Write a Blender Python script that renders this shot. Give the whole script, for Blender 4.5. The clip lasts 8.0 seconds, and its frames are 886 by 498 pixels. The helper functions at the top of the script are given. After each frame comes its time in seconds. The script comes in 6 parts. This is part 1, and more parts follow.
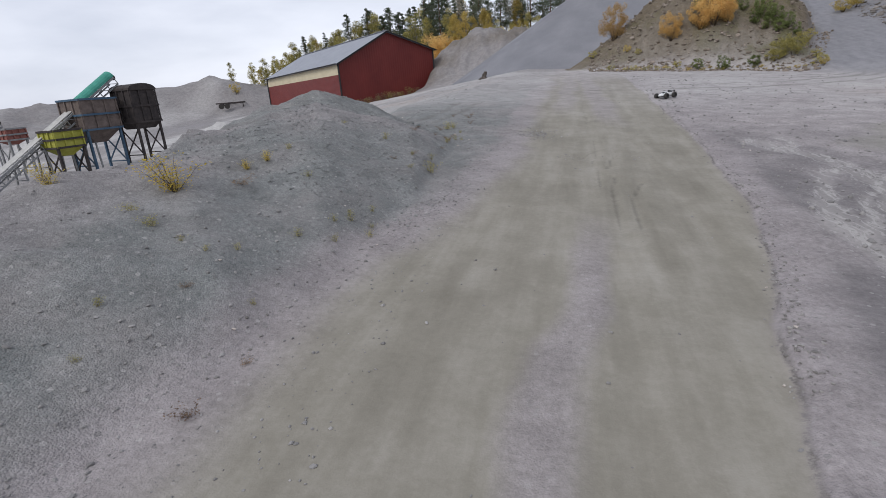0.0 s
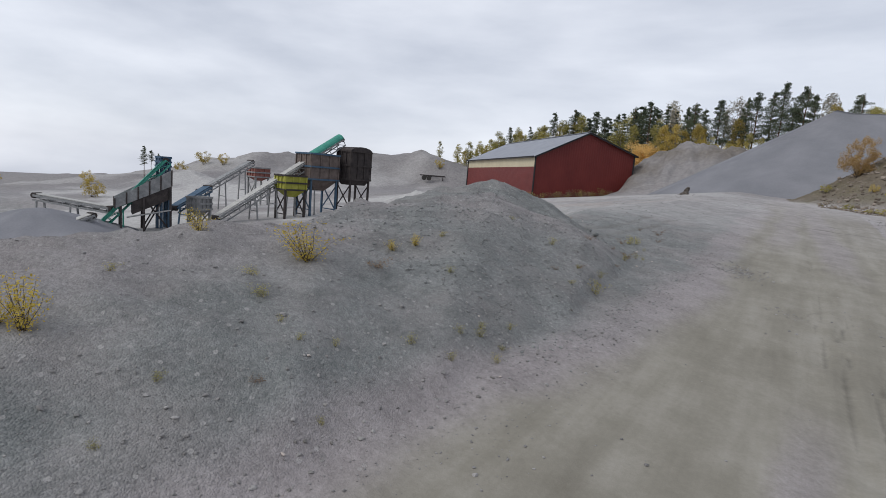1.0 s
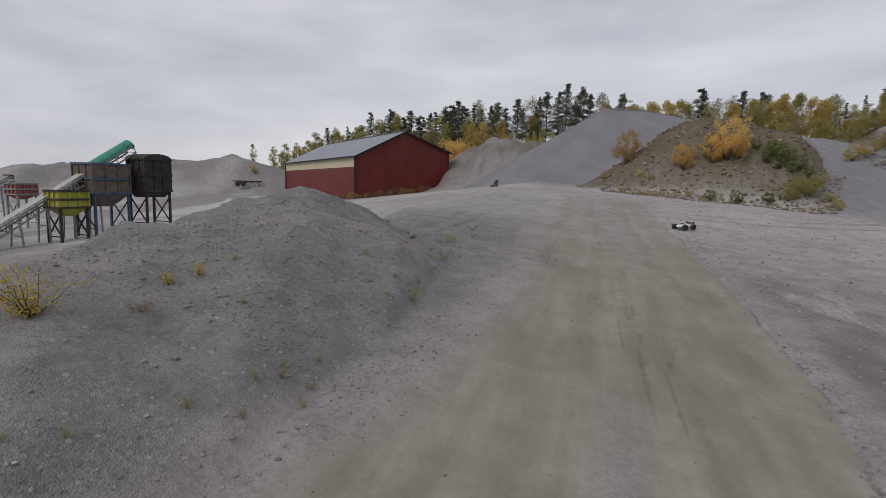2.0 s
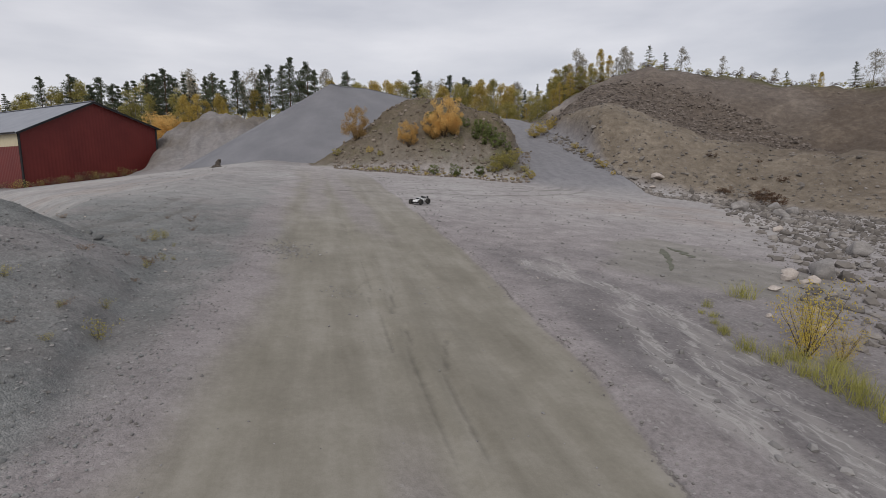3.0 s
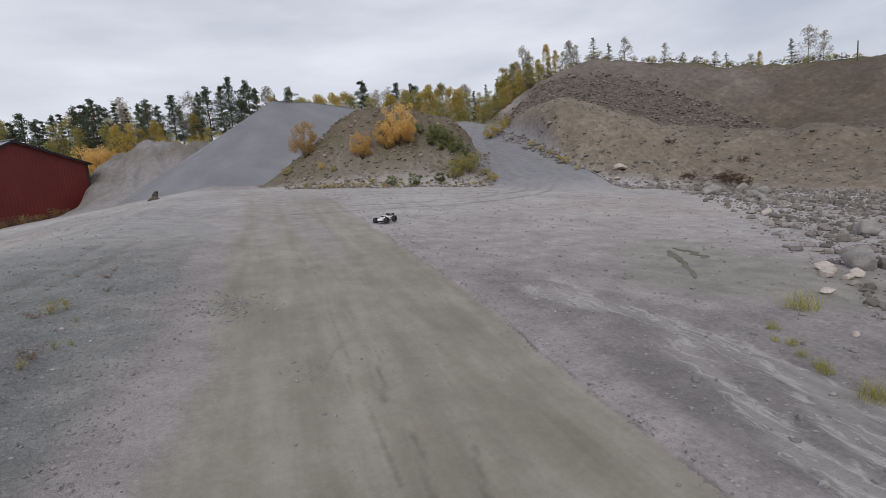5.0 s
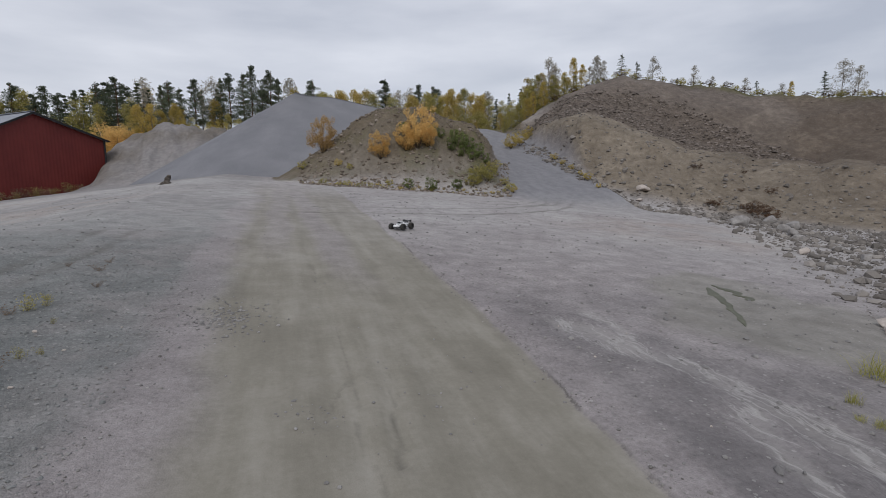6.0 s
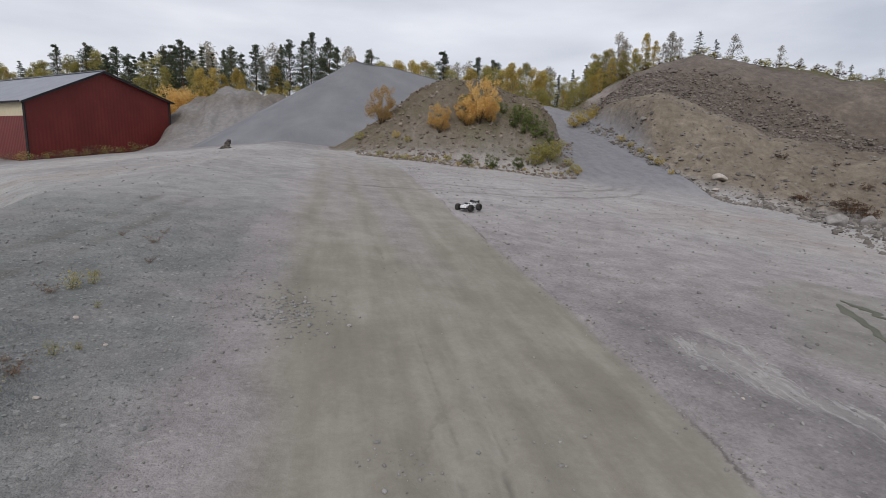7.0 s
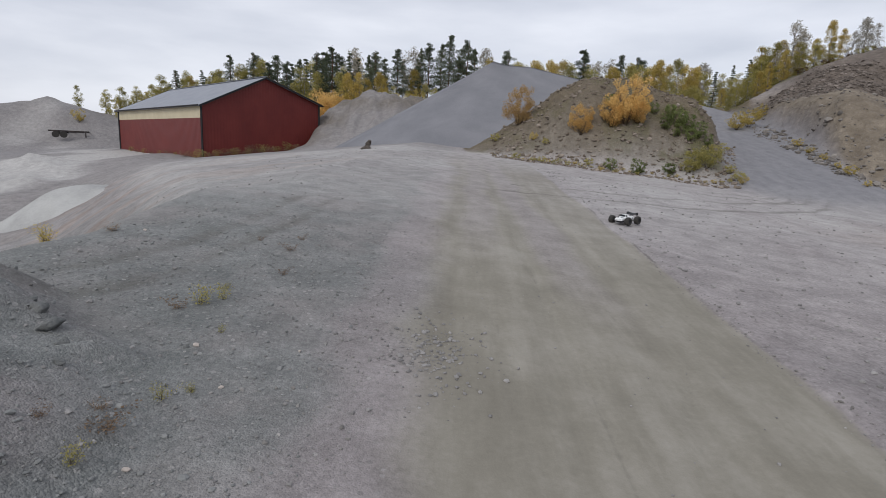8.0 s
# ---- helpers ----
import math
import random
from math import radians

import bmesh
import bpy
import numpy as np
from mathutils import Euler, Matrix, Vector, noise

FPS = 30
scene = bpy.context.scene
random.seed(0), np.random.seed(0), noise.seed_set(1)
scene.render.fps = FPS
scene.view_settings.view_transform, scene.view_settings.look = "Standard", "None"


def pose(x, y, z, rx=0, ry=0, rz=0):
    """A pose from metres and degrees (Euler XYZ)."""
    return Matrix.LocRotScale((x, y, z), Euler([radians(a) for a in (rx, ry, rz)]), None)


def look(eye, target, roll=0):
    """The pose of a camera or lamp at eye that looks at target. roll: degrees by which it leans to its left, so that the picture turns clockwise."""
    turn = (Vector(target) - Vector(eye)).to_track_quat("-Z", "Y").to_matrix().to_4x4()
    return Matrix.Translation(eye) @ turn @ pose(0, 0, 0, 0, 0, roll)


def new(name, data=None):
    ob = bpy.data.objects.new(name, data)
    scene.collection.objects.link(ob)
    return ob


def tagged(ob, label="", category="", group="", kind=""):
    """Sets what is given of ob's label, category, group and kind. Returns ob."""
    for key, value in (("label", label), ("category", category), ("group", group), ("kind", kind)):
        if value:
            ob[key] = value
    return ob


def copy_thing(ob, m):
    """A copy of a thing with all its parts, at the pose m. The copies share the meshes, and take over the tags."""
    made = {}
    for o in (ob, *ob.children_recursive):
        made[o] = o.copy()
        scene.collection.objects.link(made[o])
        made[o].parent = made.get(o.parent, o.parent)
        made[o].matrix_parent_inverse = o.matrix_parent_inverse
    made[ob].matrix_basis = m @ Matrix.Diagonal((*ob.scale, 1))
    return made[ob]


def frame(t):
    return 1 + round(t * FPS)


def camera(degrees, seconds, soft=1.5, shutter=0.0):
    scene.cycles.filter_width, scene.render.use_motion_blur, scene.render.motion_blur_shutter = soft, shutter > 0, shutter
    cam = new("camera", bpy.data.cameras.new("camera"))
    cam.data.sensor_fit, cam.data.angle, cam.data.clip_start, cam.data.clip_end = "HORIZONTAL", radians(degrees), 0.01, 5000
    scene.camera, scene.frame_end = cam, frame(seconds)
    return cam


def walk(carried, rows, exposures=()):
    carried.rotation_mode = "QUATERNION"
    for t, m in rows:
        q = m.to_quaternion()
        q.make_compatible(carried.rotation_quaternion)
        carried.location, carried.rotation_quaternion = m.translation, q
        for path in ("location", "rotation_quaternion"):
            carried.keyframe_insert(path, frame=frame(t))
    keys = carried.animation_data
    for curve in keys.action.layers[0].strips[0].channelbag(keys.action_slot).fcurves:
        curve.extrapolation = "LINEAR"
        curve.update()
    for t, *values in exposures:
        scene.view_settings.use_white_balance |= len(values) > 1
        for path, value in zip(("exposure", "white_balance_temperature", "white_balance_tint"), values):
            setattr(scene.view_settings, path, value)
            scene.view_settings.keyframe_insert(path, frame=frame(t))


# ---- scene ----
# camera and its walk
cam = camera(80.7, 8.0, soft=0.75)
PATH = [
    (0, pose(0.164, -0.113, 1.491, 72.76, 0, 15.27) @ pose(0, 0, 0, 0, 0, -4.83)),
    (0.5, pose(0.130, 0.316, 1.532, 72.80, 0, 15.52) @ pose(0, 0, 0, 0, 0, -0.21)),
    (1, pose(0.021, 0.794, 1.578, 82.23, 0, 33.77) @ pose(0, 0, 0, 0, 0, 4.66)),
    (1.2, pose(0.024, 0.940, 1.596, 83.60, 0, 38.47) @ pose(0, 0, 0, 0, 0, 5.56)),
    (2.3, pose(-0.015, 1.583, 1.693, 83.18, 0, 5.22) @ pose(0, 0, 0, 0, 0, 0.90)),
    (2.5, pose(-0.022, 1.814, 1.707, 83.46, 0, 0.60) @ pose(0, 0, 0, 0, 0, 1.33)),
    (3, pose(-0.128, 2.477, 1.659, 81.16, 0, -13.32) @ pose(0, 0, 0, 0, 0, -0.17)),
    (3.5, pose(-0.147, 2.901, 1.683, 79.03, 0, -10.39) @ pose(0, 0, 0, 0, 0, -3.33)),
    (4, pose(-0.157, 3.333, 1.710, 79.89, 0, -14.92) @ pose(0, 0, 0, 0, 0, -2.31)),
    (4.5, pose(-0.083, 3.735, 1.758, 80.79, 0, -16.87) @ pose(0, 0, 0, 0, 0, -4.78)),
    (4.7, pose(-0.032, 3.893, 1.759, 80.89, 0, -17.38) @ pose(0, 0, 0, 0, 0, -6.46)),
    (5.8, pose(-0.038, 4.641, 1.875, 83.60, 0, -18.42) @ pose(0, 0, 0, 0, 0, 0.31)),
    (6, pose(-0.020, 4.842, 1.883, 82.19, 0, -16.80) @ pose(0, 0, 0, 0, 0, -0.67)),
    (6.5, pose(-0.138, 5.401, 1.881, 79.65, 0, -13.73) @ pose(0, 0, 0, 0, 0, 2.71)),
    (7, pose(-0.254, 5.911, 1.907, 79.52, 0, -11.77) @ pose(0, 0, 0, 0, 0, 2.09)),
    (7.5, pose(-0.249, 6.347, 1.945, 79.60, 0, -6.64) @ pose(0, 0, 0, 0, 0, 2.11)),
    (8, pose(-0.502, 7.030, 1.910, 79.14, 0, 2.03) @ pose(0, 0, 0, 0, 0, 2.86)),
]
walk(cam, PATH, [(0, 0.28, 6300, 10), (0.6, 0.32, 6300, 10), (1.0, 0.14, 6350, 8), (1.2, 0.02, 6400, 8), (2.3, -0.2, 6700, 11), (2.7, -0.08, 6700, 11), (3.0, -0.03, 6720, 10), (3.5, 0.1, 6700, 10), (4.0, 0.15, 6600, 10), (4.5, 0.15, 6550, 10), (5.8, -0.08, 6400, 9), (6.1, -0.06, 6400, 9), (6.5, 0.04, 6550, 9), (7.0, 0.1, 6550, 9), (8.0, 0.14, 6430, 9)])

# ---- light: overcast autumn sky, broad weak sun ----
world = bpy.data.worlds.new("overcast_sky")
scene.world = world
world.use_nodes = True
wn, wl = world.node_tree.nodes, world.node_tree.links
wn.clear()
w_out = wn.new("ShaderNodeOutputWorld")
w_bg = wn.new("ShaderNodeBackground")
w_sky = wn.new("ShaderNodeTexSky")
w_sky.sky_type = "NISHITA"
w_sky.sun_disc = False
w_sky.sun_elevation = radians(24)
w_sky.sun_rotation = radians(215)
w_scale = wn.new("ShaderNodeVectorMath")
w_scale.operation = "SCALE"
w_scale.inputs["Scale"].default_value = 0.09
wl.new(w_sky.outputs[0], w_scale.inputs[0])
w_co = wn.new("ShaderNodeTexCoord")
w_map = wn.new("ShaderNodeMapping")
w_map.inputs["Scale"].default_value = (1.0, 1.6, 4.5)
wl.new(w_co.outputs["Generated"], w_map.inputs[0])
w_noise = wn.new("ShaderNodeTexNoise")
w_noise.inputs["Scale"].default_value = 1.7
w_noise.inputs["Detail"].default_value = 7.0
w_noise.inputs["Roughness"].default_value = 0.5
wl.new(w_map.outputs[0], w_noise.inputs["Vector"])
w_ramp = wn.new("ShaderNodeValToRGB")
w_ramp.color_ramp.elements[0].position = 0.30
w_ramp.color_ramp.elements[0].color = (0.50, 0.525, 0.61, 1)
w_ramp.color_ramp.elements[1].position = 0.66
w_ramp.color_ramp.elements[1].color = (0.82, 0.83, 0.90, 1)
wl.new(w_noise.outputs[0], w_ramp.inputs[0])
w_mix = wn.new("ShaderNodeMixRGB")
w_mix.inputs[0].default_value = 0.9
wl.new(w_scale.outputs[0], w_mix.inputs[1])
wl.new(w_ramp.outputs[0], w_mix.inputs[2])
wl.new(w_mix.outputs[0], w_bg.inputs[0])
w_bg.inputs[1].default_value = 1.0
wl.new(w_bg.outputs[0], w_out.inputs[0])

sun = new("sun", bpy.data.lights.new("sun", "SUN"))
sun.data.energy = 1.3
sun.data.angle = radians(25)
sun.data.color = (1.0, 0.96, 0.9)
sun.matrix_world = look((-30, -40, 60), (0, 20, 0))
scene.view_settings.exposure = 0.0

# ---- materials ----
def material(name, rough=0.9, metal=0.0):
    m = bpy.data.materials.new(name)
    m.use_nodes = True
    nt = m.node_tree
    b = nt.nodes["Principled BSDF"]
    b.inputs["Roughness"].default_value = rough
    b.inputs["Metallic"].default_value = metal
    b.inputs["Specular IOR Level"].default_value = 0.25
    return m, nt, b


def noise_node(nt, scale, detail=4.0, rough=0.55, vec=None, dims="3D"):
    n = nt.nodes.new("ShaderNodeTexNoise")
    n.inputs["Scale"].default_value = scale
    n.inputs["Detail"].default_value = detail
    n.inputs["Roughness"].default_value = rough
    if vec is not None:
        nt.links.new(vec, n.inputs["Vector"])
    return n.outputs[0]


def ramp_node(nt, fac, stops):
    r = nt.nodes.new("ShaderNodeValToRGB")
    e = r.color_ramp.elements
    while len(e) < len(stops):
        e.new(0.5)
    for k, (p, c) in enumerate(stops):
        e[k].position = p
        e[k].color = (*c, 1) if len(c) == 3 else c
    nt.links.new(fac, r.inputs[0])
    return r.outputs[0]


def mix_node(nt, fac, a, b, mode="MIX"):
    m = nt.nodes.new("ShaderNodeMixRGB")
    m.blend_type = mode
    for k, v in enumerate((fac, a, b)):
        if isinstance(v, (int, float)):
            m.inputs[k].default_value = v
        elif isinstance(v, tuple):
            m.inputs[k].default_value = (*v, 1)
        else:
            nt.links.new(v, m.inputs[k])
    return m.outputs[0]


def math_node(nt, op, a, b=0.0, c=0.0):
    m = nt.nodes.new("ShaderNodeMath")
    m.operation = op
    for k, v in enumerate((a, b, c)):
        if isinstance(v, (int, float)):
            m.inputs[k].default_value = v
        else:
            nt.links.new(v, m.inputs[k])
    return m.outputs[0]


def bump_node(nt, height, strength, distance, bsdf):
    b = nt.nodes.new("ShaderNodeBump")
    b.inputs["Strength"].default_value = strength
    b.inputs["Distance"].default_value = distance
    nt.links.new(height, b.inputs["Height"])
    nt.links.new(b.outputs[0], bsdf.inputs["Normal"])


def object_co(nt, scale=(1, 1, 1)):
    c = nt.nodes.new("ShaderNodeTexCoord")
    m = nt.nodes.new("ShaderNodeMapping")
    m.inputs["Scale"].default_value = scale
    nt.links.new(c.outputs["Object"], m.inputs[0])
    return m.outputs[0]


def plain_mat(name, dark, light, scale=6.0, rough=0.8, metal=0.0, bump=0.2, dist=0.01, fine=40.0):
    """Two-tone surface with coarse stains and fine grain."""
    m, nt, b = material(name, rough, metal)
    co = object_co(nt)
    big, small = noise_node(nt, scale, 5, 0.6, co), noise_node(nt, fine, 3, 0.6, co)
    f = math_node(nt, "ADD", math_node(nt, "MULTIPLY", big, 0.7), math_node(nt, "MULTIPLY", small, 0.3))
    nt.links.new(ramp_node(nt, f, [(0.32, dark), (0.68, light)]), b.inputs["Base Color"])
    bump_node(nt, small, bump, dist, b)
    return m


def leaf_mat(name, dark, light):
    """Leaves that differ from clump to clump and from plant to plant."""
    m, nt, b = material(name, 0.75)
    g = nt.nodes.new("ShaderNodeNewGeometry").outputs["Random Per Island"]
    o = nt.nodes.new("ShaderNodeObjectInfo").outputs["Random"]
    f = math_node(nt, "ADD", math_node(nt, "MULTIPLY", g, 0.65), math_node(nt, "MULTIPLY", o, 0.35))
    mid = tuple((p + q) / 2 for p, q in zip(dark, light))
    nt.links.new(ramp_node(nt, f, [(0.1, dark), (0.5, mid), (0.9, light)]), b.inputs["Base Color"])
    b.inputs["Specular IOR Level"].default_value = 0.1
    tr = nt.nodes.new("ShaderNodeBsdfTranslucent")
    nt.links.new(b.inputs["Base Color"].links[0].from_socket, tr.inputs[0])
    mx = nt.nodes.new("ShaderNodeMixShader")
    mx.inputs[0].default_value = 0.5
    nt.links.new(b.outputs[0], mx.inputs[1])
    nt.links.new(tr.outputs[0], mx.inputs[2])
    nt.links.new(mx.outputs[0], nt.nodes["Material Output"].inputs[0])
    return m


def ground_mat():
    """Quarry ground: gravel, worn road, sandy bank, dark stony band, by masks of the terrain."""
    m, nt, b = material("quarry_ground", 0.95)
    co = object_co(nt)
    cot = object_co(nt, (1.0, 0.1, 1.0))

    def mask(name):
        a = nt.nodes.new("ShaderNodeAttribute")
        a.attribute_name = name
        return a.outputs["Fac"]

    def blend(*terms):
        out = None
        for v, k in terms:
            t = math_node(nt, "MULTIPLY", v, k)
            out = t if out is None else math_node(nt, "ADD", out, t)
        return out

    def cells(scale):
        v = nt.nodes.new("ShaderNodeTexVoronoi")
        v.inputs["Scale"].default_value = scale
        nt.links.new(co, v.inputs["Vector"])
        s = nt.nodes.new("ShaderNodeSeparateColor")
        nt.links.new(v.outputs["Color"], s.inputs[0])
        return v.outputs["Distance"], s.outputs[0], s.outputs[1]

    big = noise_node(nt, 0.35, 5, 0.6, co)
    mid = noise_node(nt, 2.2, 6, 0.65, co)
    fine = noise_node(nt, 22.0, 4, 0.7, co)
    grit = noise_node(nt, 90.0, 3, 0.65, co)
    streak = noise_node(nt, 3.2, 6, 0.6, cot)
    gd, gr, gs = cells(92.0)
    pd, pr, ps = cells(26.0)
    bank_m = mask("bank")
    rag = math_node(nt, "ADD", mask("kerb"), math_node(nt, "MULTIPLY", math_node(nt, "SUBTRACT", fine, 0.5), 0.10))
    rim = nt.nodes.new("ShaderNodeMapRange")
    rim.interpolation_type = "SMOOTHSTEP"
    rim.inputs["From Min"].default_value = -0.015
    rim.inputs["From Max"].default_value = 0.045
    nt.links.new(rag, rim.inputs["Value"])
    road_m = math_node(nt, "MULTIPLY", mask("road"), rim.outputs[0])
    # open ground: mauve grey gravel
    f = blend((mid, 0.40), (fine, 0.42), (big, 0.2), (grit, 0.06))
    col = ramp_node(nt, f, [(0.39, (0.155, 0.140, 0.140)), (0.53, (0.265, 0.241, 0.240)), (0.67, (0.39, 0.358, 0.354))])
    col = mix_node(nt, mask("dark_verge"), col, ramp_node(nt, f, [(0.38, (0.102, 0.094, 0.096)), (0.66, (0.2, 0.186, 0.188))]))
    # loose crushed stone of the bank
    f = blend((gr, 0.15), (mid, 0.46), (fine, 0.39))
    mound = ramp_node(nt, f, [(0.34, (0.112, 0.119, 0.117)), (0.52, (0.188, 0.194, 0.19)), (0.70, (0.295, 0.298, 0.29))])
    patch = noise_node(nt, 0.9, 5, 0.6, co)
    mound = mix_node(nt, ramp_node(nt, patch, [(0.45, (0, 0, 0)), (0.65, (0.6, 0.6, 0.6))]), mound, ramp_node(nt, f, [(0.24, (0.155, 0.142, 0.138)), (0.78, (0.335, 0.31, 0.302))]))
    crust = noise_node(nt, 5.0, 6, 0.7, object_co(nt, (1.0, 0.45, 1.0)))
    mound = mix_node(nt, ramp_node(nt, crust, [(0.34, (0.42, 0.42, 0.42)), (0.44, (0, 0, 0))]), mound, (0.1, 0.102, 0.1))
    col = mix_node(nt, bank_m, col, mound)
    # worn wheel road: smooth olive grey
    f = blend((streak, 0.36), (mid, 0.24), (big, 0.28), (fine, 0.12), (grit, 0.06))
    road = ramp_node(nt, f, [(0.38, (0.152, 0.139, 0.112)), (0.52, (0.222, 0.206, 0.171)), (0.64, (0.30, 0.281, 0.244))])
    col = mix_node(nt, road_m, col, road)
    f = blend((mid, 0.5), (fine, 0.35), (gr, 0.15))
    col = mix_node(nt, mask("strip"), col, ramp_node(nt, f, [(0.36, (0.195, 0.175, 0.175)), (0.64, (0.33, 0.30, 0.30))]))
    # sandy hill face
    f = blend((mid, 0.5), (big, 0.3), (fine, 0.2))
    sand = ramp_node(nt, f, [(0.36, (0.125, 0.102, 0.078)), (0.52, (0.205, 0.172, 0.134)), (0.66, (0.315, 0.27, 0.215))])
    col = mix_node(nt, mask("sand"), col, sand)
    f = blend((mid, 0.6), (fine, 0.4))
    dark = ramp_node(nt, f, [(0.36, (0.075, 0.06, 0.05)), (0.53, (0.135, 0.110, 0.092)), (0.70, (0.215, 0.178, 0.15))])
    col = mix_node(nt, mask("stony"), col, dark)
    f = blend((mid, 0.4), (fine, 0.25), (big, 0.35))
    col = mix_node(nt, mask("brown"), col, ramp_node(nt, f, [(0.36, (0.06, 0.045, 0.036)), (0.52, (0.112, 0.088, 0.069)), (0.66, (0.2, 0.162, 0.128))]))
    f = blend((mid, 0.4), (fine, 0.4), (gr, 0.2))
    col = mix_node(nt, mask("spoil"), col, ramp_node(nt, f, [(0.34, (0.075, 0.06, 0.042)), (0.53, (0.142, 0.115, 0.08)), (0.72, (0.245, 0.2, 0.15))]))
    blue = ramp_node(nt, blend((streak, 0.4), (fine, 0.3), (mid, 0.3)), [(0.36, (0.15, 0.15, 0.164)), (0.66, (0.255, 0.252, 0.266))])
    col = mix_node(nt, mask("ramp"), col, blue)
    col = mix_node(nt, mask("red"), col, ramp_node(nt, mid, [(0.35, (0.225, 0.172, 0.148)), (0.65, (0.32, 0.26, 0.228))]))
    col = mix_node(nt, mask("pale"), col, ramp_node(nt, blend((mid, 0.6), (fine, 0.4)), [(0.35, (0.34, 0.33, 0.322)), (0.65, (0.54, 0.53, 0.515))]))
    col = mix_node(nt, mask("turf"), col, ramp_node(nt, fine, [(0.35, (0.05, 0.055, 0.02)), (0.65, (0.15, 0.135, 0.055))]))
    # pressed tyre marks, broken up along their length
    tr = math_node(nt, "ADD", mask("track"), math_node(nt, "MULTIPLY", math_node(nt, "SUBTRACT", noise_node(nt, 9.0, 4, 0.6, co), 0.5), 0.9))
    tr = ramp_node(nt, tr, [(0.45, (0, 0, 0)), (0.95, (1, 1, 1))])
    col = mix_node(nt, math_node(nt, "MULTIPLY", tr, 0.56), col, (0.1, 0.093, 0.08))
    # braided runs of washed silt
    wash = mask("wash")
    warp = noise_node(nt, 1.6, 3, 0.6, co)
    vadd = nt.nodes.new("ShaderNodeVectorMath")
    vadd.operation = "MULTIPLY_ADD"
    comb = nt.nodes.new("ShaderNodeCombineXYZ")
    nt.links.new(warp, comb.inputs[0])
    nt.links.new(comb.outputs[0], vadd.inputs[0])
    vadd.inputs[1].default_value = (0.4, 0, 0)
    nt.links.new(object_co(nt, (1.0, 0.16, 1.0)), vadd.inputs[2])
    ridge = math_node(nt, "ABSOLUTE", math_node(nt, "SUBTRACT", noise_node(nt, 5.5, 4, 0.6, vadd.outputs[0]), 0.5))
    thread = math_node(nt, "SUBTRACT", math_node(nt, "MULTIPLY", wash, 0.042), ridge)
    thread = ramp_node(nt, math_node(nt, "ADD", 0.5, math_node(nt, "MULTIPLY", thread, 8.0)), [(0.46, (0, 0, 0)), (0.75, (1, 1, 1))])
    thread = math_node(nt, "MULTIPLY", thread, math_node(nt, "MULTIPLY", ramp_node(nt, wash, [(0.1, (0, 0, 0)), (0.6, (1, 1, 1))]), 0.55))
    col = mix_node(nt, thread, col, mix_node(nt, fine, (0.33, 0.32, 0.31), (0.56, 0.545, 0.53)))
    col = mix_node(nt, math_node(nt, "MULTIPLY", ramp_node(nt, math_node(nt, "ADD", wash, math_node(nt, "MULTIPLY", math_node(nt, "SUBTRACT", streak, 0.5), 1.6)), [(0.5, (0, 0, 0)), (1.0, (1, 1, 1))]), 0.42), col, (0.38, 0.362, 0.345))
    wet = mask("wet")
    col = mix_node(nt, wet, col, ramp_node(nt, mid, [(0.35, (0.185, 0.175, 0.148)), (0.65, (0.27, 0.258, 0.225))]))
    # broken dark line at the far edge of the worn road
    edge_line = ramp_node(nt, math_node(nt, "ADD", 0.5, math_node(nt, "MULTIPLY", rag, 4.0)), [(0.42, (0, 0, 0)), (0.5, (1, 1, 1)), (0.6, (0, 0, 0))])
    edge_line = math_node(nt, "MULTIPLY", edge_line, math_node(nt, "MULTIPLY", ramp_node(nt, noise_node(nt, 1.5, 4, 0.6, co), [(0.45, (0, 0, 0)), (0.6, (1, 1, 1))]), mask("road")))
    col = mix_node(nt, math_node(nt, "MULTIPLY", edge_line, 0.75), col, (0.085, 0.078, 0.068))
    # scattered light and dark chips
    bare = math_node(nt, "SUBTRACT", 1.0, math_node(nt, "MULTIPLY", road_m, 0.95))
    chip = math_node(nt, "MULTIPLY", math_node(nt, "GREATER_THAN", pr, 0.88), math_node(nt, "LESS_THAN", pd, 0.4))
    chip = math_node(nt, "MULTIPLY", chip, bare)
    col = mix_node(nt, math_node(nt, "MULTIPLY", chip, 0.55), col, mix_node(nt, ps, (0.12, 0.115, 0.115), (0.42, 0.405, 0.39)))
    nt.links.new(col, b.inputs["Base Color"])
    stone = math_node(nt, "MULTIPLY", math_node(nt, "SUBTRACT", 0.6, gd), math_node(nt, "ADD", 0.25, math_node(nt, "MULTIPLY", bank_m, 0.25)))
    h = blend((fine, 0.5), (grit, 0.3), (stone, 0.6), (chip, 0.4))
    h = math_node(nt, "MULTIPLY", h, math_node(nt, "SUBTRACT", 1.0, math_node(nt, "MULTIPLY", road_m, 0.8)))
    rough_m = math_node(nt, "MAXIMUM", math_node(nt, "MAXIMUM", mask("sand"), mask("spoil")), math_node(nt, "MAXIMUM", mask("stony"), mask("brown")))
    h = math_node(nt, "ADD", h, math_node(nt, "MULTIPLY", rough_m, blend((mid, 9.0), (noise_node(nt, 0.9, 5, 0.6, co), 10.0))))
    bump_node(nt, h, 1.0, 0.02, b)
    nt.links.new(math_node(nt, "SUBTRACT", 0.95, math_node(nt, "MULTIPLY", wet, 0.35)), b.inputs["Roughness"])
    return m


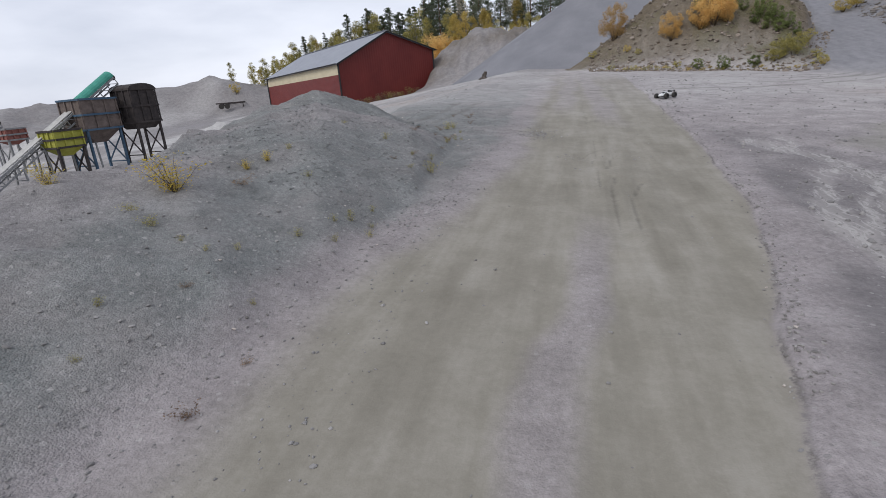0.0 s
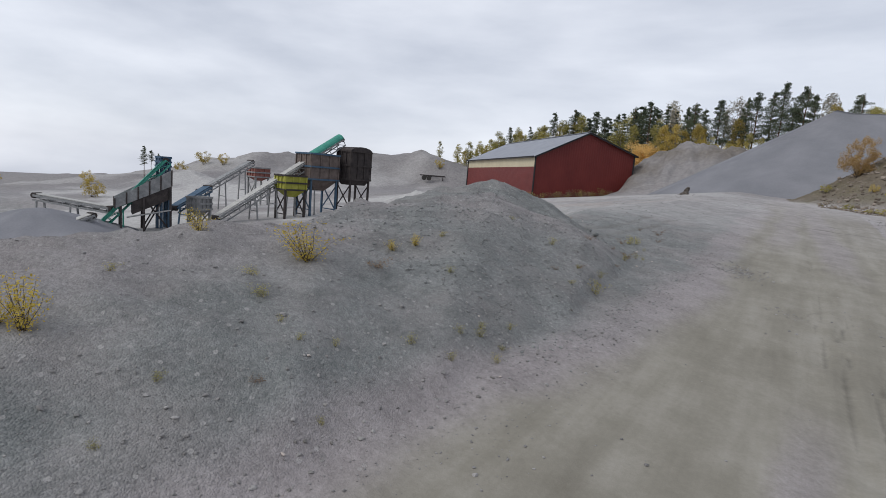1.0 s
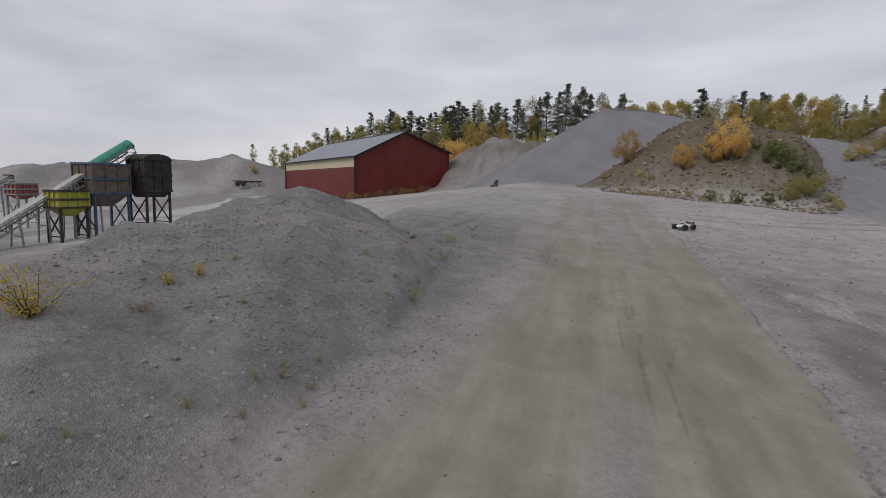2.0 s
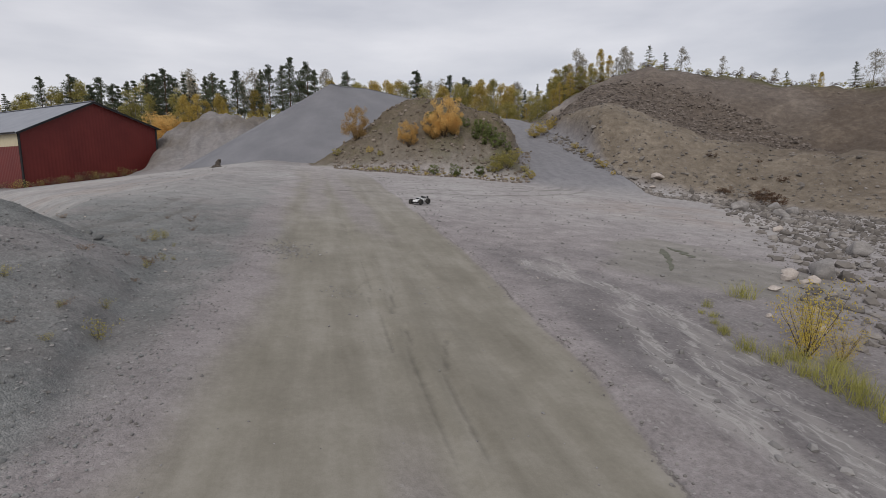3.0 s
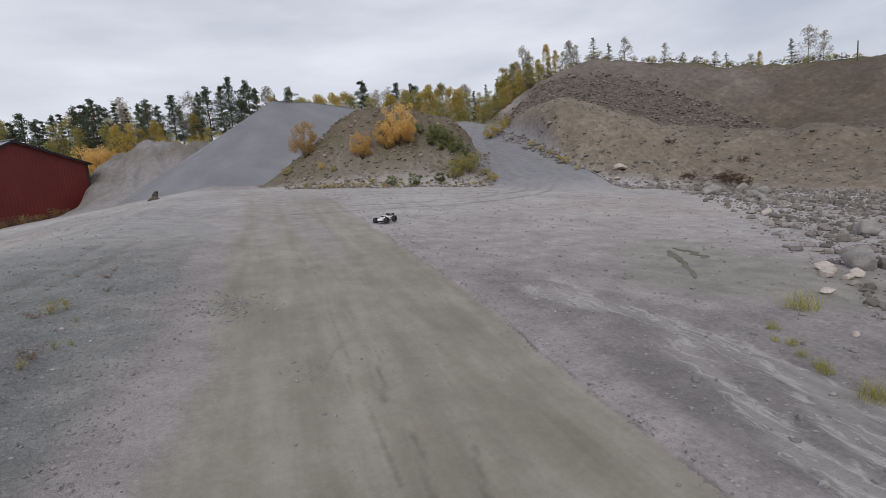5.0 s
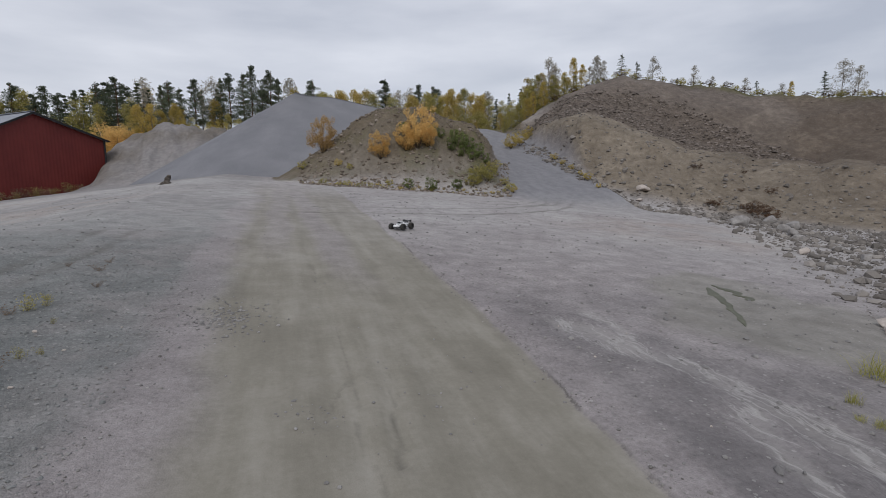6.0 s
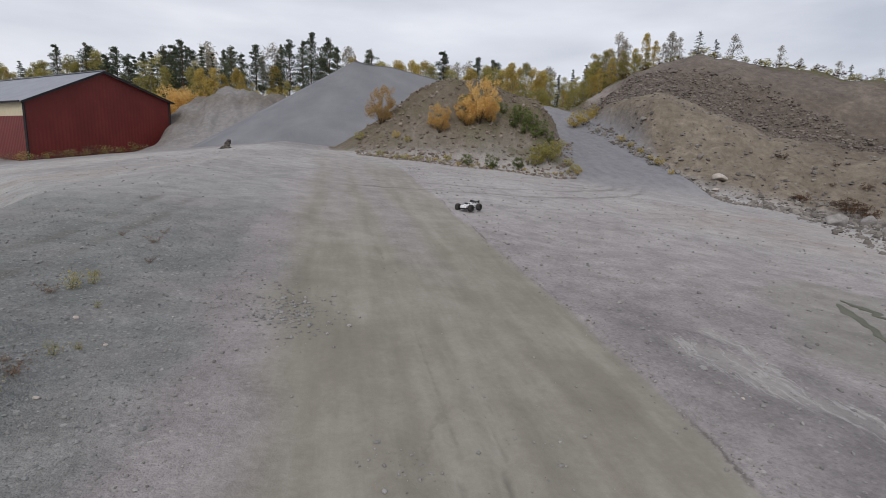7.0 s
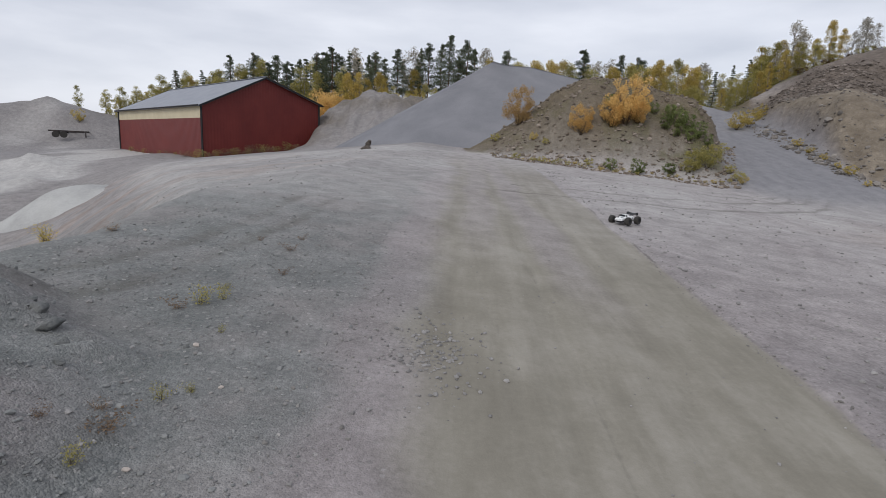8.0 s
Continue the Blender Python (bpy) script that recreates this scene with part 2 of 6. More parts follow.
GROUND = ground_mat()
RED_SHEET, nt_, b_ = material("red_sheet_metal", 0.5)
co_ = object_co(nt_)
nt_.links.new(ramp_node(nt_, noise_node(nt_, 0.5, 5, 0.6, co_), [(0.3, (0.118, 0.02, 0.018)), (0.7, (0.155, 0.028, 0.024))]), b_.inputs["Base Color"])
CREAM_SHEET = plain_mat("cream_sheet_metal", (0.46, 0.40, 0.27), (0.56, 0.50, 0.36), 0.8, 0.5)
ROOF_SHEET = plain_mat("grey_roof_sheet", (0.19, 0.20, 0.23), (0.25, 0.265, 0.30), 0.7, 0.42)
BLACK_TRIM = plain_mat("black_trim", (0.012, 0.012, 0.014), (0.025, 0.025, 0.028), 3, 0.5)
GRAVEL_HEAP = plain_mat("blue_grey_crushed_stone", (0.150, 0.153, 0.168), (0.215, 0.215, 0.232), 0.35, 0.95, 0, 0.5, 0.04, 9.0)
BARK_PINE = plain_mat("pine_bark", (0.06, 0.035, 0.022), (0.16, 0.09, 0.055), 5, 0.9)
BARK_BIRCH = plain_mat("birch_bark", (0.12, 0.11, 0.10), (0.42, 0.40, 0.37), 7, 0.85)
BARK_SHRUB = plain_mat("twig_bark", (0.05, 0.035, 0.025), (0.12, 0.09, 0.06), 9, 0.9)
PINE_LEAF = leaf_mat("pine_needles", (0.055, 0.072, 0.05), (0.19, 0.215, 0.14))
SPRUCE_LEAF = leaf_mat("spruce_needles", (0.052, 0.07, 0.048), (0.18, 0.205, 0.135))
YELLOW_LEAF = leaf_mat("yellow_birch_leaves", (0.28, 0.22, 0.06), (0.70, 0.55, 0.19))
ORANGE_LEAF = leaf_mat("orange_autumn_leaves", (0.48, 0.30, 0.10), (0.88, 0.62, 0.25))
RUST_LEAF = leaf_mat("rust_autumn_leaves", (0.33, 0.21, 0.085), (0.60, 0.42, 0.18))
BROWN_LEAF = leaf_mat("brown_dry_leaves", (0.06, 0.04, 0.03), (0.19, 0.12, 0.08))
OLIVE_LEAF = leaf_mat("olive_leaves", (0.19, 0.18, 0.06), (0.55, 0.48, 0.17))
SHRUB_LEAF = leaf_mat("bright_yellow_leaves", (0.36, 0.27, 0.05), (0.70, 0.55, 0.12))
BARE_LEAF = leaf_mat("thin_grey_twigs", (0.26, 0.245, 0.215), (0.50, 0.46, 0.38))
GREEN_LEAF = leaf_mat("young_pine_needles", (0.09, 0.12, 0.045), (0.27, 0.31, 0.12))

# ---- terrain ----
def smooth(a, b, x):
    s = np.clip((x - a) / (b - a), 0, 1)
    return s * s * (3 - 2 * s)


def lattice(ix, iy, seed):
    h = (ix * 374761393 + iy * 668265263 + seed * 974634773) & 0x7FFFFFFF
    h = ((h ^ (h >> 13)) * 1274126177) & 0x7FFFFFFF
    return ((h ^ (h >> 16)) & 0xFFFF) / 65535.0


def vnoise(x, y, seed=0):
    ix, iy = np.floor(x).astype(np.int64), np.floor(y).astype(np.int64)
    fx, fy = x - ix, y - iy
    fx, fy = fx * fx * (3 - 2 * fx), fy * fy * (3 - 2 * fy)
    a, b = lattice(ix, iy, seed), lattice(ix + 1, iy, seed)
    c, d = lattice(ix, iy + 1, seed), lattice(ix + 1, iy + 1, seed)
    return (a + (b - a) * fx) * (1 - fy) + (c + (d - c) * fx) * fy - 0.5


def fbm(x, y, octaves=4, seed=0):
    s, k = 0.0, 1.0
    for o in range(octaves):
        s = s + k * vnoise(x * 2**o + 17.3 * o, y * 2**o + 5.1 * o, seed + o)
        k *= 0.5
    return s


# crest lines by bearing: (bearing, distance, height)
BANK = np.array([(-140, 4.6, 0.8), (-100, 4.8, 0.9), (-72, 5.0, 0.9), (-60, 5.0, 0.9), (-52, 5.6, 1.0), (-44, 6.2, 1.1), (-38, 8.0, 1.25), (-32, 9.5, 1.4), (-28, 9.8, 1.55), (-24, 10.3, 1.38), (-20, 10.2, 1.08), (-16.5, 9.8, 0.82), (-13, 9.6, 0.62)])
BANK_FOOT = np.array([(-140, 2.3), (-73, 2.1), (-54, 2.35), (-45, 2.5), (-30, 3.4), (-18, 5.4), (-12, 9.0)])
BANK_HILL = np.array([(19, 5.0, 6.6), (22.6, 6.6, 6.62), (25.1, 7.85, 5.65), (27.5, 9.05, 6.3), (31.1, 10.6, 6.9), (35, 11.65, 5.5), (41.7, 10.1, 3.75), (46.5, 8.9, 2.95), (50.9, 8.3, 2.5), (57.3, 7.7, 2.05), (75, 7.0, 1.5), (110, 4.0, 0.5)])
HILL_FOOT = np.array([(20, 52), (22, 50), (25, 43), (28.5, 38), (30.7, 34), (36.4, 29.7), (44.4, 28.7), (51.4, 27.8), (57.8, 26.8), (75, 26), (110, 28)])
BUSH_HILL = np.array([(-1.5, 1.9), (0.3, 2.3), (2.3, 3.15), (4.6, 4.25), (7.6, 5.75), (9.5, 6.5), (11.5, 6.65), (14.0, 6.55), (16.6, 5.85), (19.8, 5.3), (21.5, 4.1), (22.8, 2.6), (24.2, 1.6), (25.5, 1.0)])
BACK_MOUND = np.array([(-19, 2.2), (-17, 3.0), (-15.5, 4.4), (-13, 6.4), (-10.4, 7.6), (-7.2, 7.9), (-5.7, 7.9), (-4, 7.0), (-2, 5.0), (0, 2.5)])
FAR_RIDGE = np.array([(-110, -6), (-76, -5.0), (-70, -3.2), (-63, -2.0), (-58.2, -0.4), (-56.5, 1.0), (-55.3, 1.6), (-54, 1.0), (-52.7, 0.5), (-49.2, 1.1), (-45.8, 2.4), (-44, 3.6), (-41.5, 3.7), (-38.3, 3.8), (-36.4, 3.6), (-34.5, 3.6), (-30, 4.0), (-22, 4.8), (-12, 4.8)])


# runs of washed silt: (x, y) of each bend
WASH_A = [(3.05, 10.1), (3.4, 9.3), (3.6, 8.6), (3.65, 8.0), (3.65, 7.2), (3.55, 6.6), (3.35, 5.95), (3.15, 5.3), (3.15, 4.7), (3.0, 3.6)]
WASH_B = [(3.6, 8.2), (3.15, 7.4), (2.84, 6.8), (2.68, 6.4), (2.6, 5.4), (2.7, 3.6)]
WASH_C = [(3.62, 7.0), (3.25, 6.5), (2.95, 5.8), (2.78, 5.3), (2.62, 4.9)]
WASH_D = [(3.6, 10.5), (3.5, 9.4), (3.85, 8.3), (3.9, 7.3), (3.75, 6.2)]
# tyre arcs at the foot of the ramp and on the road: (x, y) of each bend
TRACKS = [[(0.5, 21.0), (4.64, 21.6), (7.0, 22.2), (9.2, 23.6), (11.2, 25.2), (13.2, 27.4), (14.6, 29.6), (15.5, 32.5)],
          [(1.0, 22.6), (5.0, 23.4), (8.2, 24.6), (10.8, 26.6), (12.6, 28.6), (13.8, 31.0)],
          [(2.5, 29.6), (5.8, 28.4), (8.08, 27.2), (10.6, 26.9), (12.8, 28.0), (14.2, 30.2), (15.2, 33.0)],
          [(3.4, 30.2), (6.4, 29.3), (9.0, 28.4), (11.4, 28.4), (12.9, 30.0)],
          [(-3.9, 10.4), (-3.45, 11.2), (-3.2, 11.9), (-3.02, 12.9), (-2.85, 14.0), (-2.8, 16.6)], [(-4.4, 10.9), (-3.9, 11.6), (-3.6, 12.5), (-3.4, 13.8), (-3.4, 16.2)]]
RUTS = [[(0.65, 7.2), (0.58, 6.4), (0.57, 5.75), (0.58, 5.2), (0.6, 4.6)], [(0.97, 6.95), (0.8, 6.25), (0.76, 5.75), (0.74, 5.1)],
        [(0.31, 14.8), (0.42, 11.0), (0.46, 9.0), (0.41, 8.2), (0.44, 7.4), (0.45, 6.7)], [(-0.2, 11.8), (0.02, 9.4)], [(0.77, 9.3), (1.4, 11.2), (2.22, 13.2)],
        [(0.5, 9.24), (0.3, 8.7), (0.19, 8.3)], [(0.79, 9.17), (0.66, 8.3), (0.6, 7.7)], [(0.98, 12.25), (0.99, 9.9)]]
POOL = [(5.53, 9.9), (5.9, 10.4), (6.28, 11.0), (6.72, 11.8)]
POOL_B = [(6.98, 11.98), (6.97, 11.55), (6.83, 11.0)]
# heaps far back in the quarry: x, y, radius, height
FAR_HEAPS = [(-79, 46, 12, 3.0), (-84, 70, 9, 3.4), (-66, 52, 8, 2.2), (-33, 47, 4.5, 1.2), (-39, 52, 5, 1.5), (-29, 40, 3.5, 0.8), (-24, 33, 3, 0.6), (-63, 84, 10, 3.4), (-55, 82, 7, 2.2), (-76, 80, 13, 3.2), (-50, 90, 12, 2.0), (-92, 60, 20, 2.5), (-70, 62, 9, 1.4)]


def run_distance(x, y, line):
    best = np.full(x.shape, 9.0)
    for (ax, ay), (bx, by) in zip(line, line[1:]):
        dx, dy = bx - ax, by - ay
        s = np.clip(((x - ax) * dx + (y - ay) * dy) / (dx * dx + dy * dy), 0, 1)
        best = np.minimum(best, np.hypot(x - ax - s * dx, y - ay - s * dy))
    return best


def bearing(x, y, oy):
    return np.degrees(np.arctan2(x, y - oy)), np.hypot(x, y - oy)


def plateau(x, y):
    cx = np.clip(x, -11 + 7 * smooth(12, 18, y), 26)
    z = -0.071 * cx + 0.055 * (np.clip(y, -6, 33) - 3) - 0.12 * np.clip(-4 - x, 0, 22) * smooth(13, 18, y)
    return z + 0.028 * (np.clip(y, 33, 62) - 33)


def yard(x, y):
    return np.clip(-0.45 + 0.055 * (np.clip(x, -60, -5) + 24.8) + 0.075 * (np.clip(y, 0, 75) - 55), -5.5, 3.0)


def terrain(x, y):
    """Height of the ground and its surface masks."""
    z = plateau(x, y)
    w = {}
    edge = np.interp(y, [-20, 2, 5, 9, 11, 13, 16, 18, 20, 22, 26, 33, 40, 55, 70], [-4.4, -4.4, -4.8, -5.2, -4.4, -4.2, -4.9, -5.8, -6.8, -8, -11, -15, -20, -30, -30])
    edge = edge + (0.4 + 0.5 * smooth(16, 24, y)) * fbm(x * 0.3, y * 0.3, 3, 40)
    low = smooth(0.0, 3.6 + 4.5 * smooth(14, 22, y), edge - x)
    z = z * (1 - low) + yard(x, y) * low
    # bank of loose stone beside the road
    a, r = bearing(x, y, 0.5)
    foot = np.interp(a, BANK_FOOT[:, 0], BANK_FOOT[:, 1])
    rc, zc = np.interp(a, BANK[:, 0], BANK[:, 1]), np.interp(a, BANK[:, 0], BANK[:, 2])
    s = np.clip((r - foot) / np.maximum(rc - foot, 0.3), 0, 1)
    up = plateau(x, y) * (1 - s) + zc * s + 0.12 * np.sin(np.pi * s)
    crown = up + s * (0.2 * fbm(x * 0.9, y * 0.9, 5, 3) + 0.17 * fbm(x * 0.8 + y * 0.6, (y - x) * 2.6, 4, 4) + 0.06 * fbm(x * 1.1 + y * 0.9, (y - x) * 6.0, 3, 6)) - 0.03 * s * (1 - s) * 4 * np.clip(0.18 - np.abs(fbm(a * 0.16, r * 0.12, 3, 5)), 0, 1) * 4
    back = crown - np.maximum(r - rc, 0) * 0.42
    inside = (a > -140) & (a < -12.5) & (r > foot)
    side = smooth(-12.3, -16, a)
    lift = np.where(inside, np.maximum(back - z, 0) * side, 0)
    z = z + lift
    # paler patches towards the crest of the bank
    crest_pale = np.where(inside, smooth(0.3, 0.75, s), 0) * side * smooth(-0.1, 0.2, fbm(x * 0.55, y * 0.55, 4, 45)) * (r < rc + 3)
    w["bank"] = np.clip(smooth(0.0, 0.35, np.where(inside, s, 0)) * side + low * 0.8 + 0.9 * smooth(-0.05, -0.75, x - np.interp(y, [1.5, 3, 5, 8, 10, 24], [-1.7, -1.45, -1.15, -0.8, -0.62, -0.85]) + 0.8 * fbm(x * 0.8, y * 0.5, 4, 44)), 0, 1) * (1 - 0.6 * smooth(13, 26, y))
    # back mound and far ridge
    b, q = bearing(x, y, 4.0)
    zm = np.interp(b, BACK_MOUND[:, 0], BACK_MOUND[:, 1])
    k = smooth(53, 66, q + 1.5 * fbm(x * 0.2, y * 0.2, 3, 84)) * (1 - 0.6 * smooth(68, 78, q)) * smooth(-18.5, -15.5, b) * (1 - smooth(-3, 1, b))
    z = np.maximum(z, z * (1 - k) + (zm + 1.2 * fbm(x * 0.25, y * 0.25, 5, 8) + 0.8 * fbm(x * 0.8, y * 0.8, 3, 83) - 5.0 * np.abs(fbm(b * 0.45 + 1.2 * fbm(x * 0.12, y * 0.12, 2, 85), q * 0.05, 4, 86)) * k * (1 - k) * 2) * k)
    km = k
    zr = np.interp(b, FAR_RIDGE[:, 0], FAR_RIDGE[:, 1]) + 0.8 * fbm(x * 0.06, y * 0.06, 5, 9) + 1.0 * fbm(x * 0.2, y * 0.2, 4, 10)
    zr = zr - 0.04 * np.clip(q - 108, 0, 200) * (1 - smooth(-40, -28, b))
    k = smooth(88, 105, q) * (1 - smooth(-14, -8, b))
    z = z * (1 - k) + zr * k
    for hx, hy, hr, hh in FAR_HEAPS:
        cone = np.clip(1 - np.hypot(x - hx, (y - hy) * 1.3) / hr + 0.18 * fbm(x * 0.12, y * 0.12, 3, 14), 0, 1)
        z = z + hh * cone**1.15 * (1 - 0.5 * np.abs(fbm(np.arctan2(y - hy, x - hx) * 2.5, hx + 0 * x, 3, 15)))
    # hill of old spoil with bushes
    zb = np.interp(b, BUSH_HILL[:, 0], BUSH_HILL[:, 1])
    nb = fbm(x * 0.5, y * 0.5, 4, 12)
    k = smooth(30.4, 37.8, q + 0.8 * nb) * (1 - 0.55 * smooth(39, 47, q)) * smooth(-1.5, 0.6, b) * (1 - smooth(24.0, 25.5, b))
    kb = k
    gully = np.abs(fbm(b * 0.55 + 0.12 * q, q * 0.08, 3, 87))
    z = np.maximum(z, z * (1 - k) + (zb + 0.45 * nb) * k - 0.9 * np.clip(0.12 - gully, 0, 1) * k * (1 - smooth(0.8, 1, k)) * 1.6)
    # haul ramp
    zp = np.interp(q, [27, 29, 35, 42, 55, 70], [0.5, 0.75, 1.95, 3.7, 6.75, 7.6])
    mid = np.interp(q, [27, 29, 35, 42, 55, 70], [30, 29.5, 27, 25.0, 20.6, 18])
    half = np.interp(q, [27, 29, 35, 42, 55, 70], [8, 6.4, 4.5, 3.3, 1.0, 2.0])
    kr = (1 - smooth(0.8, 1.25, np.abs(b - mid) / half)) * smooth(27, 31, q) * (1 - smooth(62, 75, q))
    # hill cut on the far side
    zc, zl = np.interp(b, BANK_HILL[:, 0], BANK_HILL[:, 1]), np.interp(b, BANK_HILL[:, 0], BANK_HILL[:, 2])
    rf = np.interp(b, HILL_FOOT[:, 0], HILL_FOOT[:, 1])
    n1 = fbm(x * 0.22, y * 0.22, 5, 20)
    rl = np.maximum(rf + 6, 42.7)
    t1 = smooth(0, 1, (q + 1.2 * n1 - rf) / (rl - rf))
    t2 = smooth(0, 1, (q - rl - 1.5) / np.maximum(57.7 - rl - 1.5, 3))
    base = np.interp(b, [22, 30, 36, 44, 57], [3.0, 1.1, 0.15, -0.6, -1.4])
    zh = base * (1 - t1) + zl * t1
    zh = zh * (1 - t2) + zc * t2 + 0.5 * n1 * t1 * (1 - 0.6 * t2)
    groove = np.abs(fbm(b * 0.55 + 0.6 * n1, q * 0.02, 3, 101))
    zh = zh - 1.5 * np.clip(0.16 - groove, 0, 1) * 4 * t1 * (1 - t1) - 0.8 * np.clip(0.14 - np.abs(fbm(b * 0.4 + n1, q * 0.03, 3, 102)), 0, 1) * 4 * t2 * (1 - t2) + 0.55 * fbm(x * 0.6, y * 0.6, 4, 103) * t1
    on = smooth(20, 22, b) * (1 - smooth(112, 130, b)) * (q > rf - 1)
    z = np.where(on > 0, np.maximum(z, z * (1 - on) + zh * on), z)
    z = z * (1 - kr) + zp * kr
    rise = smooth(0.0, 0.22, t1) * on * (1 - kr)
    w["sand"] = np.clip(rise * (1 - 0.85 * t2), 0, 1) * (1 - kr)
    w["spoil"] = np.clip(smooth(0.02, 0.2, kb) + km * np.clip(0.7 + 1.6 * fbm(x * 0.25, z * 0.9, 4, 88), 0.3, 0.9) + 0.2 * smooth(82, 98, q) * (b < -24), 0, 1) * (1 - kr)
    # band of broken stone across the face, smooth brown soil above it, dark brown beyond it
    s_up = np.interp(b, [26, 29, 33, 37, 40, 42, 46, 50, 52], [54.0, 54.0, 52.5, 52.0, 52.0, 51.0, 49.3, 46.5, 44])
    s_lo = np.interp(b, [26, 29, 33, 36, 38, 44, 50, 52], [47.5, 46.0, 46.8, 46.0, 43.3, 44.5, 43.5, 44])
    ragged = 1.6 * n1
    face = on * (1 - kr)
    w["stony"] = smooth(s_lo - 0.8, s_lo + 0.4, q + ragged) * (1 - smooth(s_up - 0.6, s_up + 0.8, q + ragged)) * face
    # beyond the band the brown also paints in the shade of the concave face
    w["brown"] = np.maximum(smooth(s_up - 0.8, s_up + 0.6, q + ragged) * 0.75, np.maximum(smooth(46, 50.5, b + 3 * n1) * smooth(38.5, 44, q + ragged) * 0.95, 0.35 * smooth(36, 48, b + 4 * n1) * smooth(0.1, 0.5, t1) * np.clip(0.75 + 1.6 * fbm(x * 0.3, y * 0.3, 4, 89), 0, 1))) * face * smooth(26, 29, b)
    w["ramp"] = np.clip(kr + 0.35 * smooth(70, 84, q) * (b < -24) + 0.25 * smooth(52, 60, q) * (b < -3) * (b > -20) + 0.35 * smooth(23, 29, q) * smooth(24, 27, b) * (1 - smooth(36, 42, b)) * (1 - smooth(30, 34, q)), 0, 1) * 0.95
    w["turf"] = np.clip(smooth(0.8, 0.98, t2) * on * smooth(55.5, 57.5, q + 2 * n1) * 0.8 + smooth(66, 76, q) * (b > -20) + smooth(112, 118, q) * smooth(-34, -28, b) + 0.75 * smooth(0.1, 0.3, kb) * smooth(-0.05, 0.25, fbm(x * 0.8, y * 0.8, 3, 13)) * (0.4 + 0.6 * smooth(12, 20, b)) * (1 - kr) , 0, 1)
    w["red"] = smooth(0.2, 1, 1.4 - np.hypot((x - 12.6) / 4.5, (y - 19.0) / 4.5)) * 0.8 * (0.6 + fbm(x * 0.8, y * 0.8, 3, 30)) * (1 - kr) + 0.6 * smooth(0.0, 0.7, 1.3 - np.hypot((x + 10.5) / 6.5, (y - 25) / 10)) * smooth(0.0, 0.3, fbm(x * 0.35 + 0.25 * y, y * 0.9 - x * 1.2, 4, 31))
    # worn road, with a slight step at its far edge
    wob = 0.10 * fbm(x * 0.9, y * 0.9, 3, 50)
    left = np.interp(y, [1.3, 3, 5, 8, 14, 25, 30], [-1.72, -1.5, -1.12, -0.86, -0.85, -0.9, -1.3])
    right = np.interp(y, [1, 2.2, 3.4, 4.7, 6, 8, 10, 14, 20, 35], [0.9, 1.15, 1.45, 1.75, 1.97, 2.12, 2.17, 2.25, 2.4, 2.3])
    from_left = smooth(-0.4, 0.35, x - left + 3 * wob)
    lane = from_left * (1 - smooth(-0.05, 0.06, x - right + wob)) * (1 - smooth(24, 36, y))
    w["kerb"] = np.clip(right - x - wob, -1, 1)
    open_lane = from_left * (x < right + 0.5) * (1 - smooth(24, 36, y))
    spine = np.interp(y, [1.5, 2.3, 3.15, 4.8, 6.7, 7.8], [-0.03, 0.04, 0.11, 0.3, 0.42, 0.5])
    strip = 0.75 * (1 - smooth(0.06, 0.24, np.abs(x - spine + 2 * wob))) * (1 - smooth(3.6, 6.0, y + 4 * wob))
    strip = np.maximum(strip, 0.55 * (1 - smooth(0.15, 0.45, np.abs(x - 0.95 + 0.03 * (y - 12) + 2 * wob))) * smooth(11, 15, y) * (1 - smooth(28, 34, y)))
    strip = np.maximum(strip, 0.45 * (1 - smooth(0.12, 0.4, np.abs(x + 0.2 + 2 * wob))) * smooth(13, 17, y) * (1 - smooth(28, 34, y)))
    soft_bed = (1 - smooth(0.5, 1.15, np.hypot((x - 6.15 + 0.4 * (y - 9.4)) / 0.75, (y - 9.4) / 1.5) + 0.5 * wob)) * 0.7
    w["road"] = np.clip(np.maximum(open_lane * (1 - 0.8 * strip) * (1 - 0.28 * smooth(12, 26, y)), soft_bed), 0, 1)
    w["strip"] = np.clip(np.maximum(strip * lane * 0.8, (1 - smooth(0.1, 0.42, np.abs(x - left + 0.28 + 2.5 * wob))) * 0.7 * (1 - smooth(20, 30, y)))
                         + 0.55 * crest_pale + 0.5 * (1 - smooth(0.05, 0.35, np.abs(x - right - 0.2 + wob))), 0, 1)
    # washed silt streaks beside the road and pale floor of the yard
    ux, uy = x + 0.22 * fbm(x * 1.7, y * 1.3, 3, 61), y + 0.25 * fbm(x * 1.5, y * 1.5, 3, 62)
    wash = np.zeros_like(x)
    for line, wide in ((WASH_A, 0.42), (WASH_B, 0.32), (WASH_C, 0.28), (WASH_D, 0.26)):
        wash = np.maximum(wash, 1 - smooth(0.0, wide, run_distance(ux, uy, line)))
    field = smooth(2.6, 3.6, x) * (1 - smooth(6.5, 9.5, x - 0.2 * (y - 6))) * (1 - smooth(10, 17, y)) * smooth(0.5, 3, y)
    w["wash"] = np.maximum(wash, 0.38 * field)
    fl = smooth(0.5, 1, low) * (1 - smooth(0.25, 0.9, np.where(inside, lift, 0)))
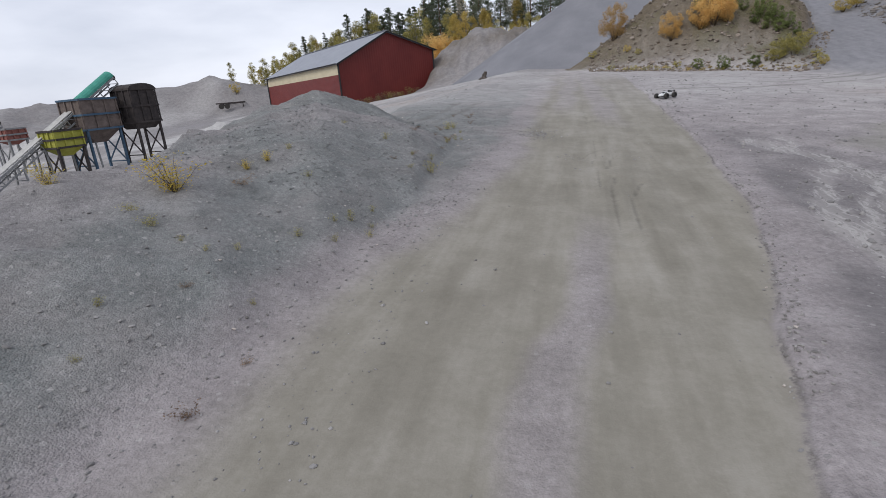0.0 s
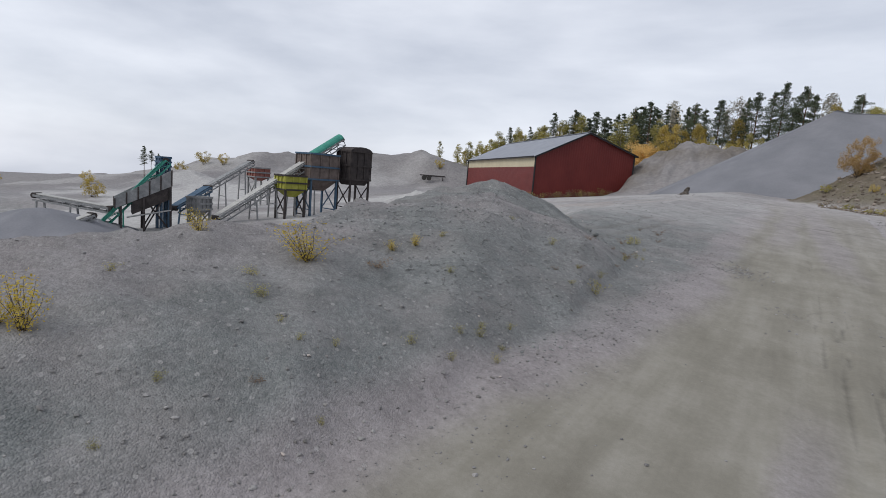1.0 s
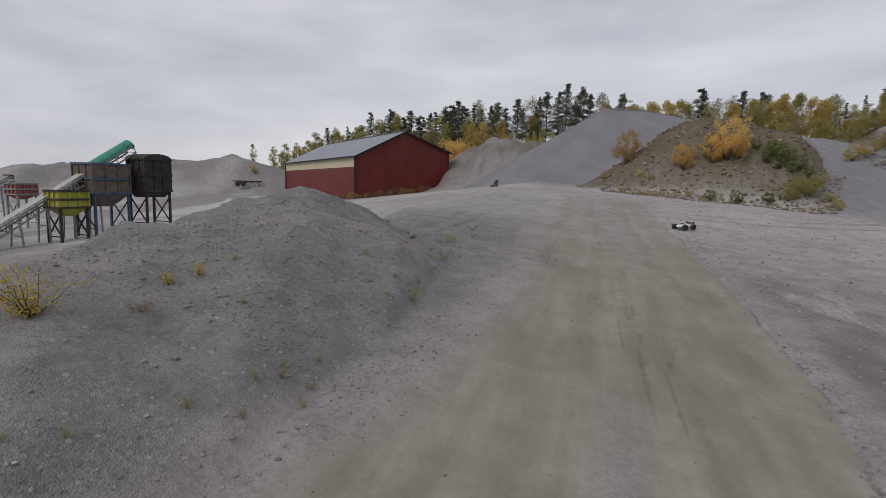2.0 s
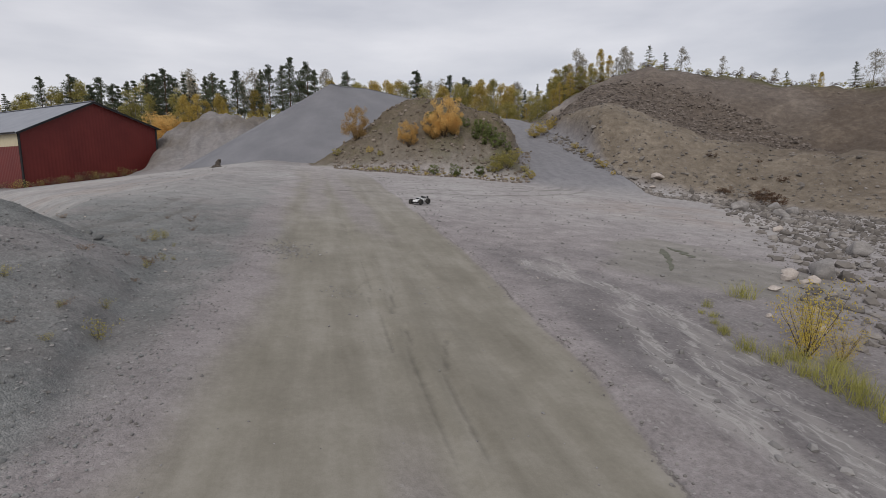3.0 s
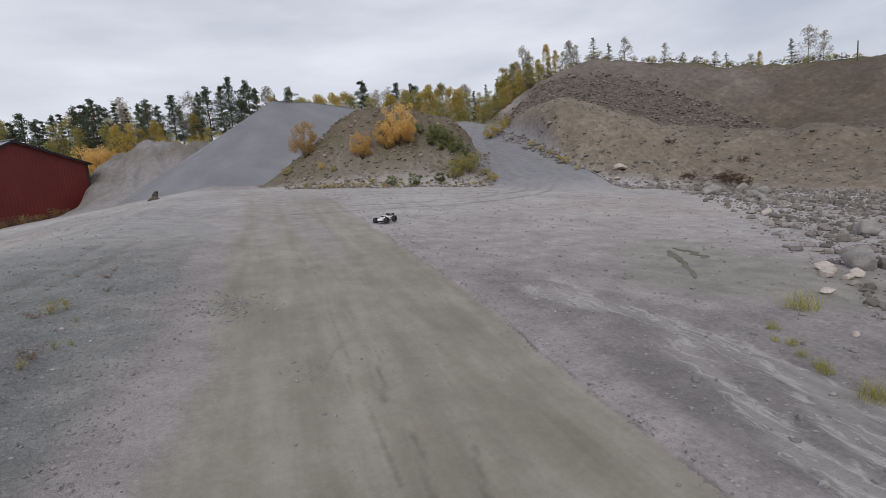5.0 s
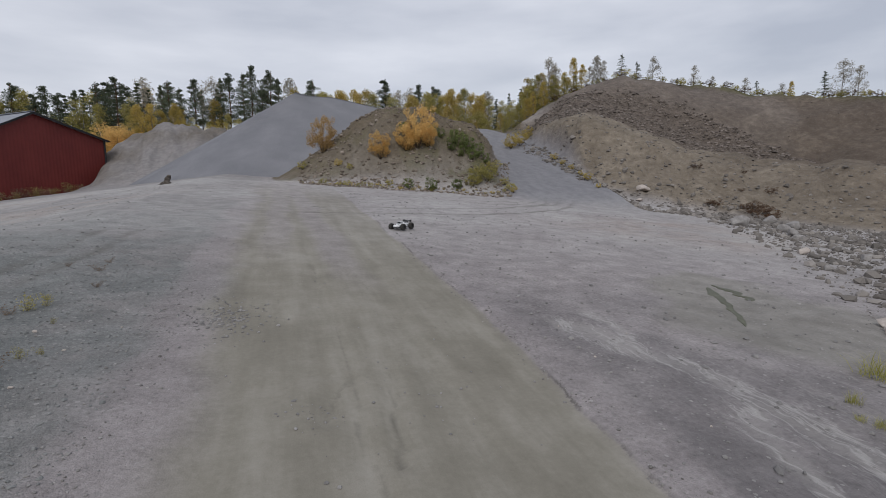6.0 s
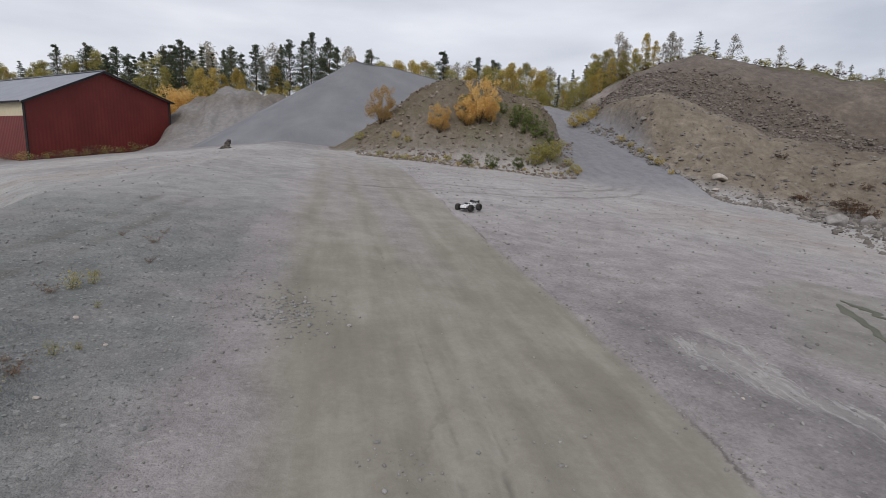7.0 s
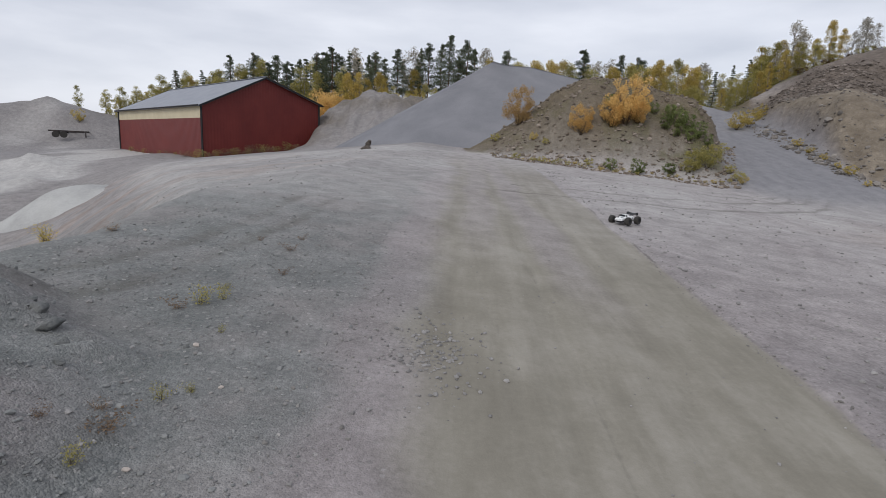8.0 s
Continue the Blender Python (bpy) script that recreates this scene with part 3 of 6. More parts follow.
    # second term paints open ground paler with distance, for its grazing-angle brightness
    w["pale"] = np.clip(0.8 * fl * smooth(19, 34, q) * smooth(-0.15, 0.3, fbm(x * 0.09, y * 0.09, 4, 70) + 0.4 * fbm(x * 0.4, y * 0.25, 4, 72)) * (1 - 0.45 * smooth(80, 95, q)) * (q < 112) + 0.5 * smooth(7, 20, q) * (1 - 0.75 * lane) * (1 - smooth(0.02, 0.3, low)) * (1 - smooth(30, 40, q)) * (1 - rise) * (1 - kr) * (1 - kb) * (0.8 + 0.8 * fbm(x * 0.5, y * 0.35, 4, 98)), 0, 1)
    # darker tone on the ground beyond the road edge
    w["dark_verge"] = np.clip(smooth(0.15, 0.6, x - right) * (1 - smooth(5.0, 7.5, x)) * smooth(1.5, 3, y) * (1 - smooth(8.5, 13, y)) * (0.7 + 1.1 * fbm(x * 0.9, y * 0.6, 4, 71)), 0, 0.85)
    # tyre marks, wet silt round the pool and its bed
    tx, ty = x + 0.25 * fbm(x * 0.4, y * 0.4, 2, 91), y + 0.25 * fbm(x * 0.4, y * 0.4, 2, 92)
    mark = np.zeros_like(x)
    zone = (x > -10) & (x < 18) & (y > 2) & (y < 36)
    for line in TRACKS:
        dist = np.full(x.shape, 9.0)
        dist[zone] = run_distance(tx[zone], ty[zone], line)
        mark = np.maximum(mark, (1 - 0.7 * kr) * (1 - smooth(0.0, 0.34, dist)) * np.clip(0.95 + 1.1 * fbm(x * 0.5, y * 0.5, 2, 93), 0, 1))
    thin = np.zeros_like(x)
    rut_d = np.full(x.shape, 9.0)
    for line in RUTS:
        dist = np.full(x.shape, 9.0)
        dist[zone] = run_distance(x[zone] + 0.25 * (tx - x)[zone], y[zone], line)
        rut_d = np.minimum(rut_d, dist)
        thin = np.maximum(thin, (1 - smooth(0.0, 0.065, dist)) * np.clip(0.95 + 0.8 * fbm(x * 1.2, y * 0.5, 2, 94), 0, 1) * (1 - 0.35 * smooth(7.6, 9.5, y)))
    w["track"] = np.clip(np.maximum(0.95 * mark, thin), 0, 1)
    pool = np.full(x.shape, 9.0)
    pool[zone] = run_distance(x[zone] + 0.1 * fbm(x[zone] * 2, y[zone] * 2, 2, 95), y[zone], POOL)
    pool[zone] = np.minimum(pool[zone], run_distance(x[zone], y[zone], POOL_B))
    w["wet"] = np.clip((1 - smooth(0.25, 1.1, pool + 0.5 * fbm(x * 1.1, y * 1.1, 3, 96))) * 0.8 + 0.8 * (1 - smooth(0.8, 1.5, np.hypot((x - 6.5) / 1.3, (y - 9.8) / 1.7) + 0.6 * fbm(x * 0.9, y * 0.9, 3, 97))), 0, 0.6)
    # unevenness
    near = 1 - smooth(14, 40, q)
    z = z + (0.018 * fbm(x * 2.4, y * 2.4, 4, 80) + 0.014 * fbm(x * 5.5, y * 5.5, 3, 81)) * (1 - 0.75 * lane) * (0.5 + 0.5 * near)
    z = z + 0.05 * fbm(x * 0.7, y * 0.7, 3, 82) * (1 - 0.6 * lane)
    z = z - 0.035 * lane * (1 - smooth(20, 26, y)) - 0.02 * wash
    rut = np.exp(-((x - 0.35 - 0.12 * np.sin(y * 0.5)) / 0.13) ** 2) + np.exp(-((x - 1.25 - 0.12 * np.sin(y * 0.5)) / 0.13) ** 2)
    z = z - 0.018 * rut * lane - 0.025 * mark - 0.03 * thin + 0.012 * smooth(0.05, 0.16, rut_d) * (1 - smooth(0.16, 0.3, rut_d)) * (y < 9)
    z = z - 0.03 * (1 - smooth(0.1, 0.6, pool))
    return z, w


def spread(lo, hi, fine_lo, fine_hi, step, growth, near_lo, near_hi):
    """Coordinates that are close together between fine_lo and fine_hi, widen outwards, and widen fast beyond near_lo and near_hi."""
    mid = list(np.arange(fine_lo, fine_hi, step))
    out, d, v = [], step, mid[-1]
    while v < hi:
        d *= growth if v < near_hi else 1.12
        v += d
        out.append(v)
    back, d, v = [], step, mid[0]
    while v > lo:
        d *= growth if v > near_lo else 1.12
        v -= d
        back.append(v)
    return np.array(back[::-1] + mid + out)


def height(x, y):
    return float(terrain(np.array([float(x)]), np.array([float(y)]))[0][0])


def build_ground():
    xs = spread(-1500, 1500, -6.0, 7.5, 0.065, 1.0175, -100, 62)
    ys = spread(-900, 2200, 0.8, 14.0, 0.065, 1.0135, 0.5, 100)
    gx, gy = np.meshgrid(xs, ys)
    x, y = gx.ravel(), gy.ravel()
    z, w = terrain(x, y)
    far = smooth(260, 700, np.hypot(x, y))
    z = z * (1 - far) + np.where(x < 0, 2.0 - 70.0 * smooth(0.5, 0.8, -x / np.hypot(x, np.maximum(y, 1) + 1)), 2.0) * far
    nx, ny = len(xs), len(ys)
    idx = np.arange(nx * ny).reshape(ny, nx)
    quads = np.stack([idx[:-1, :-1], idx[:-1, 1:], idx[1:, 1:], idx[1:, :-1]], -1).reshape(-1, 4)
    me = bpy.data.meshes.new("ground")
    me.vertices.add(nx * ny)
    me.vertices.foreach_set("co", np.stack([x, y, z], -1).ravel())
    me.loops.add(quads.size)
    me.loops.foreach_set("vertex_index", quads.ravel().astype(np.int32))
    me.polygons.add(len(quads))
    me.polygons.foreach_set("loop_start", np.arange(0, quads.size, 4, dtype=np.int32))
    me.polygons.foreach_set("loop_total", np.full(len(quads), 4, dtype=np.int32))
    me.update(calc_edges=True)
    me.polygons.foreach_set("use_smooth", np.ones(len(quads), dtype=bool))
    for name, v in w.items():
        at = me.attributes.new(name, "FLOAT", "POINT")
        at.data.foreach_set("value", np.asarray(v, dtype=np.float32))
    me.materials.append(GROUND)
    return tagged(new("ground", me), "grey gravel quarry ground with a worn dirt road", "ground", kind="structure")


ground = build_ground()


def part(name, bm, mat, parent=None, label="", smooth_faces=False):
    me = bpy.data.meshes.new(name)
    bm.normal_update()
    bm.to_mesh(me)
    bm.free()
    if smooth_faces:
        me.polygons.foreach_set("use_smooth", np.ones(len(me.polygons), dtype=bool))
    for mm in mat if isinstance(mat, (list, tuple)) else [mat]:
        me.materials.append(mm)
    ob = new(name, me)
    if parent is not None:
        ob.parent = parent
    if label:
        ob["label"] = label
    return ob


def thing(name, m, label, category, group="", kind=""):
    ob = new(name)
    ob.matrix_world = m
    return tagged(ob, label, category, group, kind)


def add_box(bm, lo, hi, bevel=0.0):
    vs = [bm.verts.new((x, y, z)) for x in (lo[0], hi[0]) for y in (lo[1], hi[1]) for z in (lo[2], hi[2])]
    fs = [bm.faces.new([vs[i] for i in f]) for f in ((0, 1, 3, 2), (4, 6, 7, 5), (0, 4, 5, 1), (2, 3, 7, 6), (0, 2, 6, 4), (1, 5, 7, 3))]
    if bevel:
        bmesh.ops.bevel(bm, geom=list({e for f in fs for e in f.edges}), offset=bevel, segments=1, affect="EDGES")
    return vs


def add_tube(bm, a, b, r1, r2=None, sides=8):
    a, b = Vector(a), Vector(b)
    r2 = r1 if r2 is None else r2
    d = (b - a).normalized()
    u = d.orthogonal().normalized()
    v = d.cross(u)
    rings = []
    for p, r in ((a, r1), (b, r2)):
        rings.append([bm.verts.new(p + r * (math.cos(2 * math.pi * k / sides) * u + math.sin(2 * math.pi * k / sides) * v)) for k in range(sides)])
    for k in range(sides):
        bm.faces.new((rings[0][k], rings[0][(k + 1) % sides], rings[1][(k + 1) % sides], rings[1][k]))
    bm.faces.new(rings[0][::-1])
    bm.faces.new(rings[1])


def add_beam(bm, a, b, w, h):
    """A bar of w by h from a to b."""
    a, b = Vector(a), Vector(b)
    d = (b - a).normalized()
    u = d.cross(Vector((0, 0, 1)))
    u = u.normalized() if u.length > 1e-3 else Vector((1, 0, 0))
    v = u.cross(d)
    ring = [[bm.verts.new(p + sx * w / 2 * u + sy * h / 2 * v) for sx, sy in ((-1, -1), (1, -1), (1, 1), (-1, 1))] for p in (a, b)]
    for k in range(4):
        bm.faces.new((ring[0][k], ring[0][(k + 1) % 4], ring[1][(k + 1) % 4], ring[1][k]))
    bm.faces.new(ring[0][::-1])
    bm.faces.new(ring[1])

# ---- red machine hall ----
def build_hall():
    f, r, l = Vector((-24.85, 55.05, 0)), Vector((-17.0, 65.4, 0)), Vector((-45.5, 74.4, 0))
    back = r + l - f
    g, d = r - f, l - f
    hall = thing("machine_hall", Matrix.Translation((f.x, f.y, 0)), "red sheet-metal machine hall with grey gable roof", "building")
    ez = {"f": 4.85, "r": 5.95, "l": 4.75, "b": 5.9}
    base = -1.4

    def P(u, v, z):
        """u across the gable, v along the hall; z above the eaves line where z is a tuple."""
        p = g * u + d * v
        e = (ez["f"] * (1 - u) + ez["r"] * u) * (1 - v) + (ez["l"] * (1 - u) + ez["b"] * u) * v
        return Vector((p.x, p.y, e + z[0] if isinstance(z, tuple) else z))

    rise = 2.55
    def ribs(bm, quad_of, n):
        """A sheet with raised vertical ribs."""
        prev = None
        for k in range(n + 1):
            s = k / n
            row = quad_of(s, 0.0 if k % 2 == 0 else 0.014)
            vs = [bm.verts.new(p) for p in row]
            if prev:
                bm.faces.new((prev[0], vs[0], vs[1], prev[1]))
            prev = vs
    nrm_g = Vector((g.y, -g.x, 0)).normalized()
    nrm_d = Vector((-d.y, d.x, 0)).normalized()
    if nrm_d.dot(g) > 0:
        nrm_d = -nrm_d
    if nrm_g.dot(d) > 0:
        nrm_g = -nrm_g
    bm = bmesh.new()
    ribs(bm, lambda s, o: (P(s, 0, base) + nrm_g * o, P(s, 0, (rise * (1 - abs(2 * s - 1)) - 0.03,)) + nrm_g * o), 84)
    part("gable_wall", bm, RED_SHEET, hall, "red corrugated gable wall")
    bm = bmesh.new()
    ribs(bm, lambda s, o: (P(s, 1, base) - nrm_g * o, P(s, 1, (rise * (1 - abs(2 * s - 1)) - 0.03,)) - nrm_g * o), 84)
    part("gable_wall", bm, RED_SHEET, hall)
    bm = bmesh.new()
    ribs(bm, lambda s, o: (P(0, s, base) + nrm_d * o, P(0, s, (-1.22,)) + nrm_d * o), 180)
    part("side_wall", bm, RED_SHEET, hall, "red corrugated long wall")
    bm = bmesh.new()
    ribs(bm, lambda s, o: (P(0, s, (-1.22,)) + nrm_d * o, P(0, s, (-0.03,)) + nrm_d * o), 180)
    part("upper_band", bm, CREAM_SHEET, hall, "cream band of sheet under the eaves")
    bm = bmesh.new()
    ribs(bm, lambda s, o: (P(1, s, base) - nrm_d * o, P(1, s, (-0.03,)) - nrm_d * o), 180)
    part("side_wall", bm, RED_SHEET, hall)
    gl, dl = g.length, d.length
    ou, ov = 0.35 / gl, 0.3 / dl
    for side in (0, 1):
        bm = bmesh.new()
        prev = None
        n = 120
        for k in range(n + 1):
            v = -ov + (1 + 2 * ov) * k / n
            lift = 0.035 if k % 2 else 0.0
            e0 = P(-ou if side == 0 else 1 + ou, v, (-rise * 2 * ou + 0.05 + lift,))
            e1 = P(0.5, v, (rise + 0.05 + lift,))
            dn = Vector((0, 0, -0.12))
            vs = [bm.verts.new(p) for p in (e0, e1, e1 + dn, e0 + dn)]
            if prev:
                for i in range(4):
                    bm.faces.new((prev[i], vs[i], vs[(i + 1) % 4], prev[(i + 1) % 4]))
            else:
                bm.faces.new(vs)
            prev = vs
        bm.faces.new(prev[::-1])
        part("roof_slope", bm, ROOF_SHEET, hall, "grey sheet-metal roof slope")
    for v, sgn in ((0, 1), (1, -1)):
        for u0 in (-ou, 1 + ou):
            bm = bmesh.new()
            off = nrm_g * 0.35 * sgn
            add_beam(bm, P(u0, v, (-rise * 2 * ou - 0.02,)) + off, P(0.5, v, (rise - 0.02,)) + off, 0.05, 0.17)
            part("verge_board", bm, BLACK_TRIM, hall, "black verge board")
    for u, v in ((0, 0), (1, 0), (0, 1), (1, 1)):
        bm = bmesh.new()
        off = nrm_g * (0.05 if v == 0 else -0.05) + nrm_d * (0.05 if u == 0 else -0.05)
        add_beam(bm, P(u, v, base) + off, P(u, v, (-0.05,)) + off, 0.14, 0.14)
        part("corner_trim", bm, BLACK_TRIM, hall, "black corner flashing")
    for u, s in ((0, 1), (1, -1)):
        bm = bmesh.new()
        off = nrm_d * 0.42 * s + Vector((0, 0, -0.12))
        add_tube(bm, P(u, -ov, (0,)) + off, P(u, 1 + ov, (0,)) + off, 0.07, 0.07, 8)
        part("gutter", bm, BLACK_TRIM, hall)
    bm = bmesh.new()
    add_beam(bm, P(0.5, -ov, (rise + 0.1,)), P(0.5, 1 + ov, (rise + 0.1,)), 0.35, 0.05)
    part("ridge_cap", bm, ROOF_SHEET, hall)
    return hall


build_hall()


# ---- heap of crushed stone ----
def build_heap():
    ridge = [(1.5, 57.3, 10.0), (2.7, 57.4, 9.72), (5.0, 57.8, 9.7), (9.2, 58.6, 9.0), (16, 60, 8.0)]
    n, mrings = 150, 56
    pts = np.array(ridge)
    bm = bmesh.new()
    rings = []
    ang = np.linspace(0, 2 * np.pi, n, endpoint=False)
    for i in range(mrings + 1):
        s = i / mrings
        row = []
        wobs = 0.22 * fbm(np.cos(ang) * 5, np.sin(ang) * 5 + s * 0.7, 4, 90) * min(1, s * 3)
        for k in range(n):
            a = 2 * math.pi * k / n
            # ridge point that faces this way
            u = (math.cos(a) + 1) / 2
            px = np.interp(u, [0, 0.25, 0.5, 0.75, 1], pts[:, 0])
            py = np.interp(u, [0, 0.25, 0.5, 0.75, 1], pts[:, 1])
            pz = np.interp(u, [0, 0.25, 0.5, 0.75, 1], pts[:, 2])
            run = s * 17.0
            x, y = px + math.cos(a) * run, py + math.sin(a) * run
            drop = run * (0.62 - 0.0015 * run)
            wob = float(wobs[k])
            row.append(bm.verts.new((x, y, pz - drop + wob)))
        rings.append(row)
    for i in range(mrings):
        for k in range(n):
            bm.faces.new((rings[i][k], rings[i + 1][k], rings[i + 1][(k + 1) % n], rings[i][(k + 1) % n]))
    bm.faces.new(rings[0])
    ob = part("spoil_cone", bm, GRAVEL_HEAP, None, "", True)
    return tagged(ob, "tall heap of blue-grey crushed stone on the quarry floor", "gravel heap")


build_heap()

# ---- trees and bushes ----
def leaf_part(name, cen, size, mat, parent, rng, long=1.0, up=0.0):
    """Many small leaf blades, each turned its own way, as one crown."""
    n = len(cen)
    a = rng.normal(size=(n, 3))
    a[:, 2] = a[:, 2] * (1 - up) + up * 1.5
    a /= np.linalg.norm(a, axis=1, keepdims=True)
    b = np.cross(a, rng.normal(size=(n, 3)))
    b /= np.linalg.norm(b, axis=1, keepdims=True)
    s = np.asarray(size).reshape(-1, 1) * np.ones((n, 1))
    l, w = a * s * long, b * s * 0.55
    k = rng.uniform(0.6, 1.0, (n, 1))
    co = np.stack([cen - l, cen + w * k, cen + l, cen - w], 1).reshape(-1, 3)
    me = bpy.data.meshes.new(name)
    me.from_pydata(co.tolist(), [], np.arange(4 * n).reshape(n, 4).tolist())
    me.materials.append(mat)
    ob = new(name, me)
    ob.parent = parent
    return ob


def clump(rng, c, r, n):
    p = rng.normal(size=(n, 3))
    p /= np.linalg.norm(p, axis=1, keepdims=True)
    p *= rng.uniform(0.25, 1.0, (n, 1)) ** 0.6
    return np.array(c) + p * np.array(r)


def stem(bm, rng, a, b, r1, r2, bend, steps=5):
    pts = [Vector(a).lerp(Vector(b), k / steps) + Vector((rng.normal() * bend, rng.normal() * bend, 0)) * (0 if k == 0 else 1) for k in range(steps + 1)]
    for k in range(steps):
        add_tube(bm, pts[k], pts[k + 1], r1 + (r2 - r1) * k / steps, r1 + (r2 - r1) * (k + 1) / steps, 6)
    return pts


AWAY = Matrix.Translation((0, 0, -60))


def pine(seed, low, wide, label="tall dark green pine with a bare lower trunk"):
    rng = np.random.default_rng(seed)
    t = thing("pine_tree", AWAY, label, "tree", "pines of the forest edge")
    bm = bmesh.new()
    bow = rng.normal(size=2) * 0.012
    stem(bm, rng, (0, 0, -0.03), (bow[0], bow[1], 0.96), 0.012, 0.003, 0.004, 8)
    cen, size = [], []
    tiers = 19
    for k in range(tiers):
        s = (k + 0.3 * rng.random()) / tiers
        h0 = low + (0.97 - low) * s
        prof = wide * min(1.0, 0.5 + 1.8 * s) * (1 - s) ** 0.75 + 0.014
        for j in range(int(rng.integers(3, 5))):
            a = rng.uniform(0, 6.28)
            reach = prof * rng.uniform(0.35, 1.12)
            h = h0 + rng.normal() * 0.012 + 0.15 * reach
            c = (math.cos(a) * reach * 0.72, math.sin(a) * reach * 0.72, h)
            add_tube(bm, (0, 0, h - 0.02), c, 0.0024, 0.001, 4)
            n = 110
            cen.append(clump(rng, c, (reach * 0.56 + 0.01, reach * 0.56 + 0.01, 0.018), n))
            size.append(rng.uniform(0.0035, 0.0085, n))
    cen.append(clump(rng, (bow[0], bow[1], 0.95), (0.014, 0.014, 0.05), 70))
    size.append(rng.uniform(0.003, 0.007, 70))
    part("trunk", bm, BARK_PINE, t, "reddish brown pine trunk", True)
    leaf_part("crown", np.concatenate(cen), np.concatenate(size) * 0.85, PINE_LEAF, t, rng, 1.25)
    return t


def spruce(seed):
    """Pointed cone of drooping tiers."""
    rng = np.random.default_rng(seed)
    t = thing("spruce_tree", AWAY, "slender dark green spruce with a pointed top", "tree", "spruces of the forest edge")
    bm = bmesh.new()
    stem(bm, rng, (0, 0, -0.03), (0, 0, 0.97), 0.011, 0.002, 0.002, 6)
    cen, size = [], []
    for k in range(26):
        h = 0.1 + 0.86 * k / 25
        rad = 0.17 * (1 - h) ** 0.8 + 0.012
        for j in range(5):
            a = rng.uniform(0, 6.28)
            reach = rad * rng.uniform(0.5, 1.15)
            c = (math.cos(a) * reach * 0.6, math.sin(a) * reach * 0.6, h - 0.1 * reach)
            add_tube(bm, (0, 0, h), c, 0.002, 0.001, 4)
            cen.append(clump(rng, c, (reach * 0.5 + 0.008, reach * 0.5 + 0.008, 0.014), 55))
            size.append(rng.uniform(0.004, 0.009, 55))
    part("trunk", bm, BARK_PINE, t, "", True)
    leaf_part("crown", np.concatenate(cen), np.concatenate(size) * 0.85, SPRUCE_LEAF, t, rng, 1.25)
    return t


def broadleaf(seed, name, label, leaf, bark, dense, group, wide=0.2, low=0.3, size=0.012, long=1.0, clumps=95):
    rng = np.random.default_rng(seed)
    t = thing(name, AWAY, label, "tree", group)
    bm = bmesh.new()
    stem(bm, rng, (0, 0, -0.03), (rng.normal() * 0.02, rng.normal() * 0.02, 0.93), 0.012, 0.002, 0.006, 7)
    cen, sz = [], []
    skew = rng.normal(size=2) * 0.12 * wide
    for k in range(clumps):
        q = rng.random() ** 1.05
        h = low + (0.97 - low) * q
        a = rng.uniform(0, 6.28)
        prof = min(1.0, 0.5 + 2.0 * q) * (1 - q) ** 0.5 + 0.04
        d = wide * prof * rng.uniform(0.25, 1.05) * (1 + 0.18 * math.sin(2 * a + seed))
        c = (math.cos(a) * d + skew[0], math.sin(a) * d + skew[1], h)
        if k % 3 == 0:
            add_tube(bm, (0, 0, max(0.03, h - 0.14)), c, 0.003, 0.0008, 4)
        n = int(dense * rng.uniform(0.4, 1.3))
        cen.append(clump(rng, c, (wide * 0.24, wide * 0.24, 0.05), n))
        sz.append(rng.uniform(size * 0.45, size * 1.05, n))
    part("trunk", bm, bark, t, "", True)
    leaf_part("crown", np.concatenate(cen), np.concatenate(sz), leaf, t, rng, long, 0.3 if long > 1.5 else 0.0)
    return t


def bush(seed, name, label, leaf, dense, group, wide=0.55, size=0.035, stems=9, category="bush"):
    rng = np.random.default_rng(seed)
    t = thing(name, AWAY, label, category, group)
    bm = bmesh.new()
    cen, sz = [], []
    for k in range(stems):
        a = rng.uniform(0, 6.28)
        lean = wide * rng.uniform(0.1, 0.85)
        top = Vector((math.cos(a) * lean, math.sin(a) * lean, rng.uniform(0.55, 0.97)))
        pts = stem(bm, rng, (math.cos(a) * 0.03, math.sin(a) * 0.03, -0.03), top, 0.007, 0.002, 0.015, 5)
        for p in pts[1:]:
            cen.append(clump(rng, p, (wide * 0.3, wide * 0.3, 0.12), dense))
            sz.append(rng.uniform(size * 0.5, size * 1.3, dense))
    part("twig_frame", bm, BARK_SHRUB, t, "", True)
    leaf_part("foliage", np.concatenate(cen), np.concatenate(sz), leaf, t, rng)
    return t


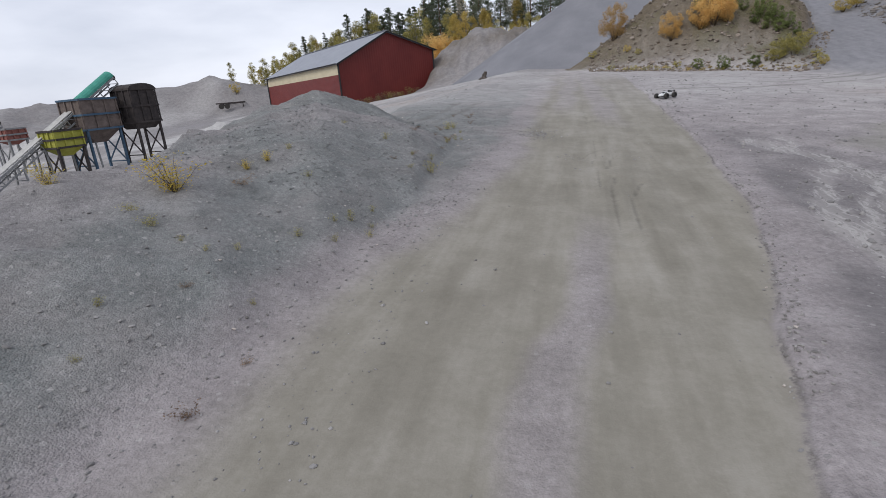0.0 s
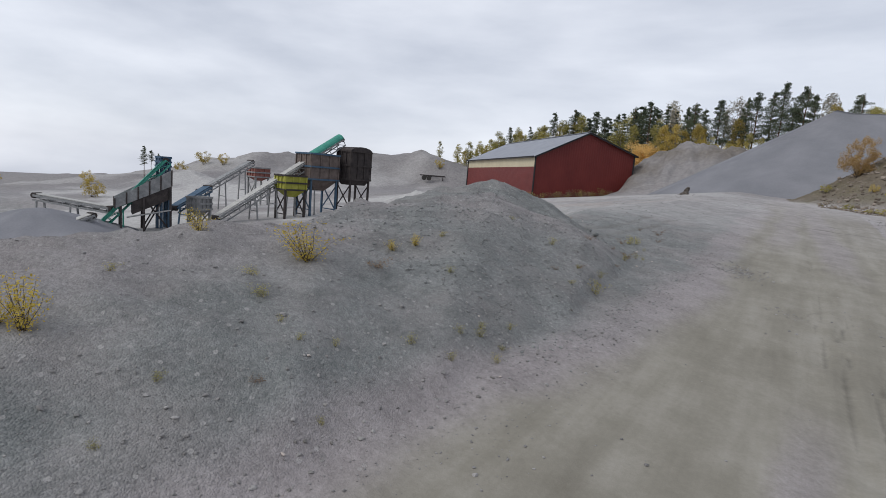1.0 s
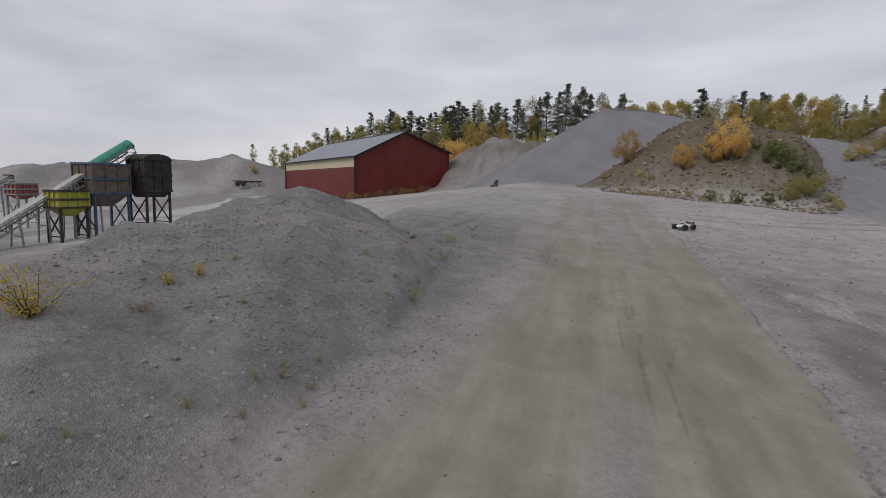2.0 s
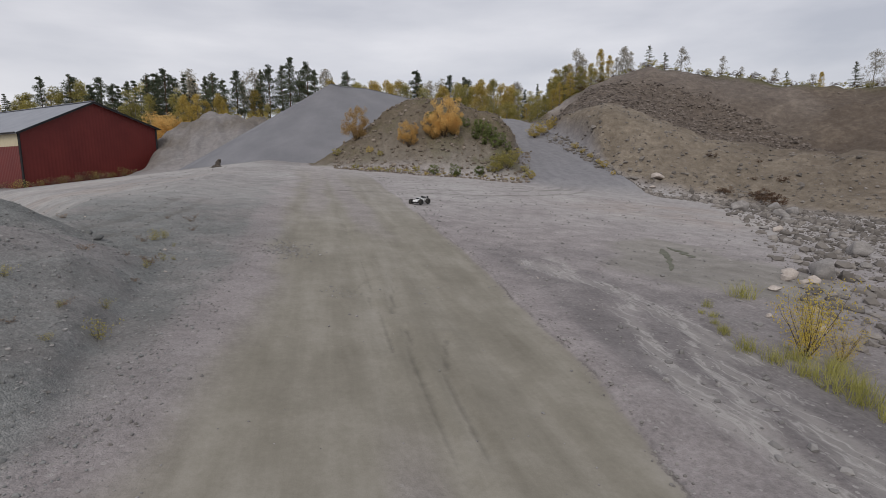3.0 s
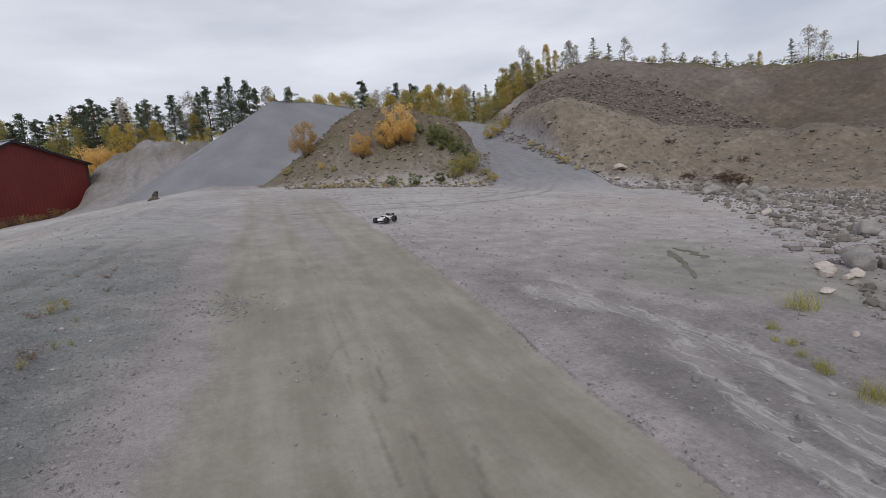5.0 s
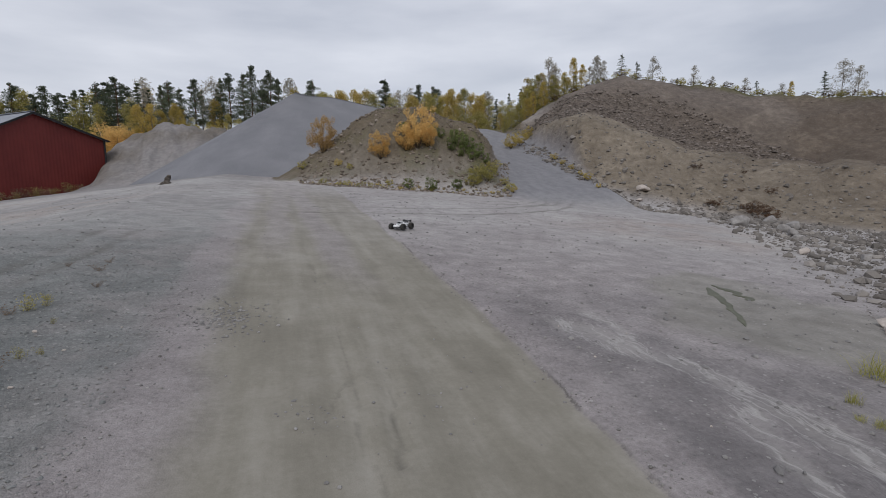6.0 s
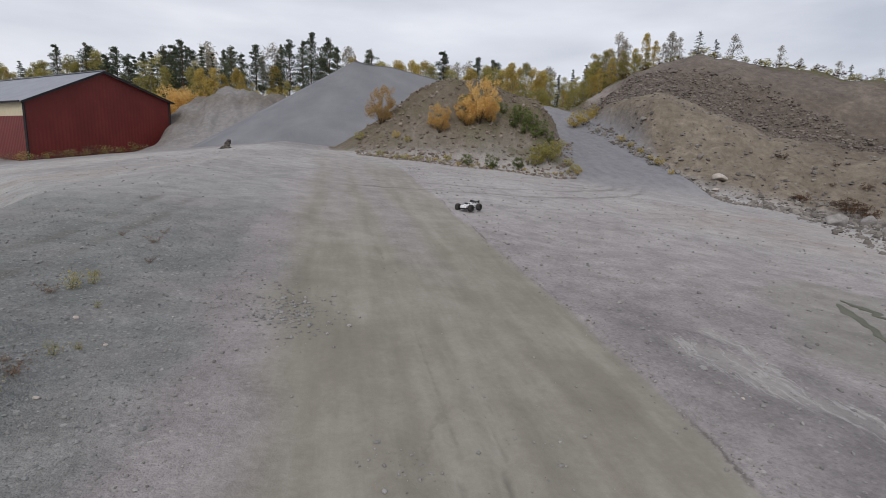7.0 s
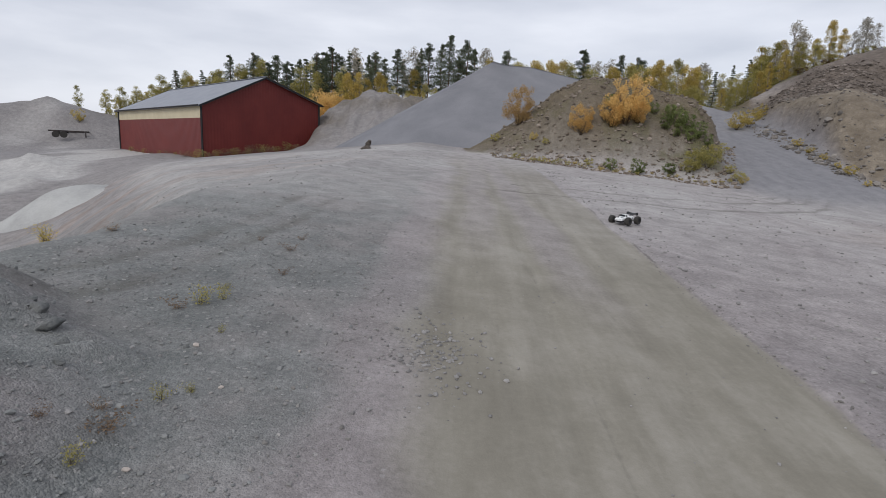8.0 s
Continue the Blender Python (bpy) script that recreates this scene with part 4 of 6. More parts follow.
def round_bush(seed, name, label, leaf, group, wide=0.5, size=0.03, clumps=70, dense=40, category="bush"):
    """Bush with leaves down to the ground: many clumps filling a lumpy dome."""
    rng = np.random.default_rng(seed)
    t = thing(name, AWAY, label, category, group)
    bm = bmesh.new()
    cen, sz = [], []
    lobes = rng.normal(size=(5, 2))
    for k in range(clumps):
        d = rng.normal(size=3)
        d /= np.linalg.norm(d)
        r = rng.uniform(0.35, 1.0) ** 0.6
        lump = 1 + 0.13 * float(np.sin(lobes @ d[:2] * 2.2 + d[2] * 3).mean() * 3)
        c = np.array([d[0] * wide * r * lump, d[1] * wide * r * lump, 0.47 + 0.45 * d[2] * r * lump])
        if k % 4 == 0:
            add_tube(bm, (c[0] * 0.12, c[1] * 0.12, -0.02), tuple(c), 0.006, 0.0015, 4)
        n = int(dense * rng.uniform(0.5, 1.3))
        cen.append(clump(rng, c, (wide * 0.22, wide * 0.22, 0.10), n))
        sz.append(rng.uniform(size * 0.5, size * 1.2, n))
    part("twig_frame", bm, BARK_SHRUB, t, "", True)
    leaf_part("foliage", np.concatenate(cen), np.concatenate(sz), leaf, t, rng)
    return t


def place(kinds, spots, spread_w=1.0, seed=5, sink=0.0, grow=1.0):
    """Copies of the given plants at x, y with the height h, rooted in the ground."""
    rng = random.Random(seed)
    ground_z = terrain(np.array([float(p[0]) for p in spots]), np.array([float(p[1]) for p in spots]))[0]
    for k, (x, y, h) in enumerate(spots):
        src = kinds[k % len(kinds)]
        h = h * grow
        w = h * spread_w * rng.uniform(0.85, 1.15)
        m = Matrix.Translation((x, y, float(ground_z[k]) - sink)) @ Matrix.Rotation(rng.uniform(0, 6.28), 4, "Z") @ Matrix.Diagonal((w, w, h, 1))
        copy_thing(src, m)


pines = [pine(1, 0.44, 0.15), pine(2, 0.36, 0.175), pine(3, 0.52, 0.19), pine(4, 0.3, 0.14), pine(5, 0.42, 0.2)]
small_pines = [pine(6, 0.06, 0.27, "small grey-green pine on the edge of the hill"), pine(7, 0.08, 0.23, "small grey-green pine on the edge of the hill")]
spruces = [spruce(s) for s in (11, 12)]
yellow_birches = [broadleaf(s, "birch_tree", "yellow autumn birch at the forest edge", YELLOW_LEAF, BARK_BIRCH, 130, "yellow birches", 0.19, 0.05, 0.0095) for s in (21, 22, 23)]
olive_trees = [broadleaf(s, "young_tree", "olive green young tree at the forest edge", OLIVE_LEAF, BARK_BIRCH, 130, "young trees", 0.22, 0.03, 0.0095) for s in (31, 32, 33)]
bare_birches = [broadleaf(s, "bare_birch", "pale birch with hardly any leaves", BARE_LEAF, BARK_BIRCH, 26, "nearly bare birches", 0.24, 0.15, 0.010, 2.6) for s in (41, 42, 43)]
orange_trees = [round_bush(s, "orange_bush", "round bush with dense orange autumn leaves", ORANGE_LEAF, "orange autumn bushes", 0.42, 0.02, 80, 75) for s in (51, 52)]
rust_bushes = [round_bush(s, "rust_bush", "round brownish orange bush losing its leaves", RUST_LEAF, "orange autumn bushes", 0.48, 0.018, 90, 110) for s in (53,)]
green_bushes = [round_bush(s, "pine_sapling", "bushy green pine sapling on the spoil hill", GREEN_LEAF, "pine saplings", 0.36, 0.034, 34, 46) for s in (61, 62)]
olive_bushes = [round_bush(s, "olive_bush", "olive and yellow undergrowth bush", OLIVE_LEAF, "undergrowth bushes", 0.55, 0.028, 55, 50) for s in (71, 72)]
yellow_bushes = [round_bush(s, "yellow_bush", "yellow autumn undergrowth bush", YELLOW_LEAF, "undergrowth bushes", 0.52, 0.028, 55, 50) for s in (73, 74)]
brown_bushes = [round_bush(75, "brown_bush", "dark reddish brown bush among rubble", BROWN_LEAF, "brown bushes by the rubble", 0.65, 0.034, 40, 40)]

place(pines, [(-30.3, 86.3, 13.1), (-29.9, 88.5, 14.2), (-27.6, 86.1, 13.2), (-25.5, 85.8, 13.2), (-22.6, 84.6, 12.9), (-23.3, 90.6, 12.9), (-20.3, 84.1, 12.6), (-21.0, 91.2, 12.8), (-16.1, 90.2, 11.7), (-14.1, 84.4, 11.6), (-13.5, 88.6, 10.9), (-11.1, 84.9, 11.1), (-11.0, 91.0, 11.1), (-8.1, 89.3, 12.1), (-6.7, 85.4, 12.3), (-5.0, 89.5, 13.0), (-3.6, 83.6, 13.9), (-1.4, 85.6, 14.4), (-0.3, 89.7, 14.4), (4.7, 87.5, 13.7), (15.1, 84.2, 12.7), (21.0, 87.0, 12.9), (24.1, 88.3, 13.2)], 1.0, 1, grow=1.02)
place(pines, [(-24.0, 94.4, 13.4), (-9.0, 94, 11.6), (-16.5, 96, 11.4), (-19.5, 95, 12.0), (-2.5, 94, 13.4)], 1.1, 2, grow=1.02)
place(spruces, [(-18.6, 87.6, 12.8), (-28.5, 91.1, 13.5), (-26.4, 91.8, 13.6), (-18.1, 91.8, 11.8), (28.0, 67.8, 5.5), (28.5, 65.4, 5.2), (27.3, 70.3, 5.9)], 1.0, 3)
place(spruces, [(-62.5, 105.0, 5.8), (-51.6, 99.9, 7.6), (-47.3, 99.9, 8.7), (-48.6, 103.7, 8.0), (-54.6, 102.8, 6.6)], 1.15, 30)
place(pines, [(-41.5, 98.2, 11.5), (-49.9, 96.3, 7.4), (-37.1, 97.9, 11.9)], 1.0, 36, grow=1.02)
place(olive_trees, [(-63.9, 99.4, 3.7), (-60.3, 99.4, 4.4), (-57.5, 98.7, 4.6), (-54.7, 98.1, 5.0), (-52.0, 97.4, 5.9), (-49.7, 98.6, 6.9), (-49.1, 101.2, 6.9), (-46.2, 100.5, 8.0), (-43.9, 99.4, 8.9), (-39.6, 99.1, 10.3), (-36.7, 98.1, 11.2), (-34.8, 96.7, 11.3)], 1.3, 37)
place(yellow_birches, [(-63.7, 101.9, 4.5), (-57.7, 101.0, 5.0), (-57.0, 103.7, 6.1), (-49.5, 101.0, 7.4), (-46.2, 102.7, 8.3), (-42.0, 102.4, 9.4)], 1.3, 38)
place(pines, [(-89.7, 44.7, 5.6), (-90.9, 47.7, 4.0), (-93.6, 47.8, 4.2)], 1.1, 4)
place(bare_birches, [(-18.4, 91.8, 13.2), (-9.3, 89.1, 12.5), (1.6, 91.6, 14.9), (18.2, 87.7, 11.9), (20.7, 91.2, 13.0), (29.3, 78.1, 8.7)] + [(-37.6, 100.3, 9.5)], 1.0, 6)
place(yellow_birches, [(-16.7, 79.9, 8.3), (-15.3, 79.1, 7.8), (-14.8, 81.3, 7.7), (-13.1, 80.5, 7.9), (-12.1, 78.7, 6.2), (-12.7, 84.7, 7.8), (-9.0, 87.2, 9.2), (10.3, 83.0, 11.2), (12.6, 84.7, 11.5), (8.5, 85.2, 11.4), (10.9, 80.9, 10.2), (23.5, 80.1, 11.2), (24.0, 77.9, 11.6), (26.2, 81.4, 11.6), (26.9, 79.0, 11.6), (27.2, 76.8, 10.4), (29.4, 80.2, 9.7), (2.3, 87.6, 12.9), (18.3, 81.5, 10.2)] + [(-21.2, 104.1, 13.0)], 1.1, 7)
place(orange_trees, [(-19.6, 75.0, 5.4), (-19.3, 77.2, 6.6), (-18.0, 75.4, 5.4), (-17.6, 76.6, 5.0), (-18.1, 73.4, 3.7)], 0.9, 8)
place(olive_trees, [(-24.1, 86.2, 12.9), (-23.9, 82.1, 11.4), (-21.5, 80.7, 9.4), (-18.3, 81.5, 8.5), (-11.3, 82.9, 6.1), (-6.9, 83.4, 6.8), (-5.6, 81.5, 6.1), (-9.3, 83.1, 5.8), (5.6, 85.5, 11.6), (6.7, 83.4, 11.3), (9.7, 87.1, 11.6), (13.4, 82.5, 10.5), (15.4, 84.2, 10.8), (15.8, 80.0, 9.8), (20.3, 81.0, 10.9), (20.5, 78.9, 10.0), (22.0, 80.6, 11.3), (23.3, 82.3, 10.9), (27.9, 74.3, 6.9), (27.8, 70.0, 5.5), (7.5, 89.3, 11.5)], 1.1, 9)
place(olive_trees, [(-47.1, 94.6, 7.8), (-44.7, 98.5, 8.8), (-38.8, 97.2, 9.5), (-24.0, 107.2, 12.2), (-27.5, 105.0, 9.4), (-32, 96, 9), (-35, 98, 9.4)], 1.05, 31)
place(olive_trees, [(-54.7, 88.6, 4.8), (-54.1, 91.9, 4.4), (-53.3, 95.3, 4.9), (-50.5, 93, 6.0), (-58, 90, 3.8), (-61, 88, 3.4), (-42, 96, 8.2)], 1.4, 10)
place(yellow_bushes, [(-89.4, 36.3, 2.2), (-88.5, 54.4, 2.4), (-87.2, 49.6, 2.6), (-85, 56, 2.2), (-72, 30.0, 2.6), (-55.8, 81, 2.0)], 0.9, 11)
place(spruces, [(-93.8, 19.3, 6.2), (-93.9, 18.2, 5.6), (-94.4, 20.2, 5.0)], 1.2, 43)
place(olive_trees + yellow_birches, [(-93.2, 22.4, 4.6), (-92.9, 23.6, 4.4), (-92.7, 24.8, 4.5), (-92.4, 25.9, 3.8), (-93.5, 21.4, 4.4)], 1.4, 44)
# edge of the cut hill
place(small_pines, [(35.2, 54.7, 3.2), (37.9, 55.7, 3.0), (48.4, 49.7, 2.8), (49.4, 43.1, 3.4), (42.0, 54.1, 2.0)], 1.15, 12)
place(bare_birches, [(34.5, 58.0, 4.1), (40.7, 56.6, 4.1), (41.6, 51.2, 2.8), (44.5, 51.8, 2.4), (43.0, 48.3, 1.8), (45.9, 48.8, 2.5), (49.9, 48.0, 2.7), (50.3, 42.0, 4.0), (50.9, 41.0, 3.6), (53.4, 41.7, 1.9)] + [(28.2, 57.7, 5.3), (28.3, 56.5, 4.1), (31.2, 53.1, 3.0), (31.4, 54.8, 2.7), (32.1, 53.2, 2.2)], 1.15, 13)
place(yellow_birches, [(47.8, 45.2, 2.2), (31.4, 61.5, 3.8), (27.7, 62.0, 5.2)] + [(28.3, 60.0, 4.6), (28.1, 56.7, 3.3), (28.7, 55.2, 3.0), (29.3, 54.3, 3.9), (30.7, 55.2, 3.1)], 1.2, 14)
place(olive_trees, [(24.4, 60.6, 3.1), (25.9, 62.2, 3.4), (26.0, 59.9, 3.1), (26.2, 58.7, 3.3), (28.0, 61.2, 4.5), (27.6, 59.1, 4.3), (27.2, 57.1, 3.3), (24.7, 58.3, 2.1), (25.0, 57.1, 2.0), (23.8, 58.7, 2.1)] + [(27.7, 60.9, 3.8), (21.5, 66, 6), (24, 68, 7)], 1.45, 15)
place(olive_trees + yellow_birches, [(20.4, 51.8, 1.2), (22.6, 55.1, 1.9), (23.4, 54.9, 2.0), (24.2, 54.9, 2.2), (25.0, 54.9, 2.4), (26.0, 54.6, 2.6), (27.0, 54.3, 2.7), (28.0, 54.0, 2.5), (29.0, 53.6, 1.8), (21.6, 55.6, 1.8)], 1.6, 39)
place(olive_bushes, [(43.5, 53.0, 0.9), (39.5, 54.5, 0.8), (46.8, 47.0, 0.9), (51.5, 44.0, 0.8), (33.5, 55.5, 0.9)], 1.1, 32)
brow_rng = random.Random(41)
brow = [(math.radians(b), brow_rng.uniform(56.6, 58.4), brow_rng.uniform(0.25, 0.7)) for b in [27.5 + 0.52 * k + brow_rng.uniform(-0.2, 0.2) for k in range(56)]]
place(olive_bushes + brown_bushes, [(q * math.sin(b), 4 + q * math.cos(b), h) for b, q, h in brow], 1.3, 42)
# spoil hill
place(rust_bushes, [(2.62, 40.2, 2.35)], 0.85, 16)
place(orange_trees, [(5.7, 36.8, 1.7), (7.35, 36.75, 1.8), (8.05, 36.67, 2.75), (8.75, 36.9, 1.6)], 0.92, 33)
place(green_bushes, [(6.79, 34.05, 0.75), (8.06, 33.69, 0.85), (9.61, 33.75, 0.70), (9.89, 37.90, 0.73), (10.59, 37.32, 1.05), (10.99, 36.93, 1.15), (11.31, 36.35, 1.06), (11.73, 35.83, 0.91), (10.89, 36.39, 0.85), (10.35, 37.03, 0.93), (11.28, 35.67, 0.77), (9.45, 38.08, 0.65), (7.41, 37.70, 0.71), (12.14, 35.62, 0.70)], 1.2, 17)
place(olive_bushes, [(10.91, 33.89, 1.10), (11.61, 34.16, 1.15), (12.48, 35.33, 0.78), (10.57, 33.69, 0.77), (5.76, 34.32, 0.42), (2.13, 34.83, 0.38), (3.34, 34.22, 0.35), (3.97, 34.09, 0.29), (5.24, 33.85, 0.26), (2.89, 34.42, 0.25), (4.60, 33.95, 0.29), (12.36, 32.40, 0.49), (12.70, 34.00, 0.48), (3.82, 36.78, 0.41), (1.11, 38.88, 0.53)], 1.15, 18)
place(yellow_bushes, [(17.71, 44.25, 1.26), (18.82, 44.97, 1.20), (20.37, 46.50, 1.10), (18.58, 38.67, 0.52), (18.13, 35.50, 0.41), (17.26, 32.18, 0.54), (17.79, 33.85, 0.39), (18.26, 37.03, 0.39), (16.85, 30.44, 0.32), (12.22, 31.70, 0.42), (6.20, 33.72, 0.26), (7.00, 33.59, 0.23), (3.20, 37.35, 0.51)], 1.1, 19)
place(brown_bushes, [(22.56, 27.93, 0.54), (22.52, 28.24, 0.38), (23.38, 26.00, 0.84), (22.96, 25.07, 0.82), (23.48, 26.47, 0.46), (27.30, 30.64, 0.28), (24.80, 32.17, 0.29), (24.77, 31.73, 0.39), (26.51, 28.00, 0.49), (25.39, 28.95, 0.27)], 1.2, 34)
edge_rng = random.Random(77)
place(olive_bushes + yellow_bushes, [(b * 0.95, 77 + 6 * edge_rng.random(), 2.2 + 2.2 * edge_rng.random()) for b in range(-27, 30)], 0.8, 20)
place(olive_bushes, [(-20 - 3.0 * k, 84 + 1.2 * k + 3 * edge_rng.random(), 3.0 + 2 * edge_rng.random()) for k in range(13)], 0.8, 21)
foot_rng = random.Random(78)
place(olive_bushes + yellow_bushes, [(x, 4 + math.sqrt(max(30.7**2 - x * x, 1)) + foot_rng.uniform(-0.3, 0.5), foot_rng.uniform(0.08, 0.24)) for x in [0.8 + 0.3 * k + foot_rng.uniform(-0.15, 0.15) for k in range(38)]], 1.3, 35)


# ---- small plants beside the road ----
def sapling(seed, name, label, leaf, n_stem, dense, size, wide, group):
    return bush(seed, name, label, leaf, dense, group, wide, size, n_stem, "plant")


mound_shrub = sapling(81, "yellow_shrub", "small yellow-leaved shrub growing on the gravel bank", SHRUB_LEAF, 14, 11, 0.028, 0.62, "shrubs on the gravel bank")
place([mound_shrub], [(-3.26, 3.71, 0.34), (-3.15, 1.75, 0.3), (-4.03, 3.22, 0.2), (-3.2, 5.09, 0.13), (-3.3, 4.85, 0.12), (-3.32, 1.7, 0.2), (-4.86, 12.24, 0.22)], 1.35, 22)
roadside_birch = sapling(82, "birch_sapling", "yellow birch sapling among rocks and grass", SHRUB_LEAF, 13, 34, 0.017, 0.75, "saplings by the rocks")
place([roadside_birch], [(4.32, 6.3, 0.78), (4.62, 6.2, 0.42), (4.72, 6.65, 0.5)], 0.65, 23)
WEED_LEAF = leaf_mat("weed_leaves", (0.22, 0.21, 0.08), (0.48, 0.42, 0.16))
weed = sapling(83, "weed", "small greenish yellow weed on gravel", WEED_LEAF, 10, 5, 0.06, 1.3, "weeds on the gravel")
BROWN_WEED = leaf_mat("dry_brown_weed", (0.13, 0.09, 0.07), (0.34, 0.25, 0.17))
dry_weed = sapling(84, "dry_weed", "small dry brownish weed on gravel", BROWN_WEED, 8, 5, 0.07, 1.2, "weeds on the gravel")
place([weed], [(-2.53, 10.9, 0.17), (-2.42, 11.05, 0.12), (-2.06, 9.55, 0.10), (-1.94, 7.35, 0.10), (-1.83, 6.85, 0.18), (-2.55, 7.15, 0.10), (-2.08, 6.89, 0.06), (-2.5, 11.3, 0.06), (-2.15, 10.44, 0.06), (-1.97, 9.7, 0.06), (-2.07, 8.92, 0.10), (-1.91, 4.82, 0.07), (-1.96, 4.4, 0.08), (-2.03, 4.21, 0.07), (-1.73, 4.3, 0.07), (-3.14, 5.47, 0.07), (-2.43, 2.93, 0.05), (-2.33, 3.15, 0.06), (-2.65, 2.96, 0.05), (-2.58, 2.13, 0.06), (-2.13, 3.71, 0.07), (-2.02, 4.5, 0.06), (-1.94, 2.69, 0.05), (-1.89, 3.88, 0.07), (-2.38, 1.76, 0.05)], 0.95, 24)
place([dry_weed], [(-2.38, 12.62, 0.10), (-2.85, 12.94, 0.07), (-4.4, 12.6, 0.09), (-2.22, 11.9, 0.08), (-2.1, 9.17, 0.10), (-2.62, 10.75, 0.11), (-2.3, 9.05, 0.06), (-2.43, 13.15, 0.07), (-2.0, 8.3, 0.05), (-2.2, 9.3, 0.06)], 1.2, 40)
low_weeds = random.Random(31)
place([weed, dry_weed], [(low_weeds.uniform(-3.6, -1.7), low_weeds.uniform(1.5, 9), low_weeds.uniform(0.04, 0.09)) for k in range(14)], 1.5, 25)


def grass_tuft(seed):
    rng = np.random.default_rng(seed)
    t = thing("grass_tuft", AWAY, "tuft of yellow-green grass at the edge of the rocks", "grass", "grass tufts")
    bm = bmesh.new()
    for k in range(130):
        a, d = rng.uniform(0, 6.28), 0.6 * rng.random() ** 0.7
        x, y = math.cos(a) * d, math.sin(a) * d
        lean = rng.normal(size=2) * 0.4
        h = rng.uniform(0.25, 1.0)
        w = Vector((rng.normal(), rng.normal(), 0)).normalized() * 0.009
        p0, p1, p2 = Vector((x, y, -0.05)), Vector((x + lean[0] * 0.35, y + lean[1] * 0.35, h * 0.6)), Vector((x + lean[0], y + lean[1], h))
        v = [bm.verts.new(p) for p in (p0 - w, p0 + w, p1 + w * 0.8, p1 - w * 0.8, p2)]
        bm.faces.new(v[:4])
        bm.faces.new((v[3], v[2], v[4]))
    part("foliage", bm, GRASS_BLADE, t)
    return t


GRASS_BLADE = leaf_mat("grass_blades", (0.22, 0.22, 0.06), (0.52, 0.49, 0.17))
tufts = [grass_tuft(s) for s in (91, 92)]
place(tufts, [(3.83, 6.5, 0.2), (3.87, 6.22, 0.22), (3.9, 5.92, 0.26), (3.93, 5.65, 0.27), (3.88, 5.4, 0.26), (3.82, 5.1, 0.22), (5.4, 8.25, 0.3), (4.3, 7.5, 0.1), (4.05, 7.05, 0.1), (4.15, 7.28, 0.09), (4.54, 7.88, 0.14), (4.25, 7.62, 0.07), (3.98, 6.95, 0.13), (4.1, 6.2, 0.2), (4.2, 5.9, 0.24), (4.4, 6.05, 0.18), (4.1, 5.6, 0.22)], 0.9, 26)
wall_weeds = random.Random(12)
place([weed, dry_weed], [(-24.6 + 8.0 * s + wall_weeds.uniform(-0.1, 0.3), 54.5 + 10.4 * s - 0.4, wall_weeds.uniform(0.35, 0.9)) for s in [k / 17 for k in range(14)]], 1.3, 27)
place([weed, dry_weed], [(-25.5 - 18 * s, 55.0 + 17 * s, wall_weeds.uniform(0.3, 0.7)) for s in [k / 9 for k in range(9)]], 1.3, 28)
for src in pines + spruces + yellow_birches + olive_trees + bare_birches + orange_trees + rust_bushes + small_pines + brown_bushes + green_bushes + olive_bushes + yellow_bushes + [mound_shrub, roadside_birch, weed, dry_weed] + tufts:
    for o in (*src.children_recursive, src):
        bpy.data.objects.remove(o)

# ---- rocks and loose stones ----
ROCK = plain_mat("grey_granite", (0.16, 0.15, 0.145), (0.38, 0.36, 0.345), 3.0, 0.9, 0, 0.5, 0.02, 30)
ROCK_PALE = plain_mat("pale_pink_granite", (0.34, 0.29, 0.26), (0.56, 0.51, 0.47), 4.0, 0.9, 0, 0.4, 0.02, 30)


def stone_mat(name, dark, light):
    m, nt, b = material(name, 0.92)
    g = nt.nodes.new("ShaderNodeNewGeometry").outputs["Random Per Island"]
    n = noise_node(nt, 30, 3, 0.6, object_co(nt))
    f = math_node(nt, "ADD", math_node(nt, "MULTIPLY", g, 0.75), math_node(nt, "MULTIPLY", n, 0.25))
    nt.links.new(ramp_node(nt, f, [(0.05, dark), (0.75, tuple((p + q) / 2 for p, q in zip(dark, light))), (1.0, light)]), b.inputs["Base Color"])
    bump_node(nt, n, 0.4, 0.01, b)
    return m


CHIP = stone_mat("mixed_stone_chips", (0.15, 0.145, 0.143), (0.38, 0.365, 0.355))
ROAD_CHIP = stone_mat("road_stones", (0.13, 0.122, 0.115), (0.40, 0.385, 0.37))
RUBBLE = stone_mat("quarry_rubble", (0.10, 0.09, 0.082), (0.34, 0.312, 0.288))
BROWN_RUBBLE = stone_mat("brown_spoil_stones", (0.10, 0.08, 0.062), (0.36, 0.31, 0.265))
DARK_RUBBLE = stone_mat("dark_rubble", (0.075, 0.062, 0.054), (0.32, 0.275, 0.245))

ico = bmesh.new()
bmesh.ops.create_icosphere(ico, subdivisions=1, radius=1.0)
ICO_V = np.array([v.co[:] for v in ico.verts])
ICO_F = np.array([[v.index for v in f.verts] for f in ico.faces])
ico.free()
ico = bmesh.new()
bmesh.ops.create_icosphere(ico, subdivisions=3, radius=1.0)
ICO3_V = np.array([v.co[:] for v in ico.verts])
ICO3_F = [[v.index for v in f.verts] for f in ico.faces]
ico.free()
T = (1 + 5**0.5) / 2
BASE_V = np.array([(-1, T, 0), (1, T, 0), (-1, -T, 0), (1, -T, 0), (0, -1, T), (0, 1, T), (0, -1, -T), (0, 1, -T), (T, 0, -1), (T, 0, 1), (-T, 0, -1), (-T, 0, 1)]) / 1.9
